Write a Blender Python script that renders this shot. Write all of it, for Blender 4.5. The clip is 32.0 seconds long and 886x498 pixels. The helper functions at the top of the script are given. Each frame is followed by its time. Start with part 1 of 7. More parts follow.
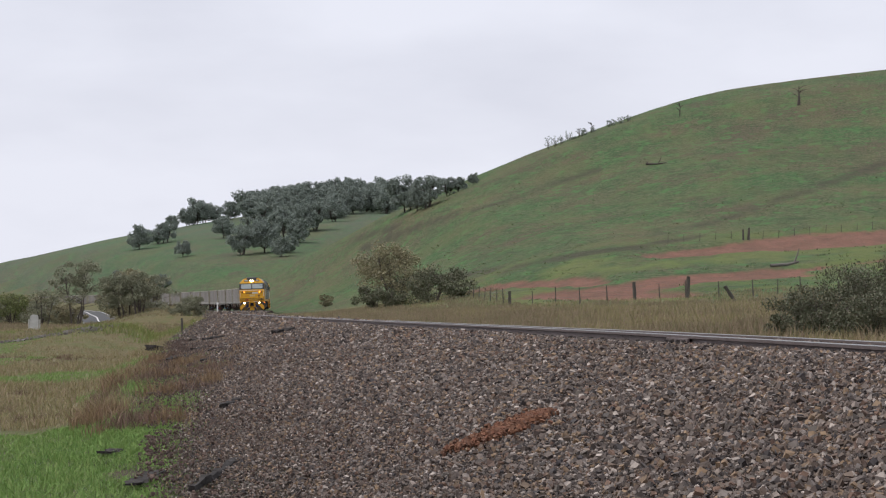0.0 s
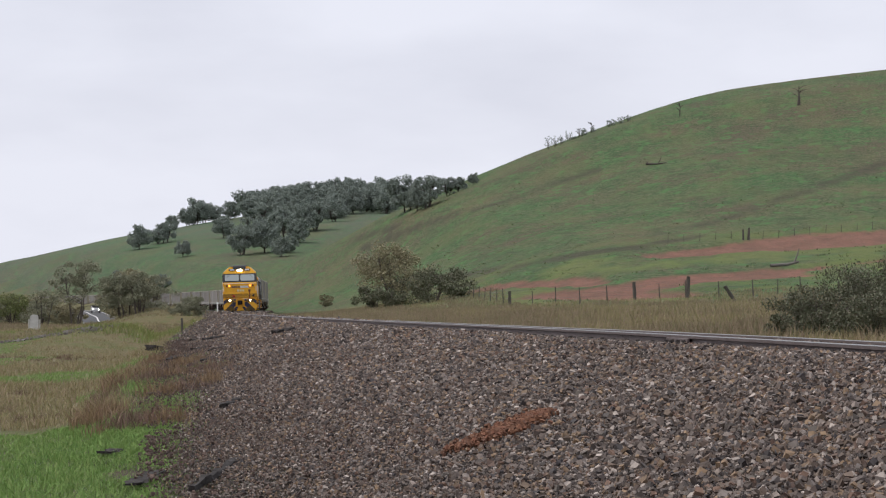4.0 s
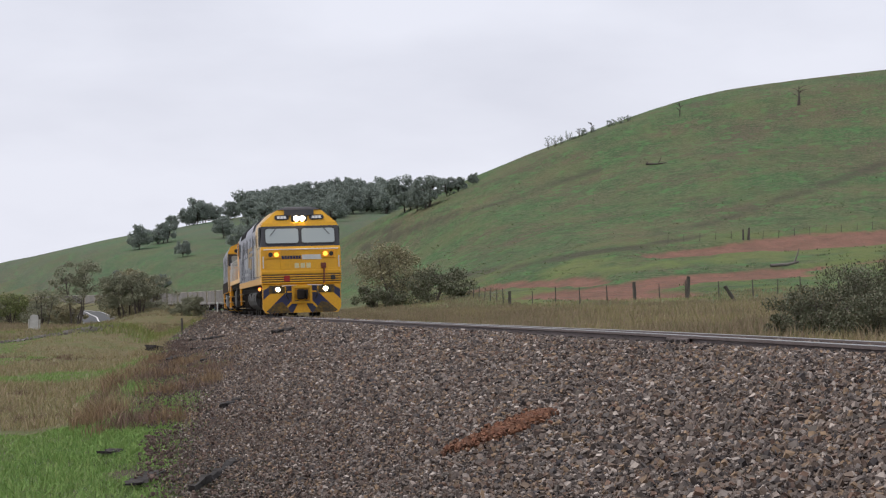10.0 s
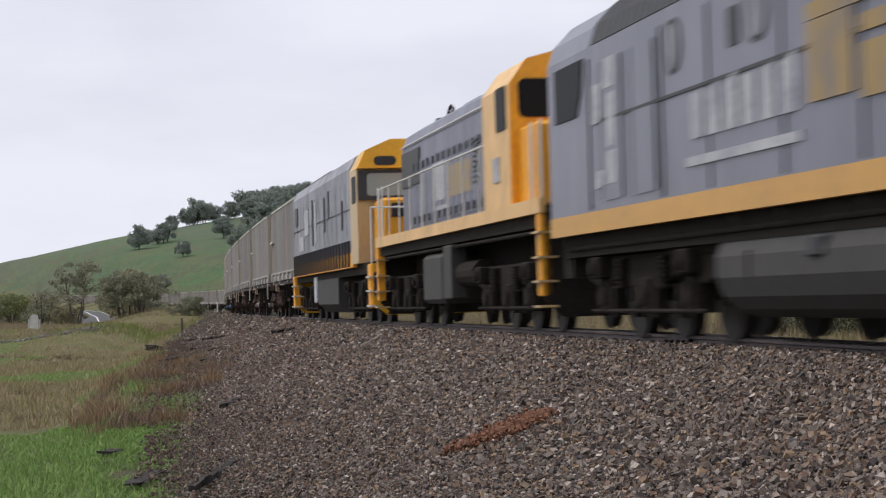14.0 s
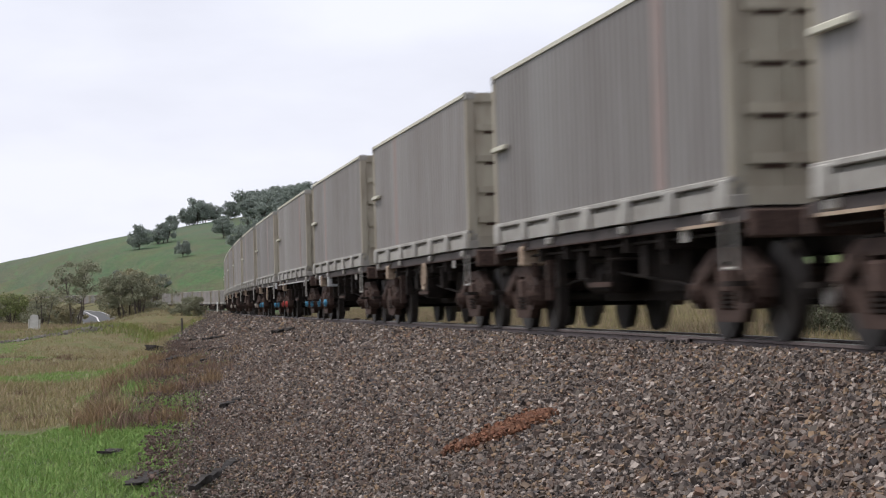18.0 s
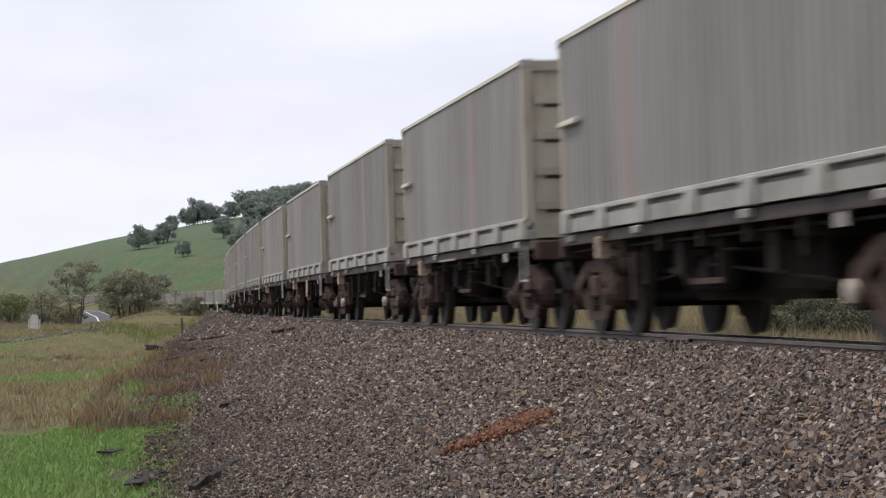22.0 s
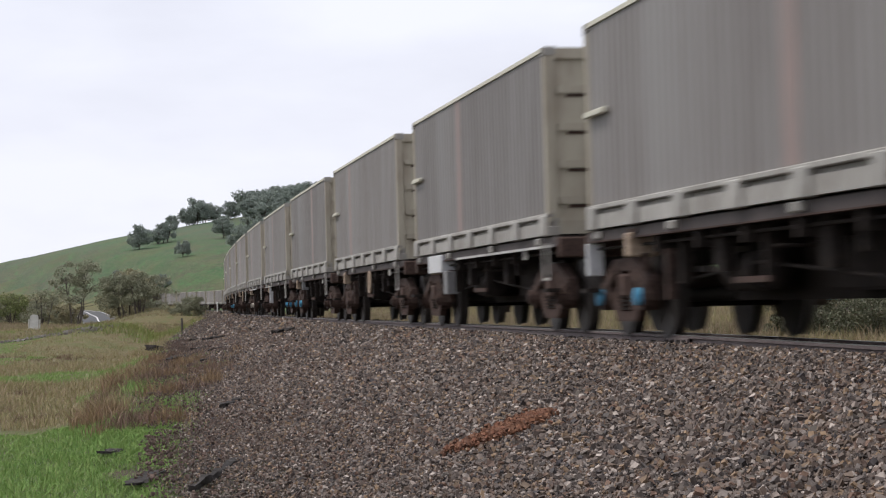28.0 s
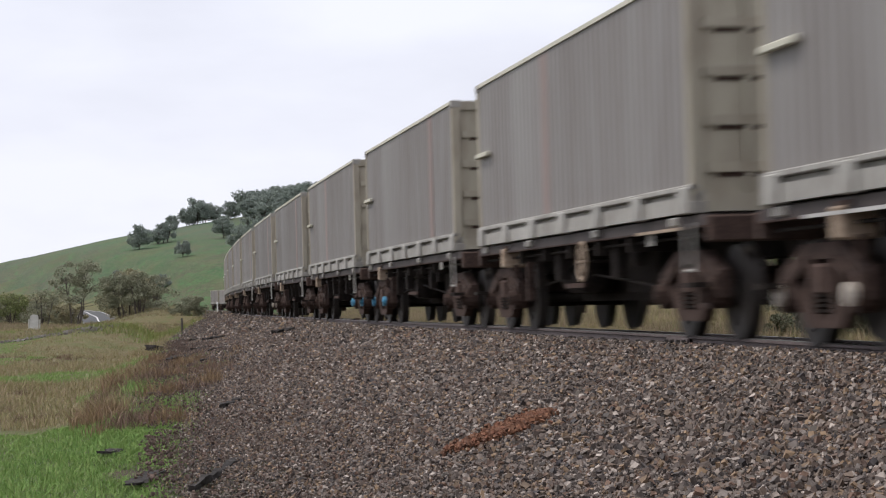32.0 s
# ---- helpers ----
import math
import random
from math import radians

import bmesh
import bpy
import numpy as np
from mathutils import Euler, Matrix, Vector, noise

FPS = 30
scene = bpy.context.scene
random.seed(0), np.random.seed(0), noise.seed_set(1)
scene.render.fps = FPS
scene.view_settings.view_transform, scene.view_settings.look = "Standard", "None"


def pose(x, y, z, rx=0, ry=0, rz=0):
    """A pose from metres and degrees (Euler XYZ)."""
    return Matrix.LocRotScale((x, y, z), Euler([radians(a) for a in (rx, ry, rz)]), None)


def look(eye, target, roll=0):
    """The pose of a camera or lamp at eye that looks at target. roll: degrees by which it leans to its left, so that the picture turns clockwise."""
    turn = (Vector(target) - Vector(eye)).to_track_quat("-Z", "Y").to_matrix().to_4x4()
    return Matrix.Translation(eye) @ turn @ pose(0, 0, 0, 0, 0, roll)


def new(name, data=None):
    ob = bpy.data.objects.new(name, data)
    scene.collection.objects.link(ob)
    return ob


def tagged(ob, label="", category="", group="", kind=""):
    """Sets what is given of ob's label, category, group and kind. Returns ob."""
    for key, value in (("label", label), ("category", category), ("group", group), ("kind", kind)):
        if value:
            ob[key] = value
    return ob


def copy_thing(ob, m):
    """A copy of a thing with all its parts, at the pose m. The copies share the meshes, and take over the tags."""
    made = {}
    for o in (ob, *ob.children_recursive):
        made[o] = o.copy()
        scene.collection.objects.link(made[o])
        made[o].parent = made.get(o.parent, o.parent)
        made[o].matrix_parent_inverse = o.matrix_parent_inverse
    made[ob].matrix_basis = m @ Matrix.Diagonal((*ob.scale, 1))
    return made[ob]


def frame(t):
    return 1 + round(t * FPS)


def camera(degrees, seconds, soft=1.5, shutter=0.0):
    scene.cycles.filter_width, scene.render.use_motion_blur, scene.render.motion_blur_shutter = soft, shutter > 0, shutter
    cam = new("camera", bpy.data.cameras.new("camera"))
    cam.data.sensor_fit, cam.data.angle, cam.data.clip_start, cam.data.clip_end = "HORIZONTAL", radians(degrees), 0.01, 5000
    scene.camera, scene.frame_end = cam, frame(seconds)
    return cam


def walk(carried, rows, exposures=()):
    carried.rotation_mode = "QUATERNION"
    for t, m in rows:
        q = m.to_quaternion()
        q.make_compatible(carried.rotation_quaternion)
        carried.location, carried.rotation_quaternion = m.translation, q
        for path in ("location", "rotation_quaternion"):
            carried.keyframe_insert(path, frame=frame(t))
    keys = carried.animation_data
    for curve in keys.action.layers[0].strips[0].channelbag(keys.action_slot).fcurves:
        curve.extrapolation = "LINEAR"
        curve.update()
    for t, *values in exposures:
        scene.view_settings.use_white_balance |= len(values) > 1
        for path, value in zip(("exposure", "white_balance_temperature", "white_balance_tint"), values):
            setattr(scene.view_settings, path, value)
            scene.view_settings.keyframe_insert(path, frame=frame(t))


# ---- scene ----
cam = camera(22.90, 32.0, soft=1.2, shutter=0.6)
EYE_Z = 0.277
walk(cam, [(0.0, pose(0, 0, EYE_Z, 91.572, 0, 0)), (28.6, pose(0, 0, EYE_Z, 91.572, 0, 0)), (29.0, pose(0, 0, EYE_Z, 91.600, 0, 0)), (29.4, pose(0, 0, EYE_Z, 91.572, 0, 0)), (32.0, pose(0, 0, EYE_Z, 91.572, 0, 0))],
     exposures=[(0.0, 0.10), (11.5, 0.10), (13.2, 0.05), (14.5, 0.20), (17.0, 0.29), (32.0, 0.29)])

# ---- light: overcast sky, weak wide sun ----
world = bpy.data.worlds.new("overcast_sky")
scene.world = world
world.use_nodes = True
SUN_EL, SUN_ROT = radians(60), radians(275)


def build_world():
    nt = world.node_tree
    nt.nodes.clear()
    out = nt.nodes.new("ShaderNodeOutputWorld")
    bg = nt.nodes.new("ShaderNodeBackground")
    sky = nt.nodes.new("ShaderNodeTexSky")
    sky.sky_type = "NISHITA"
    sky.sun_disc = False
    sky.sun_elevation = SUN_EL
    sky.sun_rotation = SUN_ROT
    sky.dust_density = 4.0
    coord = nt.nodes.new("ShaderNodeTexCoord")
    mapping = nt.nodes.new("ShaderNodeMapping")
    mapping.inputs["Scale"].default_value = (3.0, 3.0, 9.0)
    noise_tex = nt.nodes.new("ShaderNodeTexNoise")
    noise_tex.inputs["Scale"].default_value = 2.2
    noise_tex.inputs["Detail"].default_value = 5
    ramp = nt.nodes.new("ShaderNodeValToRGB")
    ramp.color_ramp.elements[0].position = 0.25
    ramp.color_ramp.elements[0].color = (6.85, 7.0, 7.95, 1)
    ramp.color_ramp.elements[1].position = 0.62
    ramp.color_ramp.elements[1].color = (8.0, 8.15, 9.1, 1)
    mix = nt.nodes.new("ShaderNodeMix")
    mix.data_type = "RGBA"
    mix.inputs["Factor"].default_value = 0.93
    nt.links.new(coord.outputs["Generated"], mapping.inputs["Vector"])
    nt.links.new(mapping.outputs["Vector"], noise_tex.inputs["Vector"])
    nt.links.new(noise_tex.outputs["Fac"], ramp.inputs["Fac"])
    nt.links.new(sky.outputs["Color"], mix.inputs[6])
    nt.links.new(ramp.outputs["Color"], mix.inputs[7])
    nt.links.new(mix.outputs[2], bg.inputs["Color"])
    bg.inputs["Strength"].default_value = 0.1
    nt.links.new(bg.outputs["Background"], out.inputs["Surface"])


build_world()
sun_data = bpy.data.lights.new("sun", "SUN")
sun_data.energy = 1.75
sun_data.angle = radians(18)
sun_data.color = (1.0, 0.96, 0.9)
sun = new("sun", sun_data)
sun.matrix_world = look((0, 0, 0), (-math.sin(SUN_ROT) * math.cos(SUN_EL), -math.cos(SUN_ROT) * math.cos(SUN_EL), -math.sin(SUN_EL)))

# ---- materials ----


def mat(name, color, rough=0.7, metal=0.0, vary=0.15, scale=4.0, bump=0.0, color2=None, fine=40.0, stretch=(1, 1, 1), rand=0.0, spec=0.4, space="Object"):
    """A procedural surface: base colour mottled at two scales towards color2, with fine bump and optional random shade per object."""
    m = bpy.data.materials.new(name)
    m.use_nodes = True
    nt = m.node_tree
    b = nt.nodes["Principled BSDF"]
    b.inputs["Roughness"].default_value = rough
    b.inputs["Metallic"].default_value = metal
    b.inputs["Specular IOR Level"].default_value = spec
    c2 = color2 if color2 else tuple(c * 0.55 for c in color)
    coord = nt.nodes.new("ShaderNodeTexCoord")
    mp = nt.nodes.new("ShaderNodeMapping")
    mp.inputs["Scale"].default_value = stretch
    nt.links.new(coord.outputs[space], mp.inputs["Vector"])
    n1 = nt.nodes.new("ShaderNodeTexNoise")
    n1.inputs["Scale"].default_value = scale
    n1.inputs["Detail"].default_value = 5
    n2 = nt.nodes.new("ShaderNodeTexNoise")
    n2.inputs["Scale"].default_value = fine
    n2.inputs["Detail"].default_value = 3
    for n in (n1, n2):
        nt.links.new(mp.outputs["Vector"], n.inputs["Vector"])
    add = nt.nodes.new("ShaderNodeMath")
    add.operation = "ADD"
    nt.links.new(n1.outputs["Fac"], add.inputs[0])
    nt.links.new(n2.outputs["Fac"], add.inputs[1])
    rng = nt.nodes.new("ShaderNodeMapRange")
    rng.inputs["From Min"].default_value = 0.75
    rng.inputs["From Max"].default_value = 1.35
    rng.inputs["To Max"].default_value = min(1.0, vary * 3)
    nt.links.new(add.outputs[0], rng.inputs["Value"])
    mix = nt.nodes.new("ShaderNodeMix")
    mix.data_type = "RGBA"
    nt.links.new(rng.outputs["Result"], mix.inputs["Factor"])
    mix.inputs[6].default_value = (*color, 1)
    mix.inputs[7].default_value = (*c2, 1)
    last = mix.outputs[2]
    if rand:
        info = nt.nodes.new("ShaderNodeObjectInfo")
        hsv = nt.nodes.new("ShaderNodeHueSaturation")
        r2 = nt.nodes.new("ShaderNodeMapRange")
        r2.inputs["To Min"].default_value = 1 - rand
        r2.inputs["To Max"].default_value = 1 + rand
        nt.links.new(info.outputs["Random"], r2.inputs["Value"])
        nt.links.new(r2.outputs["Result"], hsv.inputs["Value"])
        nt.links.new(last, hsv.inputs["Color"])
        last = hsv.outputs["Color"]
    nt.links.new(last, b.inputs["Base Color"])
    if bump:
        bp = nt.nodes.new("ShaderNodeBump")
        bp.inputs["Strength"].default_value = bump
        bp.inputs["Distance"].default_value = 0.02
        nt.links.new(n2.outputs["Fac"], bp.inputs["Height"])
        nt.links.new(bp.outputs["Normal"], b.inputs["Normal"])
    return m


def island_mat(name, colors, rough=0.85, bump=0.2, fine=60.0, detail=0.35):
    """Surface whose colour is picked per loose piece from a short palette, with grain on each piece."""
    m = bpy.data.materials.new(name)
    m.use_nodes = True
    nt = m.node_tree
    b = nt.nodes["Principled BSDF"]
    b.inputs["Roughness"].default_value = rough
    b.inputs["Specular IOR Level"].default_value = 0.3
    geo = nt.nodes.new("ShaderNodeNewGeometry")
    ramp = nt.nodes.new("ShaderNodeValToRGB")
    ramp.color_ramp.interpolation = "LINEAR"
    els = ramp.color_ramp.elements
    while len(els) < len(colors):
        els.new(0.5)
    for i, c in enumerate(colors):
        els[i].position = i / (len(colors) - 1)
        els[i].color = (*c, 1)
    nt.links.new(geo.outputs["Random Per Island"], ramp.inputs["Fac"])
    n = nt.nodes.new("ShaderNodeTexNoise")
    n.inputs["Scale"].default_value = fine
    n.inputs["Detail"].default_value = 3
    coord = nt.nodes.new("ShaderNodeTexCoord")
    nt.links.new(coord.outputs["Object"], n.inputs["Vector"])
    mul = nt.nodes.new("ShaderNodeMix")
    mul.data_type = "RGBA"
    mul.blend_type = "MULTIPLY"
    mul.inputs["Factor"].default_value = detail
    nt.links.new(ramp.outputs["Color"], mul.inputs[6])
    nt.links.new(n.outputs["Fac"], mul.inputs[7])
    nt.links.new(mul.outputs[2], b.inputs["Base Color"])
    if bump:
        bp = nt.nodes.new("ShaderNodeBump")
        bp.inputs["Strength"].default_value = bump
        bp.inputs["Distance"].default_value = 0.01
        nt.links.new(n.outputs["Fac"], bp.inputs["Height"])
        nt.links.new(bp.outputs["Normal"], b.inputs["Normal"])
    return m


def glow(name, color, strength):
    m = bpy.data.materials.new(name)
    m.use_nodes = True
    b = m.node_tree.nodes["Principled BSDF"]
    b.inputs["Base Color"].default_value = (*color, 1)
    b.inputs["Emission Color"].default_value = (*color, 1)
    b.inputs["Emission Strength"].default_value = strength
    return m


# ---- the line of the track: y is the distance along the view, x to its right ----
CANT = 1.6


def track_x(d):
    if d < 280:
        return 7.602 - 0.1745 * d + 0.000221 * d * d
    return -23.93 - 0.0507 * (d - 280) - 0.0006 * (d - 280) ** 2


def track_z(d):
    if d < 34:
        return -1.33e-4 * (34 - max(d, 16)) ** 2
    return 1.5e-6 * (d - 290) ** 2 if d > 290 else 0.0


# arc length along the track, growing in the train's direction of travel (towards smaller d)
TABLE_D = np.arange(900.0, -520.0, -1.0)
TABLE_X = np.array([track_x(d) for d in TABLE_D])
TABLE_S = np.concatenate([[0.0], np.cumsum(np.hypot(np.diff(TABLE_X), np.diff(TABLE_D)))])


def on_track(s):
    """Pose of a vehicle centred s metres along: its own +x points ahead, origin at rail level on the centre line."""
    d = float(np.interp(s, TABLE_S, TABLE_D))
    x = float(np.interp(s, TABLE_S, TABLE_X))
    ahead = (track_x(d - 1) - track_x(d + 1), -2.0)
    rz = math.degrees(math.atan2(ahead[1], ahead[0]))
    return pose(x, d, track_z(d) - 0.015, 0, 0, rz) @ pose(0, 0, 0, CANT, 0, 0)


def side(x, d):
    """Metres across the track from its centre line; negative on the camera's side."""
    return (x - track_x(d)) * 0.988


def smooth(a, b, v):
    u = max(0.0, min(1.0, (v - a) / (b - a)))
    return u * u * (3 - 2 * u)


def grass_line(d):
    """Where grass gives way to stone on the near slope, across the track."""
    line = -8.3 + 0.087 * d
    return toe(d) + max(0.0, line - toe(d)) * smooth(50, 44, d)


def toe(d):
    return min(-2.7, -7.6 + 0.04 * d)


def hill_right(x, d):
    u = max(0.0, (d - 120) / 330)
    f = u ** 1.75 if u < 0.9 else 0.8317 + (1.0 - 0.8317) * math.sin(min(1.0, (u - 0.9) / 0.25) * math.pi / 2) * 1.15
    if d > 560:
        f *= max(0.25, 1 - (d - 560) / 900)
    return f * 52.9 / (1 + math.exp(-max(-60, min(60, (x - 6) / 30.5))))


# the road's centre line on the low ground, and the height of that ground along the view
ROAD = [(-108.0, 545.0), (-90.5, 500.0), (-81.5, 472.0), (-73.1, 445.0), (-67.7, 420.0), (-63.0, 398.0), (-59.2, 377.0), (-54.5, 357.0), (-49.5, 335.0), (-43.5, 300.0)]
ROAD_Z = [0.95, 0.40, 0.05, -0.30, -0.78, -1.25, -1.95, -2.25, -2.4, -2.4]
LOW_D, LOW_Z = np.array([r[1] for r in ROAD[::-1]] + [640.0]), np.array(ROAD_Z[::-1] + [1.6])


def low_ground(d):
    """Height of the flat on the camera's side, falling to the road and rising beyond it."""
    if d < 300:
        return -1.2 + 0.25 * smooth(60, 150, d) - 1.55 * smooth(165, 300, d)
    return float(np.interp(d, LOW_D, LOW_Z)) - 0.12


def hill_left(x, d):
    f = smooth(330, 1080, d)
    f *= max(0.3, 1 - max(0, d - 1100) / 1500)
    return f * 50.4 / (1 + math.exp(-max(-60, min(60, (x + 152) / 42))))


def capsule(x, d, ax, ad, bx, bd, r):
    """1 inside a rounded bar from a to b, falling to 0 at its edge."""
    vx, vd = bx - ax, bd - ad
    k = max(0.0, min(1.0, ((x - ax) * vx + (d - ad) * vd) / (vx * vx + vd * vd)))
    gap = math.hypot(x - ax - k * vx, (d - ad - k * vd) * 0.45)
    return smooth(r * 1.25, r * 0.55, gap)


def soil_at(x, d):
    """Bare red earth on the scoured slope beyond the fence."""
    n = 1.2 * noise.noise((x * 0.22, d * 0.09, 2.0)) + 0.8 * noise.noise((x * 0.7, d * 0.3, 5.0))
    v = 0.0
    for a in ((4.0, 224, 13, 196, 3.2), (9.5, 182, 15.5, 160, 4.3), (14.5, 180, 27, 184, 4.8), (24, 224, 36, 230, 4.0), (36, 230, 56, 228, 5.6), (28, 186, 46, 200, 1.2)):
        v = max(v, capsule(x + n, d + 3 * n, *a))
    return v


def ground_z(x, d):
    e = side(x, d)
    tz = max(0.0, track_z(d))
    t = toe(d)
    if e < 0:
        if e > -1.75:
            z = -0.17
        elif e > t:
            z = -0.13 - 0.16 * (-1.75 - e) - 0.04 * smooth(0, 0.5, e - t)
        else:
            zt = -0.13 - 0.16 * (-1.75 - t)
            plain = low_ground(d)
            z = zt + (min(plain, zt) - zt) * (smooth(0, 1.6, t - e) if d < 160 else smooth(0, 9, t - e))
            z += 0.12 * (noise.noise((x * 0.21, d * 0.13, 0.3))) * smooth(0, 3, t - e)
    else:
        if e < 1.6:
            z = -0.16
        elif e < 3.2:
            z = -0.16 - 0.15 * (e - 1.6)
        else:
            z = -0.40 + 0.042 * min(e - 3.2, 60) * smooth(3.2, 12, e)
            z += 0.1 * noise.noise((x * 0.3, d * 0.2, 1.3))
    z += tz * smooth(60, 8, abs(e))
    h = hill_right(x, d) * smooth(3, 40, e) if d < 300 else hill_right(x, d) * max(smooth(3, 40, e), 0)
    low = smooth(-6, -16, e)
    g = hill_left(x, d) * (smooth(330, 560, d) * (1 - low) + smooth(540, 680, d) * low) * smooth(-4, 30, abs(e))
    z += max(h, g)
    # grassy bank beside the line, and low crests on the flat
    z += 0.75 * math.exp(-(((x + 12.6) / 3.4) ** 2 + ((d - 84) / 9) ** 2)) * smooth(-4.6, -6.6, e)
    z += 0.95 * math.exp(-(((x + 22.4) / 3.0) ** 2 + ((d - 176) / 13) ** 2))
    z += 0.25 * math.exp(-(((x + 24) / 9) ** 2 + ((d - 108) / 4) ** 2))
    if 140 < d < 260 and x > 0:
        z -= 0.45 * soil_at(x, d)
    if d > 120:
        z += 0.9 * noise.noise((x * 0.03, d * 0.02, 4.0)) * smooth(120, 260, d) * smooth(5, 40, abs(e)) * (1 - low * smooth(760, 600, d))
    return z


# ---- ground ----
# darker runnels and sheep tracks on the hill: from, to, half width
GULLIES = [
    (-15.8, 425, -2.4, 388, 1.0), (-2.4, 388, 7.3, 371, 1.0), (7.3, 371, 26, 378, 0.9), (31, 265, 46, 289, 0.8), (46, 289, 66, 325, 1.1),
    (1, 270, 8, 240, 1.6), (8, 240, 20, 235, 1.7), (20, 235, 28, 247, 1.2), (-9, 417, -19, 454, 0.9),
]
def cover(x, d, z):
    """Ground cover weights at a place: dry grass, bare red soil, dark earth and painted shade under ballast."""
    e = side(x, d)
    n = noise.noise((x * 0.11, d * 0.05, 7.0)) + 0.6 * noise.noise((x * 0.4, d * 0.2, 3.0))
    dry = soil = dark = 0.0
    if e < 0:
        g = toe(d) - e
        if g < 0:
            # Near-black under the ballast paints in the shade between its stones.
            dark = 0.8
        else:
            dark = smooth(0.8, 0.0, g + 0.5 * n)
            dry = max(0.0, min(1.0, smooth(21, 27, d + 3 * n) * smooth(40, 3, g + 3 * n)))
    else:
        dry = smooth(26, 10, e + 6 * n) * smooth(330, 200, d) if e > 2 else 0.6
        if d > 130 and e > 12:
            dry = max(dry * 0.7, 0.3 * smooth(-0.1, 0.5, n))
            if d < 270:
                soil = soil_at(x, d)
    if d > 150 and e > 10:
        w = 0.8 * noise.noise((x * 0.2, d * 0.06, 11.0))
        for a in GULLIES:
            dark = max(dark, 0.9 * capsule(x + w, d, a[0], a[1], a[2], a[3], a[4] * 1.5) * smooth(-0.6, 0.1, noise.noise((x * 0.35, d * 0.12, 6.0))))
    young = 0.0
    if e > 9 and 118 < d < 262:
        young = smooth(118, 150, d) * smooth(262, 225, d) * smooth(-0.35, 0.35, n + 0.5 * noise.noise((x * 0.15, d * 0.05, 31.0)))
    return dry, soil, dark, young


def build_ground():
    ds = np.concatenate([np.arange(-30, 12, 6.0), np.arange(12, 60, 0.6), np.arange(60, 150, 1.8), np.arange(150, 262, 2.0), np.arange(262, 460, 5), np.geomspace(460, 4500, 60)])
    us = np.concatenate([-np.geomspace(1500, 40, 28), np.arange(-38, -14, 1.5), np.arange(-14, 14, 0.45), np.arange(14, 80, 1.1), np.arange(80, 120, 2.5), np.geomspace(121, 1600, 26)])
    verts, cols = [], []
    for d in ds:
        base = track_x(min(d, 560)) if d < 560 else track_x(560)
        shift = base if d < 150 else base + 40 * smooth(150, 500, d)
        for u in us:
            x = u + shift
            z = ground_z(x, d)
            verts.append((x, d, z))
            cols.append(cover(x, d, z))
    n = len(us)
    faces = [(i * n + j, i * n + j + 1, (i + 1) * n + j + 1, (i + 1) * n + j) for i in range(len(ds) - 1) for j in range(n - 1)]
    me = bpy.data.meshes.new("ground")
    me.from_pydata(verts, [], faces)
    att = me.color_attributes.new("cover", "FLOAT_COLOR", "POINT")
    att.data.foreach_set("color", np.array([(a, b, c, y) for a, b, c, y in cols], dtype=np.float32).ravel())
    for p in me.polygons:
        p.use_smooth = True
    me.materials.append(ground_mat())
    return tagged(new("ground", me), "rolling paddock of green and dry grass with bare earth", "ground", kind="structure")


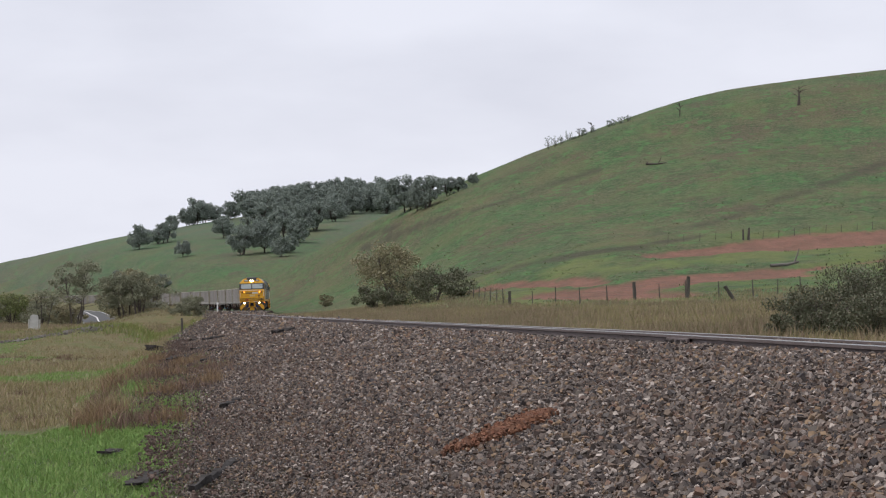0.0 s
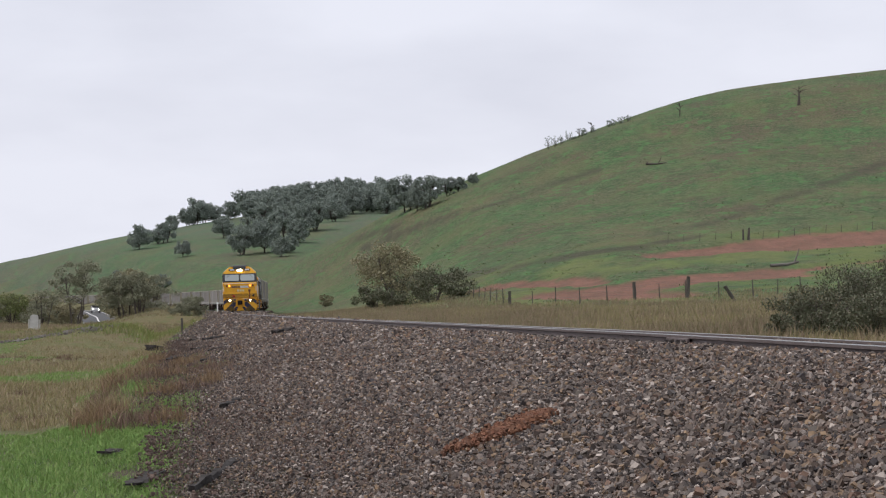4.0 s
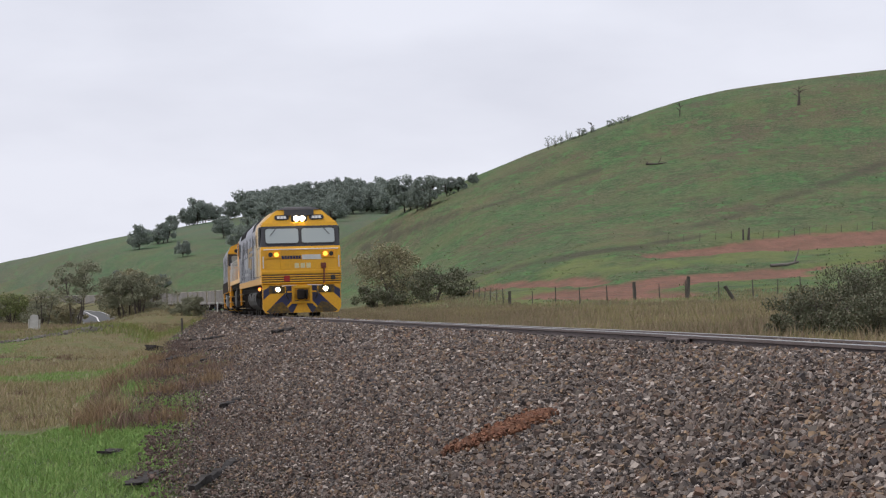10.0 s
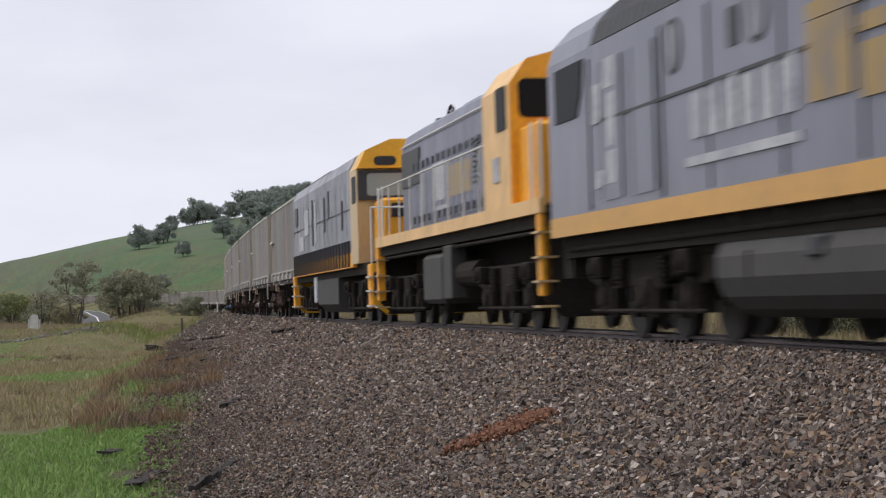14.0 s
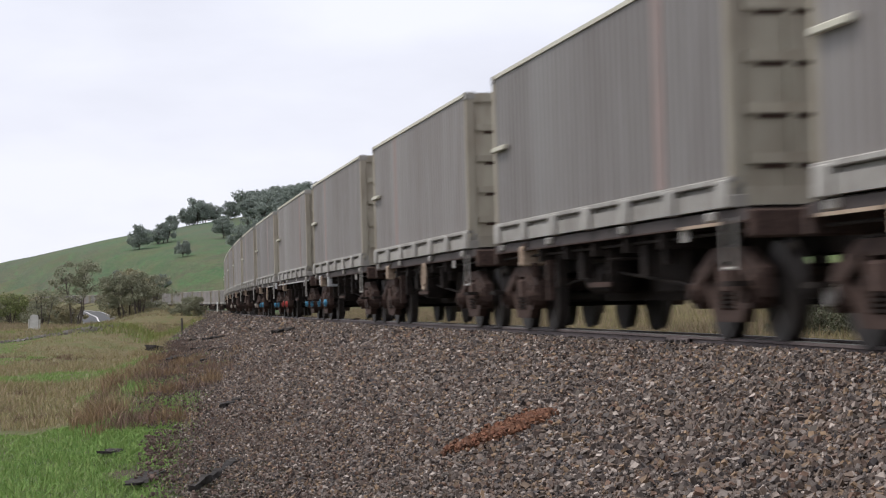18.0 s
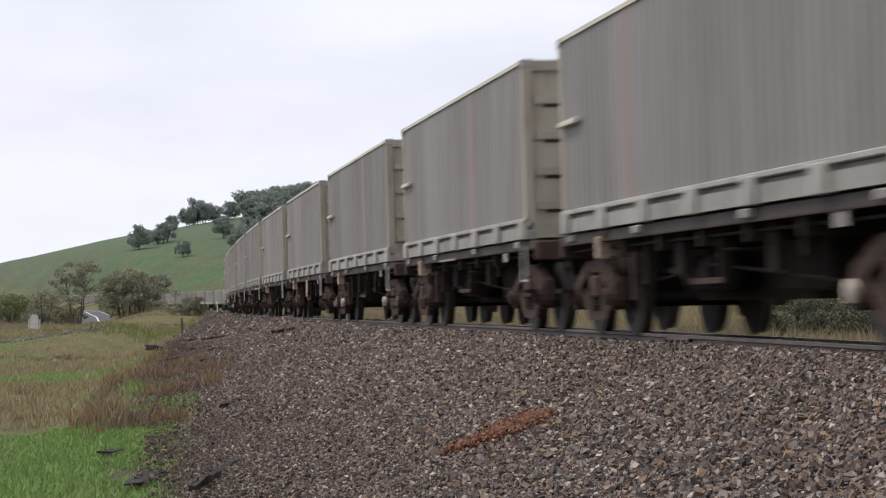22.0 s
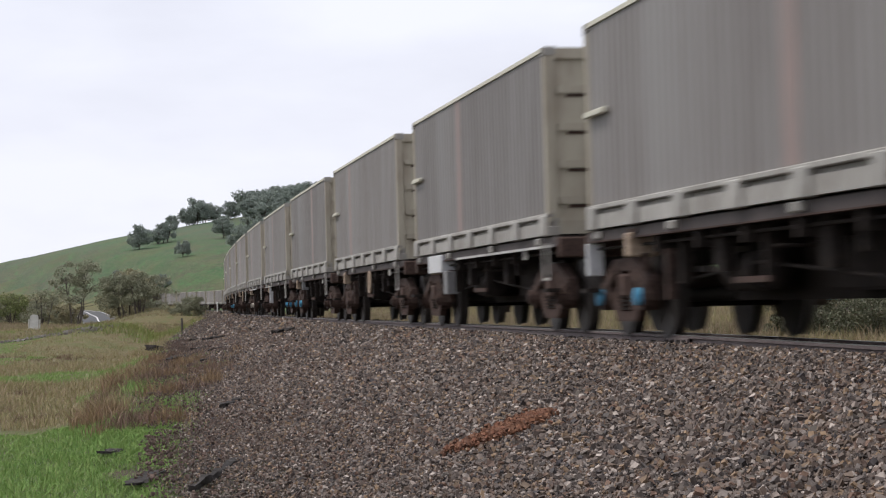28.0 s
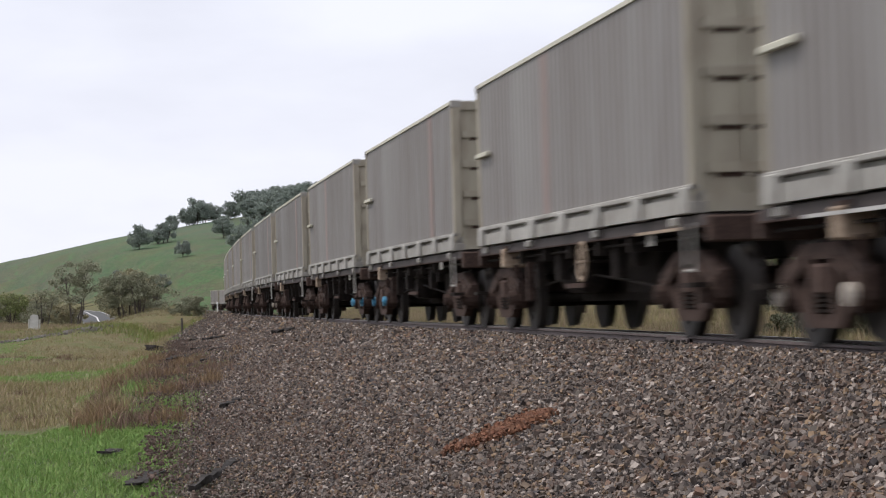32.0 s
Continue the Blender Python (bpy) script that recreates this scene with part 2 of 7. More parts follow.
def ground_mat():
    m = bpy.data.materials.new("paddock")
    m.use_nodes = True
    nt = m.node_tree
    b = nt.nodes["Principled BSDF"]
    b.inputs["Roughness"].default_value = 0.95
    b.inputs["Specular IOR Level"].default_value = 0.1
    coord = nt.nodes.new("ShaderNodeTexCoord")

    def nz(scale, detail=6, stretch=(1, 1, 1)):
        mp = nt.nodes.new("ShaderNodeMapping")
        mp.inputs["Scale"].default_value = stretch
        nt.links.new(coord.outputs["Object"], mp.inputs["Vector"])
        n = nt.nodes.new("ShaderNodeTexNoise")
        n.inputs["Scale"].default_value = scale
        n.inputs["Detail"].default_value = detail
        n.inputs["Roughness"].default_value = 0.65
        nt.links.new(mp.outputs["Vector"], n.inputs["Vector"])
        return n.outputs["Fac"]

    def mixc(fac, a, bb):
        mx = nt.nodes.new("ShaderNodeMix")
        mx.data_type = "RGBA"
        for s, v in ((0, fac), (6, a), (7, bb)):
            if isinstance(v, tuple):
                mx.inputs[s].default_value = (*v, 1)
            else:
                nt.links.new(v, mx.inputs[s])
        return mx.outputs[2]

    def rng(v, lo, hi):
        r = nt.nodes.new("ShaderNodeMapRange")
        r.inputs["From Min"].default_value = lo
        r.inputs["From Max"].default_value = hi
        nt.links.new(v, r.inputs["Value"])
        return r.outputs["Result"]

    green = mixc(rng(nz(0.035, 7), 0.42, 0.58), (0.128, 0.108, 0.068), (0.058, 0.128, 0.048))
    green = mixc(rng(nz(0.16, 8, (1, 0.3, 1)), 0.5, 0.68), green, (0.060, 0.085, 0.044))
    green = mixc(rng(nz(1.1, 9), 0.48, 0.62), green, (0.150, 0.145, 0.085))
    green = mixc(rng(nz(0.07, 9, (1, 0.6, 2.0)), 0.52, 0.62), green, (0.120, 0.092, 0.066))
    green = mixc(rng(nz(0.7, 9, (0.25, 0.1, 3.0)), 0.56, 0.68), green, (0.058, 0.075, 0.042))
    green = mixc(rng(nz(2.6, 10), 0.47, 0.57), green, (0.045, 0.070, 0.032))
    green = mixc(rng(nz(0.5, 10, (1, 0.5, 1)), 0.54, 0.62), green, (0.075, 0.150, 0.055))
    dry = mixc(rng(nz(1.4, 8), 0.35, 0.65), (0.160, 0.128, 0.074), (0.125, 0.120, 0.056))
    dry = mixc(rng(nz(0.35, 8), 0.5, 0.68), dry, (0.105, 0.130, 0.048))
    soil = mixc(rng(nz(0.5, 8, (1, 0.4, 1)), 0.40, 0.66), (0.215, 0.108, 0.082), (0.140, 0.080, 0.060))
    soil = mixc(rng(nz(2.2, 10), 0.5, 0.66), soil, (0.110, 0.085, 0.052))
    # Bare dark earth, and the shade painted into the ballast gaps.
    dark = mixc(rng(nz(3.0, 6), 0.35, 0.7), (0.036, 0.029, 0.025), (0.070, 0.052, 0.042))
    att = nt.nodes.new("ShaderNodeAttribute")
    att.attribute_name = "cover"
    sep = nt.nodes.new("ShaderNodeSeparateColor")
    nt.links.new(att.outputs["Color"], sep.inputs["Color"])
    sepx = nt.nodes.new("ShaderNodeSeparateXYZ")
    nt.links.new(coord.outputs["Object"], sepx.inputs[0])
    # Distance haze mixed into the base colour: far grass turns blue-grey.
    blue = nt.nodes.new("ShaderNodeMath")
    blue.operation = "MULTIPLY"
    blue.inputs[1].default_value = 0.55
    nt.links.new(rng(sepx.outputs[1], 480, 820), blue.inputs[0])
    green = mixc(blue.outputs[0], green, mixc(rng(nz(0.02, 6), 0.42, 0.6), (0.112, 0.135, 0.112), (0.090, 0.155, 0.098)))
    green = mixc(att.outputs["Alpha"], green, mixc(rng(nz(0.9, 8, (1, 0.4, 1)), 0.4, 0.62), (0.122, 0.160, 0.052), (0.092, 0.120, 0.046)))
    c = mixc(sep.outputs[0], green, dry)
    edge = nt.nodes.new("ShaderNodeMath")
    edge.operation = "ADD"
    nt.links.new(sep.outputs[1], edge.inputs[0])
    nt.links.new(nz(0.45, 10, (1, 0.4, 1)), edge.inputs[1])
    c = mixc(rng(edge.outputs[0], 0.96, 1.36), c, soil)
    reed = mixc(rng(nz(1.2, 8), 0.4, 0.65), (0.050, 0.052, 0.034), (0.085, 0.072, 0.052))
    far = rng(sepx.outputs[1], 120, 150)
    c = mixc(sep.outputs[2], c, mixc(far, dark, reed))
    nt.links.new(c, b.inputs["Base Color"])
    bp = nt.nodes.new("ShaderNodeBump")
    bp.inputs["Strength"].default_value = 0.6
    bp.inputs["Distance"].default_value = 0.25
    nt.links.new(nz(2.5, 8), bp.inputs["Height"])
    nt.links.new(bp.outputs["Normal"], b.inputs["Normal"])
    return m


ground = build_ground()

# ---- rails ----
RAIL_STEEL = mat("rail_steel", (0.135, 0.105, 0.10), 0.65, 0.1, 0.3, 6, 0.15, (0.075, 0.055, 0.05))
RAIL_HEAD = mat("rail_head", (0.30, 0.30, 0.29), 0.42, 0.85, 0.15, 5, 0.0)


def build_rail(offset, name):
    prof = [(-0.07, -0.165), (-0.07, -0.15), (-0.012, -0.13), (-0.01, -0.045), (-0.036, -0.035), (-0.036, -0.006), (-0.028, 0.0), (0.028, 0.0), (0.036, -0.006), (0.036, -0.035), (0.01, -0.045), (0.012, -0.13), (0.07, -0.15), (0.07, -0.165)]
    ds = np.concatenate([np.arange(2, 120, 4.0), np.arange(120, 860, 10.0)])
    verts, faces = [], []
    tilt = -math.tan(radians(CANT)) * (offset + 0.753)
    for d in ds:
        x = track_x(d) + offset / 0.988
        for px, pz in prof:
            verts.append((x + px, d, track_z(d) + pz + tilt))
    n = len(prof)
    mats = []
    for i in range(len(ds) - 1):
        for j in range(n - 1):
            faces.append((i * n + j, i * n + j + 1, (i + 1) * n + j + 1, (i + 1) * n + j))
            mats.append(1 if j in (5, 6, 7) else 0)
    me = bpy.data.meshes.new(name)
    me.from_pydata(verts, [], faces)
    me.materials.append(RAIL_STEEL)
    me.materials.append(RAIL_HEAD)
    me.polygons.foreach_set("material_index", mats)
    return tagged(new(name, me), "worn steel railway rail with a polished head", "rail", "rails of the track", "structure")


build_rail(-0.753, "rail")
build_rail(0.753, "rail")

# ---- ballast ----
STONES = island_mat("ballast_stone", [(0.03, 0.023, 0.022), (0.211, 0.165, 0.139), (0.052, 0.042, 0.037), (0.354, 0.288, 0.246), (0.084, 0.067, 0.059), (0.245, 0.18, 0.139), (0.038, 0.032, 0.033), (0.553, 0.468, 0.408), (0.074, 0.059, 0.053), (0.231, 0.142, 0.101), (0.121, 0.1, 0.091), (0.347, 0.234, 0.143), (0.058, 0.051, 0.054), (0.192, 0.162, 0.135)], 0.75)


def stone_base():
    """A cube's corners and its twelve triangles, to be knocked into crushed stone."""
    v = np.array([(x, y, z) for x in (-1, 1) for y in (-1, 1) for z in (-1, 1)], dtype=float) * 0.72
    q = [(0, 1, 3, 2), (4, 6, 7, 5), (0, 4, 5, 1), (2, 3, 7, 6), (0, 2, 6, 4), (1, 5, 7, 3)]
    f = np.array([t for a, b, c, d in q for t in ((a, b, c), (a, c, d))])
    return v, f


def scatter_stones(name, places, sizes, seed, material, label, category):
    """Many angular stones as one object; places are (x, y, z)."""
    rs = np.random.RandomState(seed)
    v0, f0 = stone_base()
    n = len(places)
    m = len(v0)
    jit = v0[None] * (0.45 + 0.75 * rs.rand(n, m, 3))
    jit *= (0.42 + 1.15 * rs.rand(n, 1, 3))
    q = rs.randn(n, 4)
    q /= np.linalg.norm(q, axis=1)[:, None]
    w, x, y, z = q.T
    rot = np.stack([1 - 2 * (y * y + z * z), 2 * (x * y - z * w), 2 * (x * z + y * w), 2 * (x * y + z * w), 1 - 2 * (x * x + z * z), 2 * (y * z - x * w), 2 * (x * z - y * w), 2 * (y * z + x * w), 1 - 2 * (x * x + y * y)], 1).reshape(n, 3, 3)
    pts = np.einsum("nij,nkj->nki", rot, jit) * np.array(sizes)[:, None, None] + np.array(places)[:, None, :]
    faces = (f0[None] + (np.arange(n) * m)[:, None, None]).reshape(-1, 3)
    me = bpy.data.meshes.new(name)
    me.vertices.add(n * m)
    me.vertices.foreach_set("co", pts.astype(np.float32).ravel())
    me.loops.add(len(faces) * 3)
    me.loops.foreach_set("vertex_index", faces.astype(np.int32).ravel())
    me.polygons.add(len(faces))
    me.polygons.foreach_set("loop_start", np.arange(0, len(faces) * 3, 3, dtype=np.int32))
    me.update(calc_edges=True)
    me.shade_flat()
    me.materials.append(material)
    return tagged(new(name, me), label, category, kind="stuff")


def build_ballast():
    rs = np.random.RandomState(4)
    places, sizes = [], []
    d = 8.8
    while d < 330:
        size = 0.0145 if d < 20 else 0.0165 if d < 34 else 0.021 if d < 60 else 0.036 if d < 120 else 0.07
        pitch = size * (1.62 if d < 60 else 1.75)
        e = toe(d) + 0.05 - 0.35 * smooth(18, 40, d) if d < 200 else -2.7
        stop = min(0.9 if d < 160 else 1.8, side(0.215 * d + 0.9, d))
        while e < stop:
            if not (-0.86 < e < -0.66):
                x = track_x(d) + e / 0.988 + rs.uniform(-1, 1) * pitch * 0.5
                y = d + rs.uniform(-1, 1) * pitch * 0.6
                if rs.rand() < 0.45 + 0.55 * smooth(0.0, 1.1, e - toe(d)) - 0.35 * smooth(0.3, -0.3, e - grass_line(d)):
                    sz = size * (rs.uniform(0.5, 1.05) if rs.rand() < 0.62 else rs.uniform(0.9, 1.75))
                    sz *= 0.52 + 0.48 * smooth(0.0, 3.2, e - toe(d))
                    z = -0.13 if e > -1.75 else -0.13 - 0.16 * (-1.75 - e)
                    if e < toe(d) or d > 58:
                        z = ground_z(x, y) + (0.035 if e > toe(d) else 0.0)
                    places.append((x, y, z + 0.012 * math.sin(x * 2.1 + y * 0.7) + sz * rs.uniform(-1.15, 1.05)))
                    sizes.append(sz)
            e += pitch
        d += pitch * (1.1 if d < 36 else 1.5 if d < 60 else 2.2)
    return scatter_stones("ballast", places, sizes, 5, STONES, "grey crushed stone ballast sloping down from the rails", "ballast")


build_ballast()



# ---- foliage building blocks ----
def raw_mesh(name, verts, faces_by_size, material):
    """Mesh from arrays; faces_by_size is a list of (n, k) index arrays."""
    me = bpy.data.meshes.new(name)
    me.vertices.add(len(verts))
    me.vertices.foreach_set("co", np.asarray(verts, dtype=np.float32).ravel())
    loops = np.concatenate([f.ravel() for f in faces_by_size]).astype(np.int32)
    sizes = np.concatenate([np.full(len(f), f.shape[1]) for f in faces_by_size])
    starts = np.concatenate([[0], np.cumsum(sizes)[:-1]]).astype(np.int32)
    me.loops.add(len(loops))
    me.loops.foreach_set("vertex_index", loops)
    me.polygons.add(len(sizes))
    me.polygons.foreach_set("loop_start", starts)
    me.update(calc_edges=True)
    me.materials.append(material)
    return me


def blades(name, roots, heights, widths, lean, seed, material, label, category="grass"):
    """Grass blades as one object: each a bent, tapering strip."""
    rs = np.random.RandomState(seed)
    p = np.asarray(roots, dtype=float)
    n = len(p)
    h = np.asarray(heights)[:, None]
    w = np.asarray(widths)[:, None]
    a = rs.rand(n) * 2 * np.pi
    across = np.stack([np.cos(a), np.sin(a), np.zeros(n)], 1)
    b = rs.rand(n) * 2 * np.pi
    bend = np.stack([np.cos(b), np.sin(b), np.zeros(n)], 1) * (rs.rand(n, 1) * lean)
    up = np.array([[0, 0, 1.0]])
    mid = p + up * h * 0.55 + bend * h * 0.3
    tip = p + up * h * (1 - 0.3 * lean * rs.rand(n, 1)) + bend * h
    v = np.stack([p - across * w, p + across * w, mid + across * w * 0.75, mid - across * w * 0.75, tip], 1).reshape(-1, 3)
    i = (np.arange(n) * 5)[:, None]
    ob = new(name, raw_mesh(name, v, [i + np.array([[0, 1, 2, 3]]), i + np.array([[3, 2, 4]])], material))
    return tagged(ob, label, category, kind="stuff")


def leaf_cloud(centres, radii, count, size, seed, squash=0.8):
    """Leaf quads scattered in clumps; returns verts and quad indices."""
    rs = np.random.RandomState(seed)
    c = np.repeat(np.asarray(centres, dtype=float), count, axis=0)
    r = np.repeat(np.asarray(radii, dtype=float), count)[:, None]
    n = len(c)
    d = rs.randn(n, 3)
    d /= np.linalg.norm(d, axis=1)[:, None]
    d[:, 2] *= squash
    p = c + d * r * rs.rand(n, 1) ** 0.45
    u = rs.randn(n, 3)
    u /= np.linalg.norm(u, axis=1)[:, None]
    t = np.cross(u, rs.randn(n, 3))
    t /= np.linalg.norm(t, axis=1)[:, None]
    s = size * (0.5 + rs.rand(n, 1))
    v = np.stack([p - u * s, p - t * s * 0.55, p + u * s, p + t * s * 0.55], 1).reshape(-1, 3)
    return v, np.arange(n * 4).reshape(-1, 4)


def limb(bm, pts, r0, r1, seg=7):
    """Tapering crooked limb along points."""
    rings = []
    k = len(pts) - 1
    for i, p in enumerate(pts):
        p = Vector(p)
        d = (Vector(pts[min(i + 1, k)]) - Vector(pts[max(i - 1, 0)])).normalized()
        q = d.to_track_quat("Z", "Y").to_matrix()
        r = r0 + (r1 - r0) * i / k
        rings.append([bm.verts.new(p + q @ Vector((math.cos(a) * r, math.sin(a) * r, 0))) for a in [j * 2 * math.pi / seg for j in range(seg)]])
    for a, b in zip(rings, rings[1:]):
        for j in range(seg):
            bm.faces.new((a[j], a[(j + 1) % seg], b[(j + 1) % seg], b[j]))
    bm.faces.new(rings[-1])


BARK = mat("bark", (0.075, 0.06, 0.05), 0.9, 0, 0.3, 3, 0.4, (0.12, 0.105, 0.09), 20)
# Hill leaves: palette paled and blued to carry the haze of distance.
LEAF_DARK = island_mat("gum_leaves", [(0.245, 0.288, 0.250), (0.285, 0.325, 0.280), (0.262, 0.305, 0.266), (0.305, 0.340, 0.290)], 0.8, 0.0)
LEAF_OLIVE = island_mat("olive_leaves", [(0.260, 0.236, 0.136), (0.385, 0.330, 0.200), (0.300, 0.268, 0.160), (0.215, 0.222, 0.132)], 0.7, 0.0)
LEAF_BRAMBLE = island_mat("bramble_leaves", [(0.095, 0.110, 0.062), (0.140, 0.145, 0.085), (0.185, 0.180, 0.118), (0.105, 0.125, 0.065), (0.165, 0.128, 0.090)], 0.6, 0.0)
LEAF_GREY = island_mat("grey_leaves", [(0.221, 0.233, 0.146), (0.318, 0.305, 0.209), (0.172, 0.196, 0.122)], 0.7, 0.0)
LEAF_LIME = island_mat("willow_leaves", [(0.162, 0.196, 0.060), (0.221, 0.238, 0.093), (0.136, 0.170, 0.060)], 0.7, 0.0)


def tree(label, height, width, seed, leaf, leaf_size=0.16, clumps=26, per=60, trunk_r=0.14, stems=1, low=0.3, name="tree", category="tree", squash=0.75):
    """A tree with crooked stems, limbs and a gappy crown of leaf clumps. Stands at its own origin."""
    rs = random.Random(seed)
    t = tagged(new(name), label, category)
    bm = bmesh.new()
    tips, radii = [], []
    for s in range(stems):
        a = rs.uniform(0, 6.28)
        spread = 0.0 if stems == 1 else width * 0.16
        base = Vector((math.cos(a) * spread * 0.5, math.sin(a) * spread * 0.5, -0.15))
        top = Vector((math.cos(a) * spread * 1.6 + rs.uniform(-1, 1) * width * 0.06, math.sin(a) * spread * 1.6, height * rs.uniform(0.62, 0.78)))
        pts = [base + (top - base) * k / 5 + Vector((rs.uniform(-1, 1), rs.uniform(-1, 1), 0)) * width * 0.025 * (k > 0) for k in range(6)]
        limb(bm, pts, trunk_r, trunk_r * 0.35)
        for j in range(max(4, clumps // stems)):
            f = rs.uniform(low, 1.0)
            start = base + (top - base) * f
            ang = rs.uniform(0, 6.28)
            reach = width * 0.5 * rs.uniform(0.35, 1.0) * (1.0 - 0.45 * max(0, f - 0.6) / 0.4)
            end = start + Vector((math.cos(ang) * reach, math.sin(ang) * reach, height * rs.uniform(0.03, 0.26)))
            end.z = min(end.z, height * 0.94)
            mid = (start + end) / 2 + Vector((rs.uniform(-1, 1), rs.uniform(-1, 1), rs.uniform(-0.4, 1))) * width * 0.04
            limb(bm, [start, mid, end], trunk_r * 0.34, trunk_r * 0.1, 5)
            tips.append(end)
            radii.append(width * rs.uniform(0.085, 0.165))
    part_env("trunk", bm, BARK, t)
    v, q = leaf_cloud([tuple(p) for p in tips], radii, per, leaf_size, seed, squash)
    crown = new("crown", raw_mesh("crown", v, [q], leaf))
    crown.parent = t
    return t


def part_env(name, bm, material, parent, label=""):
    me = bpy.data.meshes.new(name)
    bm.to_mesh(me)
    bm.free()
    me.materials.append(material)
    ob = new(name, me)
    ob.parent = parent
    if label:
        ob["label"] = label
    return ob


def stand(ob, x, d, rz=0.0, scale=1.0, sink=0.05):
    """Sets a thing on the ground."""
    ob.matrix_basis = Matrix.Translation((x, d, ground_z(x, d) - sink)) @ Matrix.Rotation(radians(rz), 4, "Z") @ Matrix.Scale(scale, 4)
    return ob


def copy_stand(ob, x, d, rz, scale):
    twin = copy_thing(ob, Matrix())
    return stand(twin, x, d, rz, scale)


# ---- hillside trees ----
def build_hill_trees():
    kinds = [tree("dark grey-green gum tree on a grassy hillside", 8.8, 8.6, 21 + k, LEAF_DARK, 0.24, 54, 130, 0.22, 1 + k % 3, 0.16, squash=0.95) for k in range(4)]
    for k in kinds:
        k["group"] = "trees on the hillside"
    rs = random.Random(8)
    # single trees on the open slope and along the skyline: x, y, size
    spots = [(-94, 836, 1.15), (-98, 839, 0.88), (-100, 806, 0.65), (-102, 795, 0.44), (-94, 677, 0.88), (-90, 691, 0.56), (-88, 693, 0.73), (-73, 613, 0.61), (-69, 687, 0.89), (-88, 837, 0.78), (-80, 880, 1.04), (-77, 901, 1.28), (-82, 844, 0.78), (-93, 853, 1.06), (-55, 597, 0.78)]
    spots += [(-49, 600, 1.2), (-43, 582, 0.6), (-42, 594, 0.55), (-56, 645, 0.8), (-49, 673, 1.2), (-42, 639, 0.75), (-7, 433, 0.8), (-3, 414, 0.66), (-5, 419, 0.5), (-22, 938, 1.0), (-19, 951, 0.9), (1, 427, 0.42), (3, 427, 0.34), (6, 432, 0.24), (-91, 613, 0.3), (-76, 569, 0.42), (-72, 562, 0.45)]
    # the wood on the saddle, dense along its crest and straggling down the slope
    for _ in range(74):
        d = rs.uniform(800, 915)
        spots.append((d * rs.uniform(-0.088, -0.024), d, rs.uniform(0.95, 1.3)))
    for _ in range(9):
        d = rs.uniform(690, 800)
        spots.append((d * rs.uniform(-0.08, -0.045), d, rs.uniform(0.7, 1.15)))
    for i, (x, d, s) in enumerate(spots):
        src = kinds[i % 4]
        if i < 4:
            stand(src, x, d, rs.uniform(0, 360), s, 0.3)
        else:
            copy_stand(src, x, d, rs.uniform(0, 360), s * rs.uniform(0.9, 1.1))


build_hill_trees()


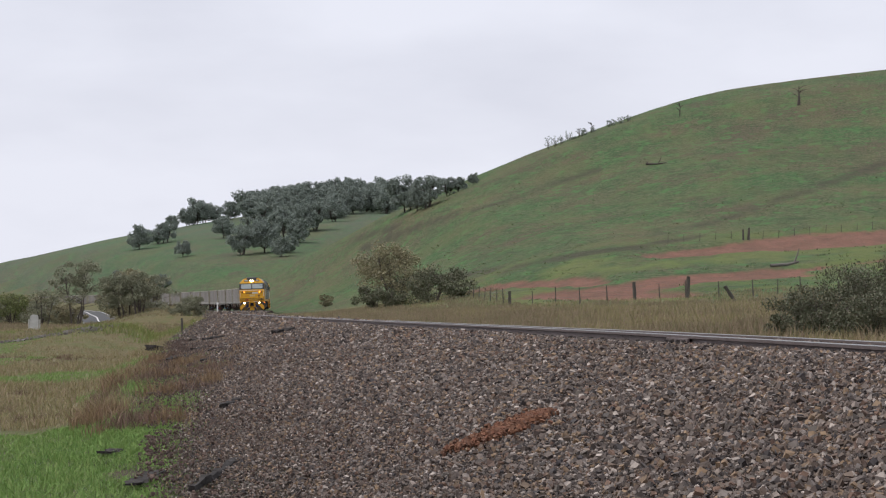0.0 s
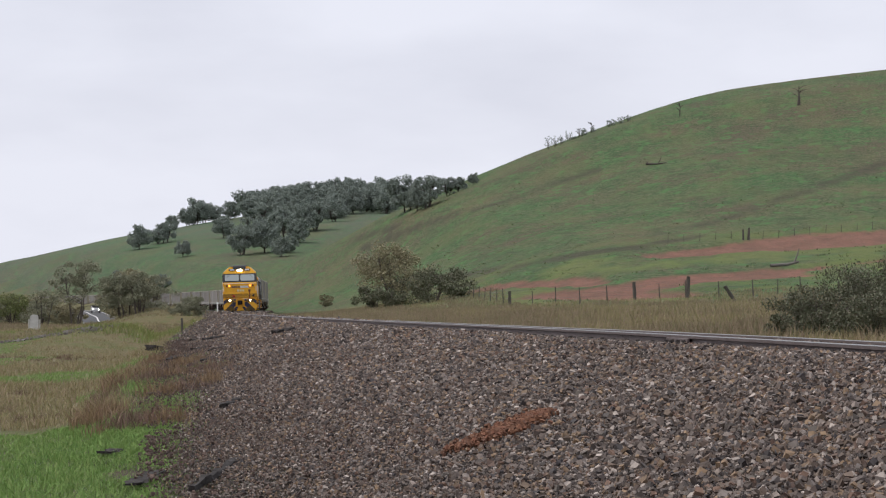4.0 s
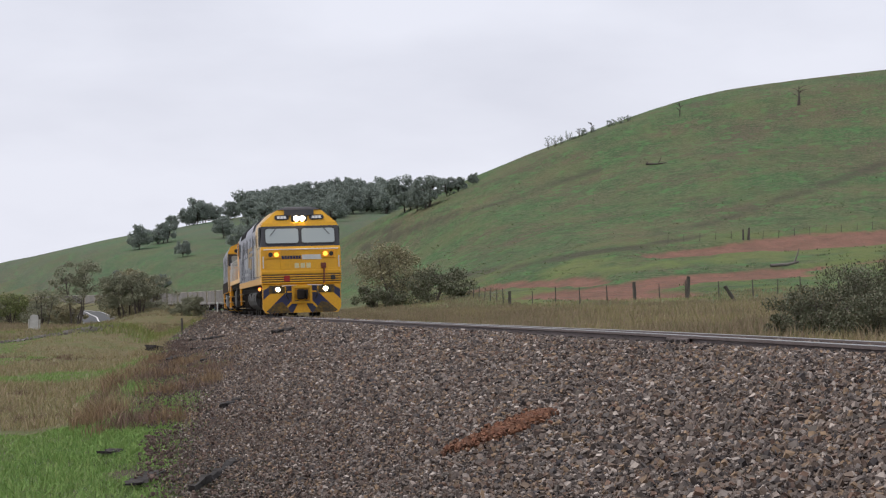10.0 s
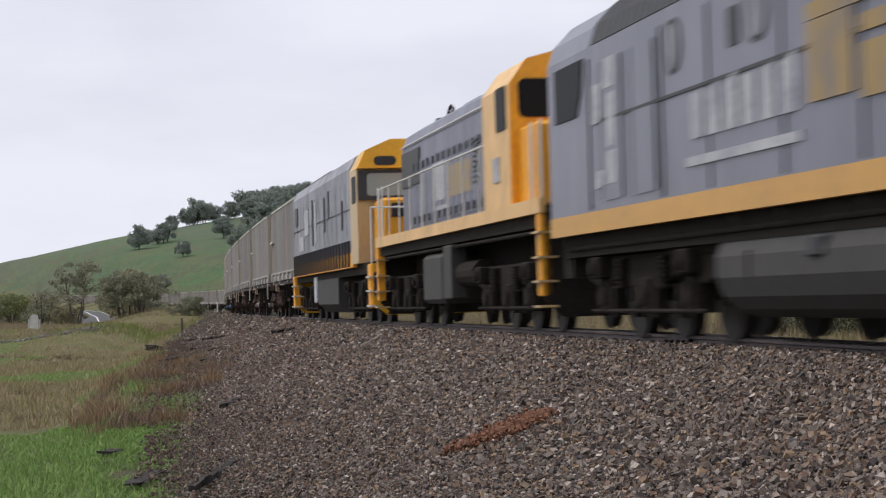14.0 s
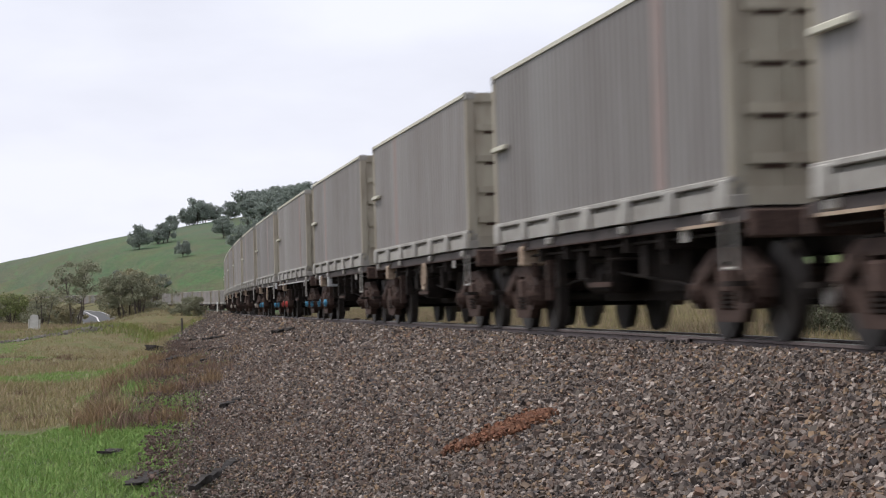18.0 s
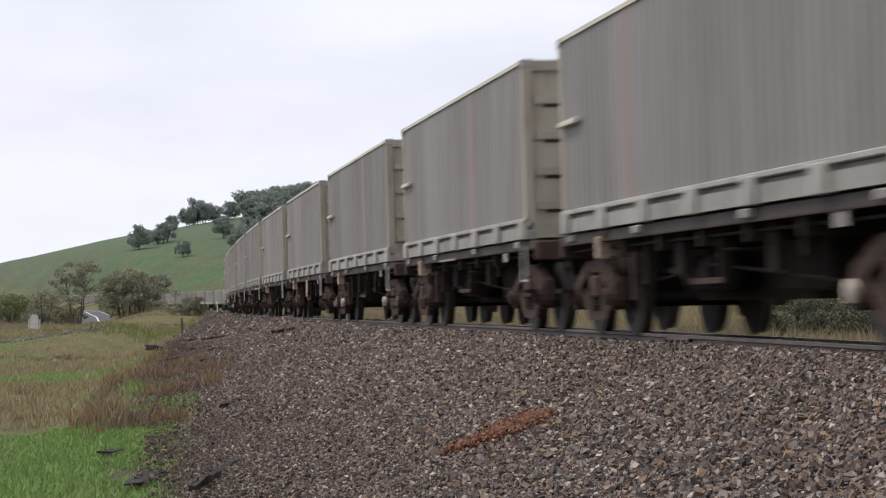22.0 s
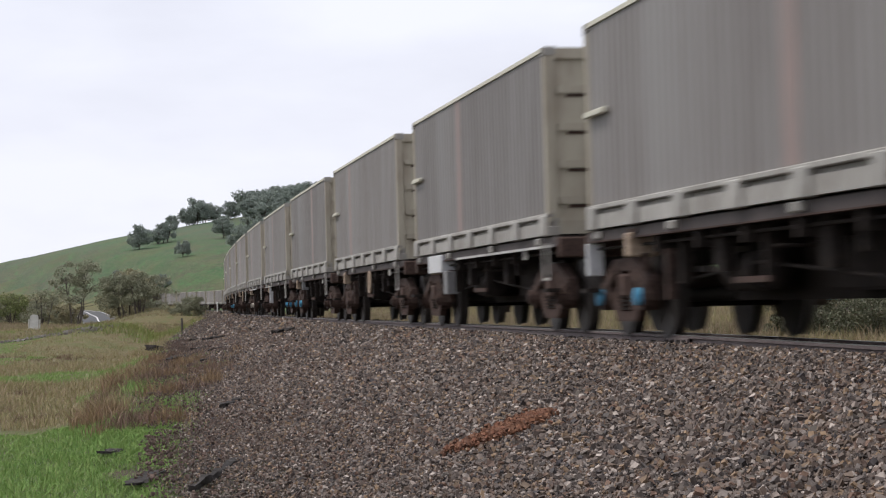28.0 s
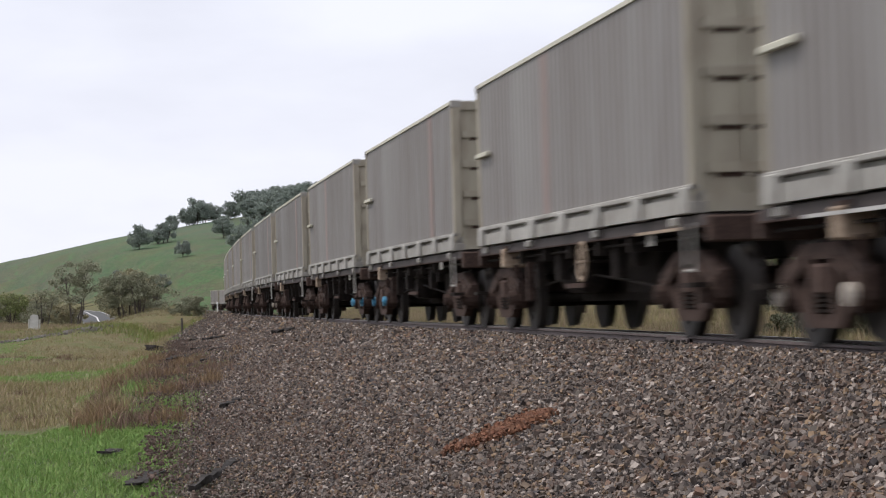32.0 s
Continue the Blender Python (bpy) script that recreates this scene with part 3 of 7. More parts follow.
def build_near_trees():
    stand(tree("olive-brown tree with a broad airy crown above bramble", 6.4, 7.5, 71, LEAF_OLIVE, 0.085, 66, 190, 0.11, 5, 0.2), -4.6, 212, 0)
    stand(tree("low dark green bramble thicket among dry grass", 3.2, 6.4, 72, LEAF_BRAMBLE, 0.08, 50, 220, 0.05, 6, 0.05, "bramble", "bush", 0.7), -0.9, 203, 20)
    stand(tree("low dark green bramble thicket among dry grass", 2.1, 5.0, 73, LEAF_BRAMBLE, 0.08, 40, 200, 0.05, 6, 0.05, "bramble", "bush", 0.7), -5.8, 204, 60)
    # bramble beside the line
    for x, d, h, w, s in ((7.7, 44.5, 1.05, 1.7, 81), (8.7, 45.5, 1.55, 2.2, 82), (10.2, 46.0, 2.05, 2.6, 83), (8.3, 43.0, 0.95, 1.9, 84), (9.6, 43.2, 1.15, 2.0, 85), (11.6, 45.5, 2.2, 2.8, 86), (7.1, 44.0, 0.6, 1.3, 87)):
        stand(tree("dense grey-green bramble bush beside the railway", h, w, s, LEAF_BRAMBLE, 0.022, 60, 260, 0.02, 7, 0.05, "bramble", "bush", 0.75), x, d, s * 31)
    # trees by the road on the flat
    stand(tree("slender dark eucalypt with several bare stems", 4.9, 3.6, 91, LEAF_GREY, 0.055, 40, 190, 0.07, 4, 0.42), -27.4, 163, 0)
    stand(tree("small leaning grey-leaved tree with bare stems", 3.1, 2.6, 92, LEAF_GREY, 0.045, 22, 110, 0.05, 3, 0.4), -29.2, 160, 30)
    stand(tree("rounded olive tree by the road", 4.4, 4.6, 93, LEAF_OLIVE, 0.075, 44, 200, 0.08, 4, 0.15), -26.6, 183, 80)
    stand(tree("rounded grey-leaved tree by the road", 3.7, 3.4, 94, LEAF_GREY, 0.065, 40, 190, 0.08, 4, 0.12), -25.0, 172, 10)
    stand(tree("rounded grey-leaved tree by the road", 3.2, 3.0, 95, LEAF_GREY, 0.065, 36, 180, 0.08, 4, 0.12), -23.6, 170, 200)
    stand(tree("pale green willow scrub by the road", 2.9, 4.2, 96, LEAF_LIME, 0.06, 40, 190, 0.06, 5, 0.1, "shrub", "shrub"), -34.0, 172, 0)
    stand(tree("dark scrub on the flat below the hill", 4.2, 8.0, 97, LEAF_OLIVE, 0.12, 40, 180, 0.08, 5, 0.1, "shrub", "shrub"), -47, 255, 0)
    stand(tree("dark scrub on the flat below the hill", 4.0, 9.0, 98, LEAF_OLIVE, 0.12, 40, 180, 0.08, 5, 0.1, "shrub", "shrub"), -56, 272, 50)
    stand(tree("low grey-green shrub beside the track", 1.5, 2.6, 99, LEAF_GREY, 0.045, 50, 190, 0.03, 5, 0.05, "shrub", "shrub", 0.7), -19.2, 163, 0)
    stand(tree("small brown shrub in the paddock", 1.9, 2.8, 100, LEAF_OLIVE, 0.08, 26, 140, 0.04, 4, 0.05, "shrub", "shrub"), -17.6, 330, 0)
    for x, d, h, w, sd in ((-31.2, 168, 2.0, 3.2, 111), (-28.6, 166, 1.6, 2.6, 112), (-37.5, 178, 2.4, 4.0, 113), (-25.6, 176, 2.6, 3.2, 114), (-24.4, 182, 3.4, 3.6, 115)):
        stand(tree("grey-brown scrub under the trees by the road", h, w, sd, LEAF_GREY if sd % 2 else LEAF_OLIVE, 0.06, 36, 150, 0.04, 5, 0.08, "shrub", "shrub"), x, d, sd * 17)
    # bare trees on the hill
    rs = random.Random(3)
    for x, d, h in ((66, 405, 3.6), (45.3, 418, 2.6), (30.5, 449, 2.0), (28, 450, 1.7)):
        bm = bmesh.new()
        limb(bm, [(0, 0, -0.2), (0.1, 0, h * 0.45), (0.05, 0, h)], 0.34 if d < 410 else 0.12, 0.1)
        for j in range(7):
            a, f = rs.uniform(0, 6.28), rs.uniform(0.35, 0.95)
            limb(bm, [(0.08, 0, h * f), (math.cos(a) * h * 0.22, math.sin(a) * h * 0.1, h * (f + 0.14)), (math.cos(a) * h * 0.42, math.sin(a) * h * 0.2, h * (f + 0.2))], 0.07, 0.03, 5)
        t = tagged(new("dead_tree"), "bare dead tree on the hill slope", "tree")
        part_env("trunk", bm, BARK, t)
        stand(t, x, d)
    for i in range(13):
        x = 21.5 + i * 1.35 + rs.uniform(-0.4, 0.4)
        if 7 < i < 9:
            continue
        s = tree("small dark shrub on the hill crest", rs.uniform(1.8, 3.0) if i < 4 else rs.uniform(0.9, 1.7), 1.7, 300 + i, LEAF_DARK, 0.07, 16, 22, 0.035, 5, 0.1, "shrub", "shrub")
        stand(s, x, 449 - max(0, i - 5) * 0.9, 0)
    # fallen log on the slope
    bm = bmesh.new()
    limb(bm, [(-1.6, 0, 0.25), (0, 0.1, 0.28), (1.9, 0, 0.5)], 0.2, 0.08)
    limb(bm, [(0.4, 0, 0.3), (0.9, 0.2, 1.0), (1.0, 0.2, 1.4)], 0.1, 0.04, 5)
    limb(bm, [(-1.2, 0, 0.3), (-1.4, 0.2, 0.7)], 0.09, 0.04, 5)
    log = tagged(new("fallen_log"), "dark fallen tree log on the grass slope", "log")
    part_env("trunk", bm, BARK, log)
    stand(log, 35.1, 361, 10)
    bm = bmesh.new()
    limb(bm, [(-1.5, 0, 0.15), (0, 0.1, 0.25), (1.0, 0, 0.5)], 0.16, 0.1)
    limb(bm, [(0.6, 0, 0.4), (0.9, 0.1, 1.1), (1.05, 0.1, 1.7)], 0.1, 0.03, 5)
    log = tagged(new("fallen_log"), "grey dead branch lying in the gully", "log")
    part_env("trunk", bm, mat("grey_deadwood", (0.17, 0.155, 0.14), 0.9), log)
    stand(log, 30.4, 193, 0)


build_near_trees()

# ---- grass ----
GREEN_BLADE = island_mat("green_blades", [(0.156, 0.286, 0.070), (0.244, 0.401, 0.098), (0.200, 0.332, 0.083), (0.343, 0.425, 0.139)], 0.7, 0.0)
MIXED_BLADE = island_mat("mixed_blades", [(0.258, 0.270, 0.100), (0.390, 0.300, 0.180), (0.310, 0.285, 0.125), (0.380, 0.300, 0.165), (0.450, 0.340, 0.245), (0.258, 0.240, 0.110)], 0.8, 0.0)
BROWN_BLADE = island_mat("brown_blades", [(0.190, 0.112, 0.092), (0.270, 0.180, 0.130), (0.140, 0.088, 0.074), (0.330, 0.235, 0.165), (0.190, 0.150, 0.080), (0.290, 0.175, 0.150)], 0.85, 0.0)
VERGE_BLADE = island_mat("verge_blades", [(0.290, 0.215, 0.140), (0.380, 0.290, 0.200), (0.230, 0.215, 0.105), (0.330, 0.240, 0.175), (0.190, 0.200, 0.090)], 0.85, 0.0)


STRAW_BLADE = island_mat("straw_blades", [(0.340, 0.225, 0.125), (0.250, 0.170, 0.085), (0.410, 0.290, 0.170), (0.200, 0.130, 0.080), (0.300, 0.185, 0.135)], 0.85, 0.0)
YOUNG_BLADE = island_mat("young_blades", [(0.216, 0.266, 0.072), (0.302, 0.304, 0.102), (0.173, 0.247, 0.072), (0.346, 0.314, 0.132)], 0.8, 0.0)
TUSSOCK = island_mat("tussock_blades", [(0.165, 0.220, 0.099), (0.209, 0.259, 0.121), (0.253, 0.248, 0.149), (0.138, 0.193, 0.094)], 0.9, 0.0)


def tufts(name, spots, per, spread, hmin, hmax, width, lean, seed, material, label):
    """Tufts of blades around spots (x, d, scale)."""
    rs = np.random.RandomState(seed)
    roots, hs, ws = [], [], []
    for x, d, k in spots:
        z = ground_z(x, d) - 0.02
        for _ in range(per):
            a, r = rs.rand() * 6.28, spread * k * math.sqrt(rs.rand())
            roots.append((x + math.cos(a) * r, d + math.sin(a) * r, z))
            hs.append(rs.uniform(hmin, hmax) * k)
            ws.append(width * rs.uniform(0.6, 1.3))
    return blades(name, roots, hs, ws, lean, seed, material, label)


def build_grass():
    rs = random.Random(17)
    green, mixed, brown, straw, far, lush, hill, young, outer, rough = [], [], [], [], [], [], [], [], [], []
    for _ in range(6200):
        d = rs.uniform(13.5, 27)
        e = grass_line(d) - rs.uniform(-0.2, 3.6)
        x = track_x(d) + e / 0.988
        n = noise.noise((x * 0.5, d * 0.25, 9))
        if d + 3 * n < 25.5 and noise.noise((x * 1.3, d * 0.7, 2)) + 0.7 * (grass_line(d) - e) > -0.1:
            green.append((x, d, rs.uniform(0.7, 1.25)))
    for _ in range(13500):
        d = 22 + 85 * rs.random() ** 1.35
        e = toe(d) - 0.1 - rs.random() ** 0.8 * (3 + d * 0.16)
        x = track_x(d) + e / 0.988
        n = noise.noise((x * 0.35, d * 0.12, 5))
        if d < 26 and n < 0.1:
            continue
        k = rs.uniform(0.6, 1.2) * (0.7 if d > 88 else 1)
        m = noise.noise((x * 0.22, d * 0.1, 25)) + 0.5 * noise.noise((x * 1.2, d * 0.5, 26))
        if 66 < d < 104 and x < -0.14 * d:
            k *= 0.75
        if n > 0.10:
            green.append((x, d, k * 1.7))
        elif m > 0.42 and d < 80:
            brown.append((x, d, k * 0.8))
        else:
            mixed.append((x, d, k))
    for _ in range(1000):
        d = rs.uniform(22.0, 46)
        e = rs.uniform(toe(d) - 0.9, grass_line(d) + 0.1)
        x = track_x(d) + e / 0.988
        n = noise.noise((x * 1.1, d * 0.35, 13))
        if n > 0.10:
            (straw if noise.noise((x * 1.6, d * 0.5, 61)) > 0.02 else brown).append((x, d, rs.uniform(0.8, 1.5)))
        elif n < -0.2:
            green.append((x, d, rs.uniform(1.0, 1.8)))
    for _ in range(7500):
        d = 30 + 200 * rs.random() ** 1.2
        e = 2.6 + rs.random() ** 1.1 * (3 + d * 0.09)
        x = track_x(d) + e / 0.988
        n = noise.noise((x * 0.3, d * 0.05, 15)) + 0.4 * noise.noise((x * 1.1, d * 0.3, 4)) + 0.3 * smooth(3, 7, x)
        (lush if n > 0.12 else far).append((x, d, rs.uniform(0.6, 1.2) * (0.6 if e < 4 else 1.0)))
    for _ in range(6500):
        d = 40 + 115 * rs.random()
        e = 5 + rs.random() * (4 + d * 0.20)
        x = track_x(d) + e / 0.988
        if x > 0.215 * d:
            continue
        n = noise.noise((x * 0.2, d * 0.06, 45)) + 0.4 * noise.noise((x * 0.9, d * 0.3, 4)) + 0.25 * smooth(5, 9, x) - 0.1
        (lush if n > 0.0 else far).append((x, d, rs.uniform(0.7, 1.25)))
    for _ in range(8500):
        d = 96 + 140 * rs.random()
        e = toe(d) - 0.2 - rs.random() * (5 + 0.16 * d)
        x = track_x(d) + e / 0.988
        n = noise.noise((x * 0.2, d * 0.06, 51)) + 0.4 * noise.noise((x * 0.8, d * 0.3, 52))
        (young if n > 0.3 else outer if n > -0.1 else rough).append((x, d, rs.uniform(0.7, 1.25)))
    # bright young grass on the bank by the line and in patches of the flat
    for _ in range(900):
        k = rs.random()
        x, d = -17.0 + 6.6 * k + rs.gauss(0, 0.9), 97 - 14 * k + rs.gauss(0, 3.5)
        if side(x, d) < toe(d) - 0.4:
            young.append((x, d, rs.uniform(0.8, 1.5)))
    for _ in range(2600):
        d = 130 + 300 * rs.random()
        x = rs.uniform(-0.09, 0.215) * d
        if side(x, d) > 14 and soil_at(x, d) < 0.3 and noise.noise((x * 0.12, d * 0.04, 19)) > -0.1:
            hill.append((x, d, rs.uniform(0.5, 1.3)))
    tufts("green_grass", green, 30, 0.15, 0.025, 0.08, 0.003, 1.1, 31, GREEN_BLADE, "lush short green grass beside the ballast")
    tufts("mixed_grass", mixed, 15, 0.25, 0.05, 0.20, 0.005, 1.0, 32, MIXED_BLADE, "long yellow-green seeding grass on the flat")
    tufts("flat_grass", outer, 12, 0.4, 0.08, 0.26, 0.012, 0.7, 38, MIXED_BLADE, "yellow-green grass over the flat by the road")
    tufts("flat_dry_grass", rough, 12, 0.4, 0.1, 0.3, 0.012, 0.7, 39, VERGE_BLADE, "dry pinkish-brown grass over the flat by the road")
    tufts("young_grass", young, 12, 0.25, 0.1, 0.28, 0.009, 0.7, 37, YOUNG_BLADE, "bright yellow-green grass on the bank beside the line")
    tufts("straw_grass", straw, 34, 0.10, 0.08, 0.26, 0.004, 0.9, 40, STRAW_BLADE, "straw-yellow grass clumps at the ballast edge")
    tufts("brown_grass", brown, 30, 0.12, 0.05, 0.20, 0.004, 1.0, 33, BROWN_BLADE, "dry reddish-brown grass clumps at the ballast edge")
    tufts("verge_grass", far, 12, 0.4, 0.14, 0.42, 0.009, 0.6, 34, VERGE_BLADE, "tall dry brown grass beyond the rails")
    tufts("verge_green_grass", lush, 12, 0.4, 0.12, 0.36, 0.009, 0.6, 35, MIXED_BLADE, "tall yellow-green grass beyond the rails")
    tufts("hill_tussocks", hill, 9, 0.5, 0.08, 0.22, 0.05, 1.0, 36, TUSSOCK, "rough grass tussocks over the hill slope")


build_grass()

# ---- fences ----
POST_WOOD = mat("weathered_post", (0.075, 0.065, 0.055), 0.9, 0, 0.3, 5, 0.4, (0.14, 0.125, 0.11), 30, (1, 1, 0.2))
WIRE = mat("fence_wire", (0.2, 0.19, 0.18), 0.6, 0.6)


def fence_post(label, h, r, square=False):
    bm = bmesh.new()
    limb(bm, [(0, 0, -0.3), (0.01, 0, h * 0.5), (0, 0.01, h)], r, r * 0.85, 4 if square else 8)
    ob = part_env("fence_post", bm, POST_WOOD, None)
    return tagged(ob, label, "post", "posts of the paddock fence")


def build_fences():
    rs = random.Random(5)
    thick = fence_post("thick weathered timber strainer post in a wire fence", 1.25, 0.13)
    thin = fence_post("thin weathered timber post in a wire fence", 1.15, 0.045, True)
    line = [(0.5, 224), (2.0, 208), (5.0, 162), (9.4, 150), (13.2, 151), (16.2, 146), (20, 141), (26, 150)]
    used = {thick: False, thin: False}

    def put(src, x, d, tilt=0.0, scale=1.0):
        ob = src if not used[src] else copy_thing(src, Matrix())
        used[src] = True
        stand(ob, x, d, rs.uniform(0, 90), scale)
        ob.matrix_basis = ob.matrix_basis @ pose(0, 0, 0, rs.uniform(-3, 3), tilt + rs.uniform(-4, 4), 0)
        return ob

    tops = []
    for (ax, ad), (bx, bd) in zip(line, line[1:]):
        n = max(1, round(math.hypot(bx - ax, (bd - ad) * 0.35) / 2.1))
        for k in range(n):
            x, d = ax + (bx - ax) * k / n, ad + (bd - ad) * k / n
            put(thin, x, d, 0, rs.uniform(0.9, 1.1))
            tops.append((x, d, ground_z(x, d)))
    put(thick, 13.2, 150.6, 2, 1.1)
    put(thick, 16.25, 145.7, 0, 1.2)
    lean = put(thick, 17.6, 133, 0, 0.95)
    lean.matrix_basis = Matrix.Translation((17.8, 133, ground_z(17.8, 133) - 0.1)) @ pose(0, 0, 0, 5, -33, 0)
    put(thick, 4.9, 161, 0, 0.85)
    for i, z in enumerate((0.45, 0.75, 1.05)):
        bm = bmesh.new()
        for (ax, ad, az), (bx, bd, bz) in zip(tops, tops[1:]):
            limb(bm, [(ax, ad, az + z), ((ax + bx) / 2, (ad + bd) / 2, (az + bz) / 2 + z - 0.02), (bx, bd, bz + z)], 0.006, 0.006, 3)
        tagged(part_env("fence_wire", bm, WIRE, None), "thin rusty fence wire strung between posts", "wire", "wires of the paddock fence")
    # upper fence on the slope
    upper = [(x, 239 + (x - 33) * 0.1) for x in np.arange(24.5, 50, 1.75)]
    for x, d in upper:
        put(thin, x, d, 0, 0.8)
    put(thick, 32.7, 238, -3, 0.95)
    put(thick, 33.25, 238, 2, 1.1)
    # short dark post on the near shoulder, white marker post by the line
    stub = fence_post("short dark charred post at the ballast edge", 0.55, 0.05)
    stand(stub, -9.85, 82.5, 10)
    bm = bmesh.new()
    limb(bm, [(0, 0, -0.2), (0, 0, 0.45), (0, 0, 0.9)], 0.055, 0.055, 8)
    limb(bm, [(0, 0, 0.9), (0, 0, 1.0), (0, 0, 1.03)], 0.1, 0.06, 8)
    mark = tagged(part_env("marker_post", bm, mat("white_marker", (0.8, 0.79, 0.76), 0.6, 0, 0.1, 4), None), "white trackside marker post with a rounded cap", "post")
    mark.location = (-18.55, 180.0, -0.2)


build_fences()

# ---- road on the flat, its sign and the culvert headwall ----
ASPHALT = mat("asphalt", (0.055, 0.055, 0.057), 0.85, 0, 0.2, 0.6, 0.1, (0.085, 0.083, 0.08))
LINE_WHITE = mat("road_paint", (0.72, 0.72, 0.70), 0.7, 0, 0.15, 2)


def road_at(k):
    """Point on the road's centre line, k counted in stations, smooth between them."""
    i = max(0, min(len(ROAD) - 2, int(k)))
    f = k - i
    def pt(j):
        j = max(0, min(len(ROAD) - 1, j))
        return Vector((*ROAD[j], ROAD_Z[j]))
    p0, p1, p2, p3 = pt(i - 1), pt(i), pt(i + 1), pt(i + 2)
    return 0.5 * ((2 * p1) + (p2 - p0) * f + (2 * p0 - 5 * p1 + 4 * p2 - p3) * f * f + (3 * p1 - p0 - 3 * p2 + p3) * f ** 3)


def road_strip(name, o0, o1, lift, material, label, dash=None):
    bm = bmesh.new()
    prev = None
    for i in range(0, 181):
        k = i * 0.05
        p, q = road_at(k), road_at(k + 0.04)
        t = (q - p).normalized()
        n = Vector((t.y, -t.x, 0)).normalized()
        a = bm.verts.new(p + n * o0 + Vector((0, 0, lift)))
        b = bm.verts.new(p + n * o1 + Vector((0, 0, lift)))
        if prev and not (dash and i % 4 in dash):
            bm.faces.new((prev[0], prev[1], b, a))
        prev = (a, b)
    ob = part_env(name, bm, material, None)
    sol = ob.modifiers.new("thick", "SOLIDIFY")
    sol.thickness = 0.3 if lift < 0.03 else 0.004
    return tagged(ob, label, "road", kind="structure")


def build_road():
    road_strip("road", -3.7, 3.7, 0.02, ASPHALT, "narrow sealed road curving round the trees")
    road_strip("road_line", -3.3, -3.12, 0.03, LINE_WHITE, "white edge line on the road")
    road_strip("road_line", 3.12, 3.3, 0.03, LINE_WHITE, "white edge line on the road")
    road_strip("road_line", -0.12, 0.12, 0.03, LINE_WHITE, "solid white centre line on the road")
    t = tagged(new("road_sign"), "pale arched road sign back on two posts in grass", "sign")
    bm = bmesh.new()
    pts = [(-0.24, -0.1), (0.24, -0.1), (0.24, 0.74)] + [(0.24 * math.cos(a), 0.74 + 0.14 * math.sin(a)) for a in [i * math.pi / 8 for i in range(1, 8)]] + [(-0.24, 0.74)]
    lo = [bm.verts.new((x, 0.0, z)) for x, z in pts]
    hi = [bm.verts.new((x, 0.05, z)) for x, z in pts]
    bm.faces.new(lo)
    bm.faces.new(hi[::-1])
    for i in range(len(pts)):
        bm.faces.new((lo[i], hi[i], hi[(i + 1) % len(pts)], lo[(i + 1) % len(pts)]))
    part_env("plate", bm, mat("pale_sign_back", (0.62, 0.61, 0.57), 0.6, 0, 0.25, 3), t)
    for s in (-0.31, 0.31):
        bm = bmesh.new()
        limb(bm, [(s, 0.05, -0.4), (s, 0.05, 0.2), (s, 0.05, 0.6)], 0.05, 0.05, 6)
        part_env("post", bm, mat("pale_post", (0.5, 0.48, 0.44), 0.7), t)
    stand(t, -24.1, 129, 0)
    t.location.z = -0.93


build_road()

# ---- loose things on the ballast and the grass edge ----
OLD_WOOD = mat("rotten_sleeper", (0.024, 0.020, 0.018), 1.0, 0, 0.4, 5, 0.9, (0.050, 0.042, 0.038), 30, (0.25, 1, 1))


def old_sleeper(x, d, length, rz, pitch=0.0, w=0.2, h=0.11, label="rotten dark timber sleeper lying on the ballast", name="old_sleeper", category="sleeper"):
    rs = random.Random(int(x * 100 + d * 7))
    bm = bmesh.new()
    n = 15
    rings = []
    for i in range(n):
        k = i / (n - 1) * length - length / 2
        j = [rs.uniform(0.38, 1.15) for _ in range(4)]
        rings.append([bm.verts.new((k, sy * w / 2 * j[q], sz * h * j[q] if sz else 0)) for q, (sy, sz) in enumerate(((-1, 0), (1, 0), (1, 1), (-1, 1)))])
    for a, b in zip(rings, rings[1:]):
        for q in range(4):
            bm.faces.new((a[q], a[(q + 1) % 4], b[(q + 1) % 4], b[q]))
    bm.faces.new(rings[0])
    bm.faces.new(rings[-1][::-1])
    bmesh.ops.recalc_face_normals(bm, faces=list(bm.faces))
    ob = tagged(part_env(name, bm, OLD_WOOD, None), label, category)
    ob.matrix_basis = Matrix.Translation((x, d, ground_z(x, d) + 0.035)) @ pose(0, 0, 0, 0, pitch, rz)
    return ob


old_sleeper(-3.85, 53.2, 2.6, 84, -1)
old_sleeper(-6.1, 58.5, 2.3, 82, -1, 0.16, 0.08)
old_sleeper(-7.4, 56.0, 0.55, 75, 4, 0.3, 0.12, "dark rotten timber stump at the grass edge", "stump", "stump")
old_sleeper(-1.56, 15.5, 2.9, 88, -0.3, 0.06, 0.055)
old_sleeper(-2.12, 15.6, 1.2, 89, 0, 0.15, 0.025, "flat dark slab lying at the grass edge", "slab", "slab")
old_sleeper(-2.82, 18.6, 0.4, 84, 0, 0.13, 0.02, "dark broken timber lying in green grass", "timber_offcut", "timber")
old_sleeper(-5.3, 44.0, 1.7, 82, -1, 0.16, 0.08)
old_sleeper(-0.9, 21.5, 0.9, 86, -1, 0.05, 0.04, "thin dark timber offcut on the ballast", "timber_offcut", "timber")
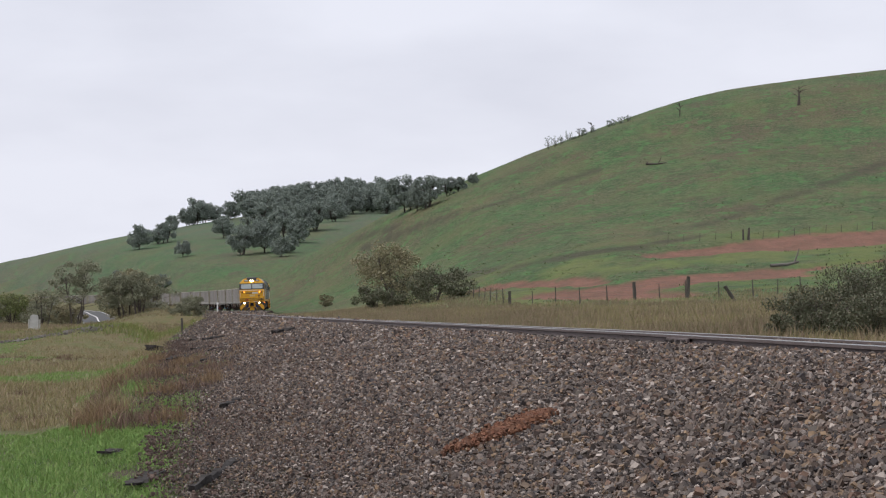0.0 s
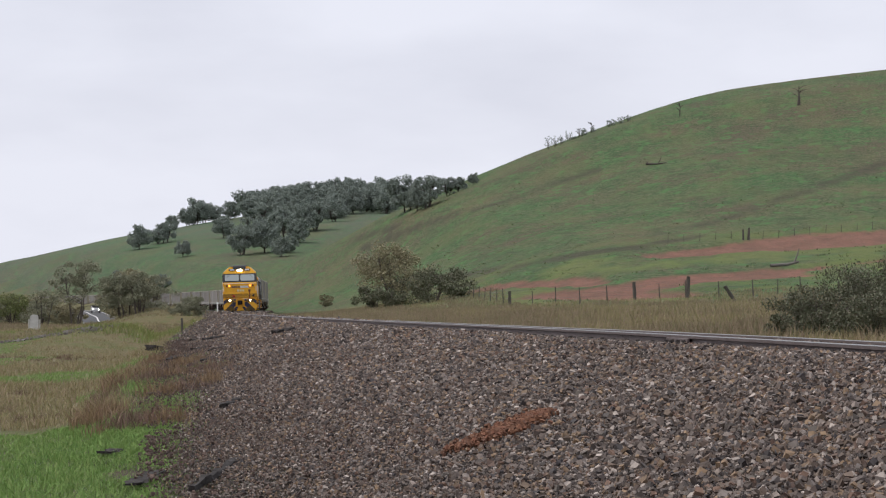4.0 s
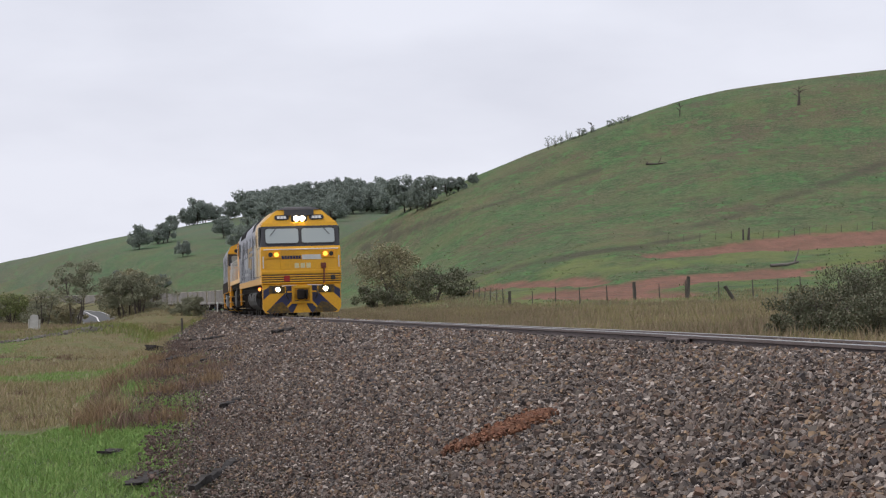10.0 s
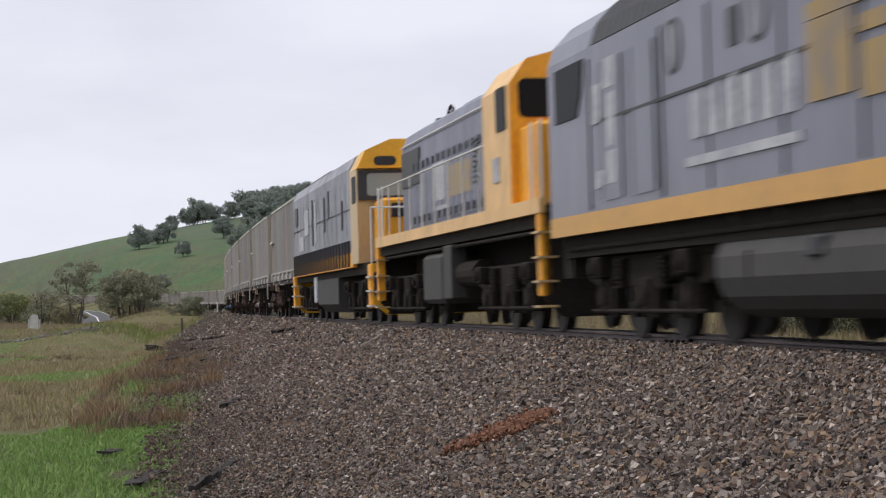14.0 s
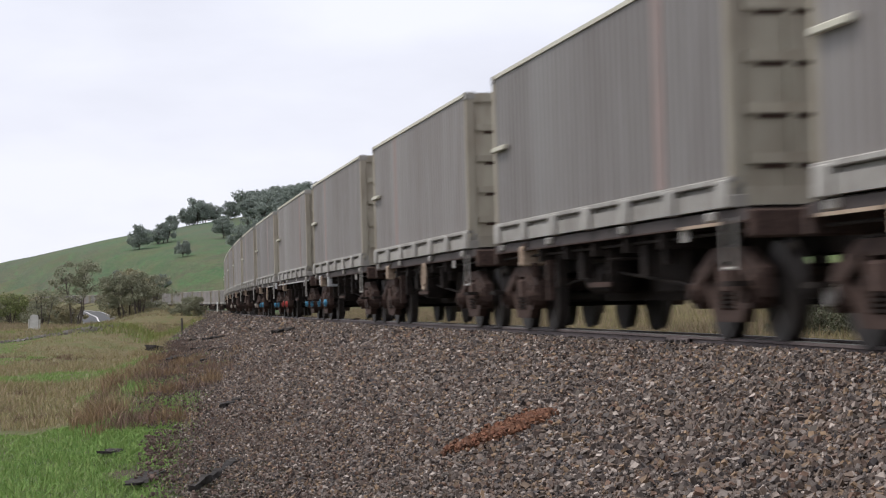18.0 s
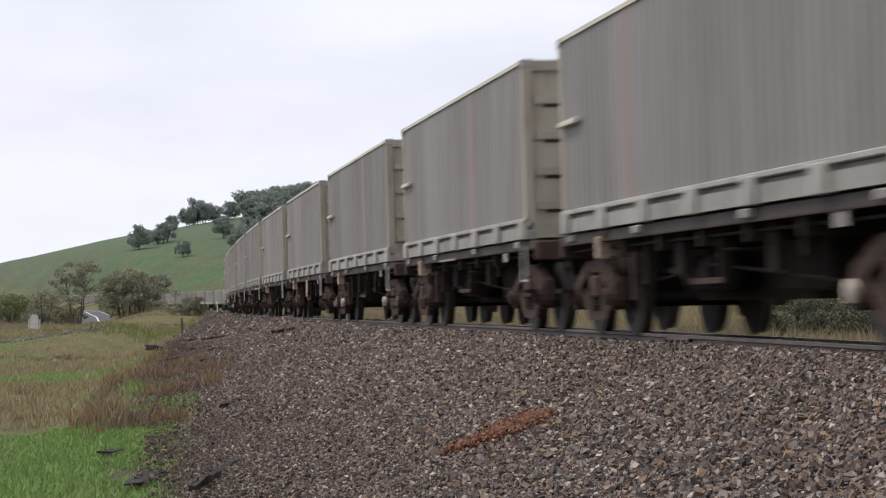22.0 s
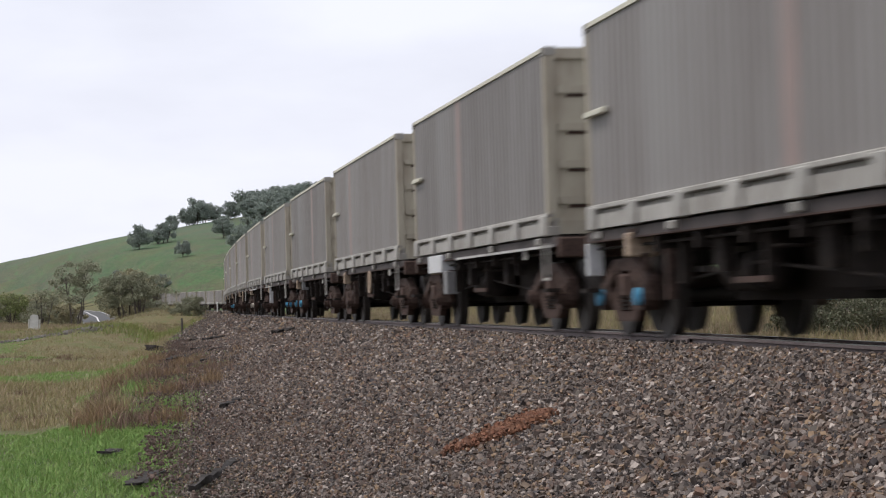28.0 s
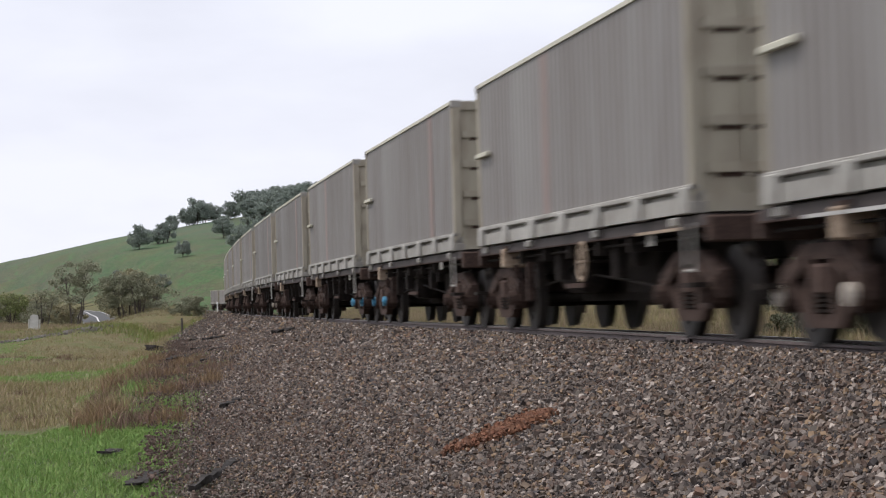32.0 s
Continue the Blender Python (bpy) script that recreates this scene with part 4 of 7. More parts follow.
for _x, _d, _l, _r in ((-4.9, 47.5, 1.9, 84), (-5.6, 50.5, 1.6, 82), (-4.4, 41.0, 1.5, 86), (-2.35, 24.3, 1.2, 86), (-6.9, 61.5, 2.0, 84)):
    old_sleeper(_x, _d, _l, _r, -1, 0.08, 0.045, "splintered dark timber half buried in the ballast slope", "timber_offcut", "timber")


def build_soil_spill():
    rs = np.random.RandomState(9)
    places, sizes = [], []
    for ax, ad, bx, bd, r, n in ((0.32, 14.8, 0.72, 16.0, 0.10, 1500), (0.05, 14.2, 0.3, 14.8, 0.08, 260)):
        for _ in range(n):
            k = rs.rand()
            x, d = ax + (bx - ax) * k + rs.randn() * r * 0.6, ad + (bd - ad) * k + rs.randn() * r * 1.4
            places.append((x, d, ground_z(x, d) + rs.uniform(0.05, 0.085)))
            sizes.append(rs.uniform(0.008, 0.022))
    scatter_stones("soil_spill", places, sizes, 10, island_mat("orange_earth", [(0.24, 0.105, 0.065), (0.17, 0.085, 0.055), (0.30, 0.145, 0.085), (0.12, 0.065, 0.045)], 0.95), "crumbled orange-red earth spilt on the ballast", "soil")
    places, sizes = [], []
    for _ in range(17000):
        d = rs.uniform(12.5, 62)
        e = toe(d) + rs.uniform(-0.1 if d < 26 else -0.4, 3.2) * rs.rand()
        x = track_x(d) + e / 0.988
        if noise.noise((x * 0.7, d * 0.4, 21)) + 0.5 * rs.randn() > 0.0:
            places.append((x, d, ground_z(x, d) + rs.uniform(0.03, 0.075)))
            sizes.append(rs.uniform(0.006, 0.016))
    scatter_stones("earth_clods", places, sizes, 12, island_mat("brown_earth", [(0.115, 0.078, 0.066), (0.17, 0.118, 0.096), (0.085, 0.060, 0.052), (0.22, 0.155, 0.125)], 0.95), "crumbled brown earth at the foot of the ballast", "soil")
    places, sizes = [], []
    for _ in range(1500):
        d = rs.uniform(80, 92)
        x = -20 + rs.rand() * 7.4
        places.append((x, d, ground_z(x, d) + 0.03))
        sizes.append(rs.uniform(0.03, 0.075))
    scatter_stones("gravel_heap", places, sizes, 13, island_mat("pale_gravel", [(0.22, 0.20, 0.18), (0.16, 0.14, 0.13), (0.28, 0.26, 0.24)], 0.9), "pale loose gravel spread on the flat", "gravel")


build_soil_spill()

# ---- sleepers under the rails, rail joint ----
CONCRETE = mat("timber_sleeper", (0.12, 0.10, 0.09), 0.9, 0, 0.3, 4, 0.3, (0.2, 0.175, 0.15), 20, rand=0.15)


def build_sleepers():
    bm = bmesh.new()
    bmesh.ops.create_cube(bm, size=1, matrix=Matrix.Translation((0, 0, -0.06)) @ Matrix.Diagonal((2.5, 0.23, 0.12, 1)))
    bmesh.ops.bevel(bm, geom=list(bm.edges), offset=0.012, segments=1, affect="EDGES")
    me = bpy.data.meshes.new("sleeper")
    bm.to_mesh(me)
    bm.free()
    me.materials.append(CONCRETE)
    d = 12.0
    while d < 110:
        ob = tagged(new("sleeper", me), "grey timber sleeper bedded in the ballast", "sleeper", "sleepers under the rails", "structure")
        turn = math.atan2(-(track_x(d + 1) - track_x(d - 1)), 2.0)
        ob.matrix_basis = Matrix.Translation((track_x(d), d, -0.182)) @ pose(0, 0, 0, 0, CANT, math.degrees(turn))
        d += 0.61


build_sleepers()


def build_joint():
    t = tagged(new("rail_joint"), "rusty bolted fishplate joining two rail lengths", "rail joint")
    bm = bmesh.new()
    bmesh.ops.create_cube(bm, size=1, matrix=Matrix.Translation((-0.045, 0, -0.09)) @ Matrix.Diagonal((0.03, 0.9, 0.085, 1)))
    bmesh.ops.bevel(bm, geom=list(bm.edges), offset=0.006, segments=1, affect="EDGES")
    part_env("fishplate", bm, RAIL_STEEL, t)
    for k in (-0.36, -0.13, 0.13, 0.36):
        bm = bmesh.new()
        limb(bm, [(-0.05, k, -0.09), (-0.08, k, -0.09), (-0.1, k, -0.09)], 0.026, 0.024, 6)
        part_env("bolt", bm, OLD_WOOD, t)
    d = 24.6
    turn = math.atan2(-(track_x(d + 1) - track_x(d - 1)), 2.0)
    t.matrix_basis = Matrix.Translation((track_x(d) - 0.753 / 0.988, d, 0.0)) @ pose(0, 0, 0, 0, 0, math.degrees(turn))


build_joint()


def build_clips():
    """Spring clips showing dark at the foot of the near rail."""
    bm = bmesh.new()
    limb(bm, [(0.0, -0.07, 0.0), (-0.03, -0.02, 0.035), (-0.05, 0.03, 0.03), (-0.09, 0.06, 0.0)], 0.016, 0.014, 6)
    limb(bm, [(0.0, 0.07, 0.0), (-0.03, 0.03, 0.03), (-0.07, -0.05, 0.0)], 0.016, 0.014, 6)
    clip = tagged(part_env("rail_clip", bm, OLD_WOOD, None), "dark steel spring clip gripping the rail foot", "rail clip", "clips of the near rail")
    d, first = 18.1, True
    while d < 52:
        ob = clip if first else copy_thing(clip, Matrix())
        first = False
        turn = math.atan2(-(track_x(d + 1) - track_x(d - 1)), 2.0)
        ob.matrix_basis = Matrix.Translation((track_x(d) - 0.835 / 0.988, d, -0.13)) @ pose(0, 0, 0, 0, 0, math.degrees(turn))
        d += 0.61


build_clips()

# ---- building blocks ----
def part(name, bm, material, parent, label=""):
    """Links a bmesh as one mesh object under a thing or a part."""
    me = bpy.data.meshes.new(name)
    bm.to_mesh(me)
    bm.free()
    me.materials.append(material)
    ob = new(name, me)
    ob.parent = parent
    if label:
        ob["label"] = label
    return ob


def share(ob, parent, x=0.0, y=0.0, z=0.0, rx=0, ry=0, rz=0):
    """Another part on the same mesh, with its own place."""
    twin = new(ob.name.split(".")[0], ob.data)
    twin.parent = parent
    twin.matrix_basis = pose(x, y, z, rx, ry, rz)
    if "label" in ob:
        twin["label"] = ob["label"]
    return twin


def boxes(*bs, bevel=0.0):
    """A bmesh of boxes (x0, x1, y0, y1, z0, z1)."""
    bm = bmesh.new()
    for x0, x1, y0, y1, z0, z1 in bs:
        bmesh.ops.create_cube(bm, size=1.0, matrix=Matrix.Translation(((x0 + x1) / 2, (y0 + y1) / 2, (z0 + z1) / 2)) @ Matrix.Diagonal((abs(x1 - x0), abs(y1 - y0), abs(z1 - z0), 1)))
    if bevel:
        bmesh.ops.bevel(bm, geom=list(bm.edges), offset=bevel, segments=1, affect="EDGES")
    return bm


def prism(bm, outline, axis, a, b):
    """Adds a closed outline swept from a to b along an axis; the outline is given in the other two axes, in order."""
    def at(p, q):
        return {"x": (q, p[0], p[1]), "y": (p[0], q, p[1]), "z": (p[0], p[1], q)}[axis]
    lo = [bm.verts.new(at(p, a)) for p in outline]
    hi = [bm.verts.new(at(p, b)) for p in outline]
    n = len(outline)
    bm.faces.new(lo[::-1])
    bm.faces.new(hi)
    for i in range(n):
        bm.faces.new((lo[i], lo[(i + 1) % n], hi[(i + 1) % n], hi[i]))
    bmesh.ops.recalc_face_normals(bm, faces=list(bm.faces))
    return bm


def rod(bm, p, q, r, seg=10):
    """Adds a round bar from p to q."""
    p, q = Vector(p), Vector(q)
    m = Matrix.Translation((p + q) / 2) @ (q - p).to_track_quat("Z", "Y").to_matrix().to_4x4()
    bmesh.ops.create_cone(bm, cap_ends=True, segments=seg, radius1=r, radius2=r, depth=(q - p).length, matrix=m)
    return bm


def rods(r, *lines, seg=8):
    """Round bar along several polylines."""
    bm = bmesh.new()
    for line in lines:
        for p, q in zip(line, line[1:]):
            rod(bm, p, q, r, seg)
    return bm


def disc(bm, c, r, depth, axis="x", seg=20):
    c = Vector(c)
    d = Vector({"x": (1, 0, 0), "y": (0, 1, 0), "z": (0, 0, 1)}[axis]) * depth / 2
    return rod(bm, c - d, c + d, r, seg)


# ---- train surfaces ----
YELLOW = mat("loco_yellow", (0.84, 0.435, 0.02), 0.42, 0, 0.2, 1.3, 0.05, (0.60, 0.29, 0.03), 14)
FADED = mat("faded_yellow", (0.62, 0.43, 0.19), 0.42, 0, 0.34, 1.1, 0.05, (0.46, 0.34, 0.20), 9, (1, 1, 0.35))
SILL_YELLOW = mat("sill_yellow", (0.66, 0.36, 0.09), 0.5, 0, 0.3, 1.0, 0.05, (0.50, 0.28, 0.09), 8)
ORANGE = mat("orange_yellow", (0.90, 0.40, 0.02), 0.45, 0, 0.2, 1.2, 0.05, (0.55, 0.24, 0.03), 12)
BODY = mat("grey_blue_paint", (0.182, 0.186, 0.235), 0.34, 0, 0.26, 0.8, 0.06, (0.095, 0.10, 0.13), 7, (1, 1, 0.2))
BODY2 = mat("pale_blue_paint", (0.37, 0.37, 0.41), 0.5, 0, 0.38, 0.9, 0.06, (0.10, 0.105, 0.13), 8, (1, 1, 0.25))
CAB_YELLOW = mat("cab_yellow", (0.88, 0.54, 0.22), 0.45, 0, 0.3, 1.1, 0.05, (0.55, 0.34, 0.12), 9, (1, 1, 0.35))
HOOD_BLUE = mat("hood_blue_paint", (0.19, 0.195, 0.26), 0.4, 0, 0.42, 1.3, 0.06, (0.08, 0.08, 0.105), 8, (1, 1, 0.25))
CONT_END = mat("container_end_tan", (0.40, 0.365, 0.29), 0.6, 0, 0.3, 1.0, 0.04, (0.25, 0.21, 0.16), 6, (1, 1, 0.3), rand=0.12)
NAVY = mat("navy_stripe", (0.025, 0.03, 0.10), 0.5, 0, 0.25, 2.0, 0.05, (0.05, 0.045, 0.05))
ROOF = mat("roof_grime", (0.055, 0.055, 0.06), 0.75, 0, 0.3, 1.5, 0.1, (0.11, 0.1, 0.1))
BLACK = mat("black_paint", (0.022, 0.022, 0.025), 0.5, 0, 0.2, 2.0, 0.05, (0.045, 0.042, 0.04))
SURROUND = mat("charcoal_paint", (0.045, 0.045, 0.05), 0.45, 0, 0.15, 2.0, 0.0)
GRIME = mat("underframe_grime", (0.018, 0.015, 0.014), 0.9, 0.0, 0.4, 3.0, 0.25, (0.036, 0.028, 0.023), 25, spec=0.12)
RUST = mat("rusty_casting", (0.092, 0.060, 0.050), 0.85, 0.0, 0.45, 4.0, 0.3, (0.034, 0.024, 0.020), 25, spec=0.15)
TANK = mat("tank_grey", (0.070, 0.067, 0.065), 0.75, 0.1, 0.35, 1.0, 0.1, (0.05, 0.047, 0.045), 8, (1, 1, 0.3))
EMBLEM = mat("faded_emblem", (0.42, 0.27, 0.08), 0.6, 0, 0.6, 1.6, 0, (0.18, 0.17, 0.17), 9, (1, 1, 0.4))
SOOT = mat("sooty_paint", (0.060, 0.048, 0.035), 0.8, 0, 0.6, 3.0, 0.1, (0.20, 0.12, 0.02), 12)
STEEL = mat("wheel_steel", (0.06, 0.052, 0.048), 0.6, 0.5, 0.25, 6.0, 0.1, (0.03, 0.025, 0.022))
WHITE = mat("white_paint", (0.72, 0.71, 0.68), 0.5, 0, 0.15, 3.0, 0.0, (0.5, 0.48, 0.44))
WORN_WHITE = mat("worn_white_lettering", (0.55, 0.55, 0.56), 0.6, 0, 0.5, 2.5, 0.0, (0.24, 0.25, 0.3), 14)
RED = mat("red_paint", (0.42, 0.03, 0.025), 0.5, 0, 0.2, 4.0)
CONTAINER = mat("container_grey", (0.242, 0.229, 0.219), 0.55, 0, 0.42, 0.5, 0.06, (0.158, 0.138, 0.128), 6, (1, 1, 0.1), rand=0.16)
CONT_EDGE = mat("container_frame_grey", (0.30, 0.285, 0.255), 0.6, 0, 0.22, 1.2, 0.04, (0.20, 0.175, 0.15), 5, (1, 1, 0.3), rand=0.08)
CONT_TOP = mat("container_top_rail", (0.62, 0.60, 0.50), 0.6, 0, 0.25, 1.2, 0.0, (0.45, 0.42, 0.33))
STREAK = mat("faded_red_streak", (0.305, 0.215, 0.198), 0.7, 0, 0.4, 1.2, 0.0, (0.235, 0.20, 0.185), 10, (1, 1, 0.2))
SILL = mat("wagon_sill_grey", (0.43, 0.415, 0.385), 0.6, 0, 0.4, 1.2, 0.08, (0.20, 0.18, 0.155), 10, (1, 1, 0.5), rand=0.12)
LAMP_WHITE = glow("lit_headlamp", (1.0, 0.74, 0.38), 24.0)
LAMP_DITCH = glow("lit_ditch_lamp", (1.0, 0.74, 0.38), 18.0)
LAMP_AMBER = glow("lit_marker", (1.0, 0.38, 0.04), 2.5)
LAMP_TAIL = glow("lit_side_marker", (1.0, 0.22, 0.04), 3.0)


def glass_mat():
    m = bpy.data.materials.new("windscreen_glass")
    m.use_nodes = True
    b = m.node_tree.nodes["Principled BSDF"]
    b.inputs["Base Color"].default_value = (0.30, 0.34, 0.33, 1)
    b.inputs["Roughness"].default_value = 0.08
    b.inputs["Specular IOR Level"].default_value = 0.9
    b.inputs["Coat Weight"].default_value = 0.6
    return m


GLASS = glass_mat()
DARK_GLASS = mat("dark_cab_glass", (0.014, 0.015, 0.017), 0.5, 0, 0.0, 1.0, 0.0, spec=0.08)

WHEEL_SETS = []  # (part, radius)


def wheelset(parent, x, r, name="wheelset"):
    """Two flanged wheels on an axle, turning about its own centre."""
    key = ("wheelset", r)
    if key not in MESHES:
        bm = bmesh.new()
        for s in (-1, 1):
            disc(bm, (0, s * 0.745, 0), r, 0.13, "y", 26)
            disc(bm, (0, s * 0.69, 0), r + 0.028, 0.03, "y", 26)
            disc(bm, (0, s * 0.80, 0), r * 0.84, 0.03, "y", 26)
            disc(bm, (0, s * 0.84, 0), r * 0.28, 0.09, "y", 14)
            for k in range(4):
                a = k * math.pi / 2
                disc(bm, (math.cos(a) * r * 0.58, s * 0.818, math.sin(a) * r * 0.58), 0.06, 0.02, "y", 8)
        rod(bm, (0, -0.95, 0), (0, 0.95, 0), 0.08, 10)
        me = bpy.data.meshes.new("wheelset")
        bm.to_mesh(me)
        bm.free()
        me.materials.append(STEEL)
        MESHES[key] = me
    ob = new(name, MESHES[key])
    ob.parent = parent
    ob.location = (x, 0, r)
    WHEEL_SETS.append((ob, r))
    return ob


MESHES = {}


def loco_bogie(parent, xc, base=1.85, r=0.52):
    """Three-axle bogie: frame, springs, axle boxes, brake gear, wheelsets."""
    bm = bmesh.new()
    for s in (-1, 1):
        y0, y1 = s * 1.02, s * 1.2
        prism(bm, [(-2.75, 0.72), (-2.6, 0.98), (2.6, 0.98), (2.75, 0.72), (2.2, 0.62), (1.3, 0.74), (0.6, 0.58), (-0.6, 0.58), (-1.3, 0.74), (-2.2, 0.62)], "y", y0, y1)
    bmesh.ops.create_cube(bm, size=1, matrix=Matrix.Translation((0.95, 0, 0.75)) @ Matrix.Diagonal((0.35, 2.1, 0.3, 1)))
    bmesh.ops.create_cube(bm, size=1, matrix=Matrix.Translation((-0.95, 0, 0.75)) @ Matrix.Diagonal((0.35, 2.1, 0.3, 1)))
    bogie = part("bogie", bm, GRIME, parent, "dark grimy three-axle bogie")
    bogie.matrix_basis = pose(xc, 0, 0)
    first = None
    for k in (-1, 0, 1):
        wheelset(bogie, k * base, r)
        for s in (-1, 1):
            if first is None:
                bm = boxes((-0.2, 0.2, -0.1, 0.1, -0.2, 0.2), bevel=0.03)
                disc(bm, (0, -0.11, 0), 0.13, 0.06, "y", 14)
                disc(bm, (0, 0.11, 0), 0.13, 0.06, "y", 14)
                first = part("axle_box", bm, GRIME, bogie)
                first.matrix_basis = pose(k * base, s * 1.16, r)
            else:
                share(first, bogie, k * base, s * 1.16, r)
    spring = None
    for k in (-0.5, 0.5):
        for s in (-1, 1):
            if spring is None:
                bm = bmesh.new()
                for i in range(7):
                    disc(bm, (0, 0, i * 0.05), 0.1, 0.03, "z", 12)
                disc(bm, (0, 0, 0.15), 0.06, 0.34, "z", 10)
                spring = part("spring", bm, GRIME, bogie)
                spring.matrix_basis = pose(k * base, s * 1.25, 0.62)
            else:
                share(spring, bogie, k * base, s * 1.25, 0.62)
    for s in (-1, 1):
        bm = rods(0.025, [(-2.4, s * 1.24, 0.34), (2.4, s * 1.24, 0.34)])
        for k in (-1.4, -0.45, 0.45, 1.4):
            bmesh.ops.create_cube(bm, size=1, matrix=Matrix.Translation((k * base / 1.85, s * 1.2, 0.45)) @ Matrix.Diagonal((0.1, 0.1, 0.36, 1)))
        part("brake_rigging", bm, GRIME, bogie)
    for s in (-1, 1):
        for k in (-1.9, 1.9):
            bm = boxes((k - 0.22, k + 0.22, s * 1.2, s * 1.36, 0.72, 0.98), bevel=0.02)
            disc(bm, (k, s * 1.37, 0.85), 0.09, 0.08, "y", 12)
            part("brake_cylinder", bm, GRIME, bogie)
    return bogie


def loft(levels, back):
    """Cab shell from levels (z, half width, x of the front); its sides run back to x = back."""
    bm = bmesh.new()
    rows = []
    for z, w, x in levels:
        rows.append([bm.verts.new(p) for p in ((back, -w, z), (x, -w, z), (x, w, z), (back, w, z))])
    for a, b in zip(rows, rows[1:]):
        for i in range(4):
            bm.faces.new((a[i], a[(i + 1) % 4], b[(i + 1) % 4], b[i]))
    bm.faces.new(rows[-1])
    bm.faces.new(rows[0][::-1])
    bmesh.ops.recalc_face_normals(bm, faces=list(bm.faces))
    return bm


def rounded(cx, cy, w, h, r, n=4):
    pts = []
    for qx, qy, a0 in ((1, 1, 0), (-1, 1, 90), (-1, -1, 180), (1, -1, 270)):
        for i in range(n + 1):
            a = radians(a0 + 90 * i / n)
            pts.append((cx + qx * (w / 2 - r) + r * math.cos(a), cy + qy * (h / 2 - r) + r * math.sin(a)))
    return pts


def cowl_locomotive():
    """Full-width cab-fronted diesel locomotive; its own front is at +x."""
    t = tagged(new("locomotive"), "yellow-fronted diesel locomotive with a grey-blue full-width body and headlamps lit", "locomotive", "locomotives of the train")
    F, R = 10.5, -10.3
    # underframe, body, roof
    part("underframe", boxes((R + 0.1, F - 1.0, -1.35, 1.35, 1.0, 1.27), (R - 0.15, R + 0.4, -1.3, 1.3, 0.75, 1.25)), GRIME, t)
    bm = bmesh.new()
    prism(bm, [(-1.48, 1.5), (-1.48, 3.42), (-1.40, 3.66), (-1.15, 3.92), (-0.75, 4.06), (0.75, 4.06), (1.15, 3.92), (1.40, 3.66), (1.48, 3.42), (1.48, 1.5)], "x", R, F - 4.35)
    body = part("body", bm, BODY, t, "weathered grey-blue body side")
    part("sill_stripe", boxes((R - 0.02, F - 0.9, -1.49, -1.4, 1.26, 1.5), (R - 0.02, F - 0.9, 1.4, 1.49, 1.26, 1.5)), SILL_YELLOW, t, "dirty orange-yellow stripe along the sill")
    # cab: lower nose, charcoal windscreen band, upper fascia
    part("nose", loft([(1.22, 1.47, F - 0.05), (1.30, 1.5, F), (1.62, 1.5, F + 0.02), (2.55, 1.5, F - 0.02), (2.66, 1.49, F - 0.06)], F - 1.1), YELLOW, t, "bright yellow nose")
    part("cab_side", boxes((F - 4.35, F - 1.1, -1.492, 1.492, 1.5, 3.4), bevel=0.02), FADED, t, "dirty pale yellow cab side")
    part("windscreen_band", loft([(2.66, 1.49, F - 0.062), (3.44, 1.44, F - 0.40)], F - 1.1), SURROUND, t, "charcoal band round the windscreens")
    part("upper_fascia", loft([(3.44, 1.46, F - 0.40), (3.56, 1.40, F - 0.43), (4.02, 0.88, F - 0.62), (4.13, 0.62, F - 0.70)], F - 1.9), YELLOW, t, "yellow fascia over the windscreens")
    part("cab_roof", loft([(3.4, 1.47, F - 1.1), (3.60, 1.42, F - 1.12), (3.95, 1.08, F - 1.5), (4.09, 0.74, F - 1.6)], F - 4.35), FADED, t)
    # roof detail
    part("radiator_housing", loft([(4.0, 0.92, -3.0), (4.13, 0.75, -3.1), (4.17, 0.5, -3.2)], R + 2.2), ROOF, t, "dark grimy radiator housing on the roof")
    part("roof_hatch", loft([(4.0, 0.9, 4.9), (4.11, 0.72, 4.6), (4.14, 0.5, 4.5)], -2.8), ROOF, t)
    for x0, x1 in ((-7.9, -2.8), (4.0, 5.5)):
        for s in (-1, 1):
            bm = bmesh.new()
            prism(bm, [(s * 1.486, 3.43), (s * 1.408, 3.67), (s * 1.158, 3.932), (s * 1.13, 3.90), (s * 1.37, 3.64), (s * 1.45, 3.41)], "x", x0, x1)
            part("radiator_grille", bm, BLACK, t, "black radiator grille")
            bm = bmesh.new()
            k = x0
            while k < x1:
                prism(bm, [(s * 1.493, 3.43), (s * 1.415, 3.675), (s * 1.164, 3.94), (s * 1.15, 3.925), (s * 1.40, 3.66), (s * 1.476, 3.42)], "x", k, k + 0.03)
                k += 0.3
            part("grille_bar", bm, ROOF, t)
    for xx in (1.6, 3.6):
        bm = bmesh.new()
        disc(bm, (xx, 0, 4.16), 0.45, 0.10, "z", 22)
        part("roof_fan", bm, BLACK, t)
    bm = boxes((0.1, 0.9, -0.35, 0.35, 4.05, 4.22), bevel=0.04)
    part("exhaust", bm, BLACK, t)
    # body-side panels: doors, seams, intake, number panels
    for s in (-1, 1):
        y = s * 1.484
        bm = bmesh.new()
        for x in (-8.1, -4.9, -3.2, -1.0, 0.9, 2.1, 4.0, 4.9):
            prism(bm, [(x, 1.52), (x + 0.035, 1.52), (x + 0.035, 3.27), (x, 3.27)], "y", y, y + s * 0.012)
        prism(bm, [(-7.9, 2.50), (5.0, 2.50), (5.0, 2.535), (-7.9, 2.535)], "y", y, y + s * 0.012)
        part("panel_seam", bm, BLACK, t)
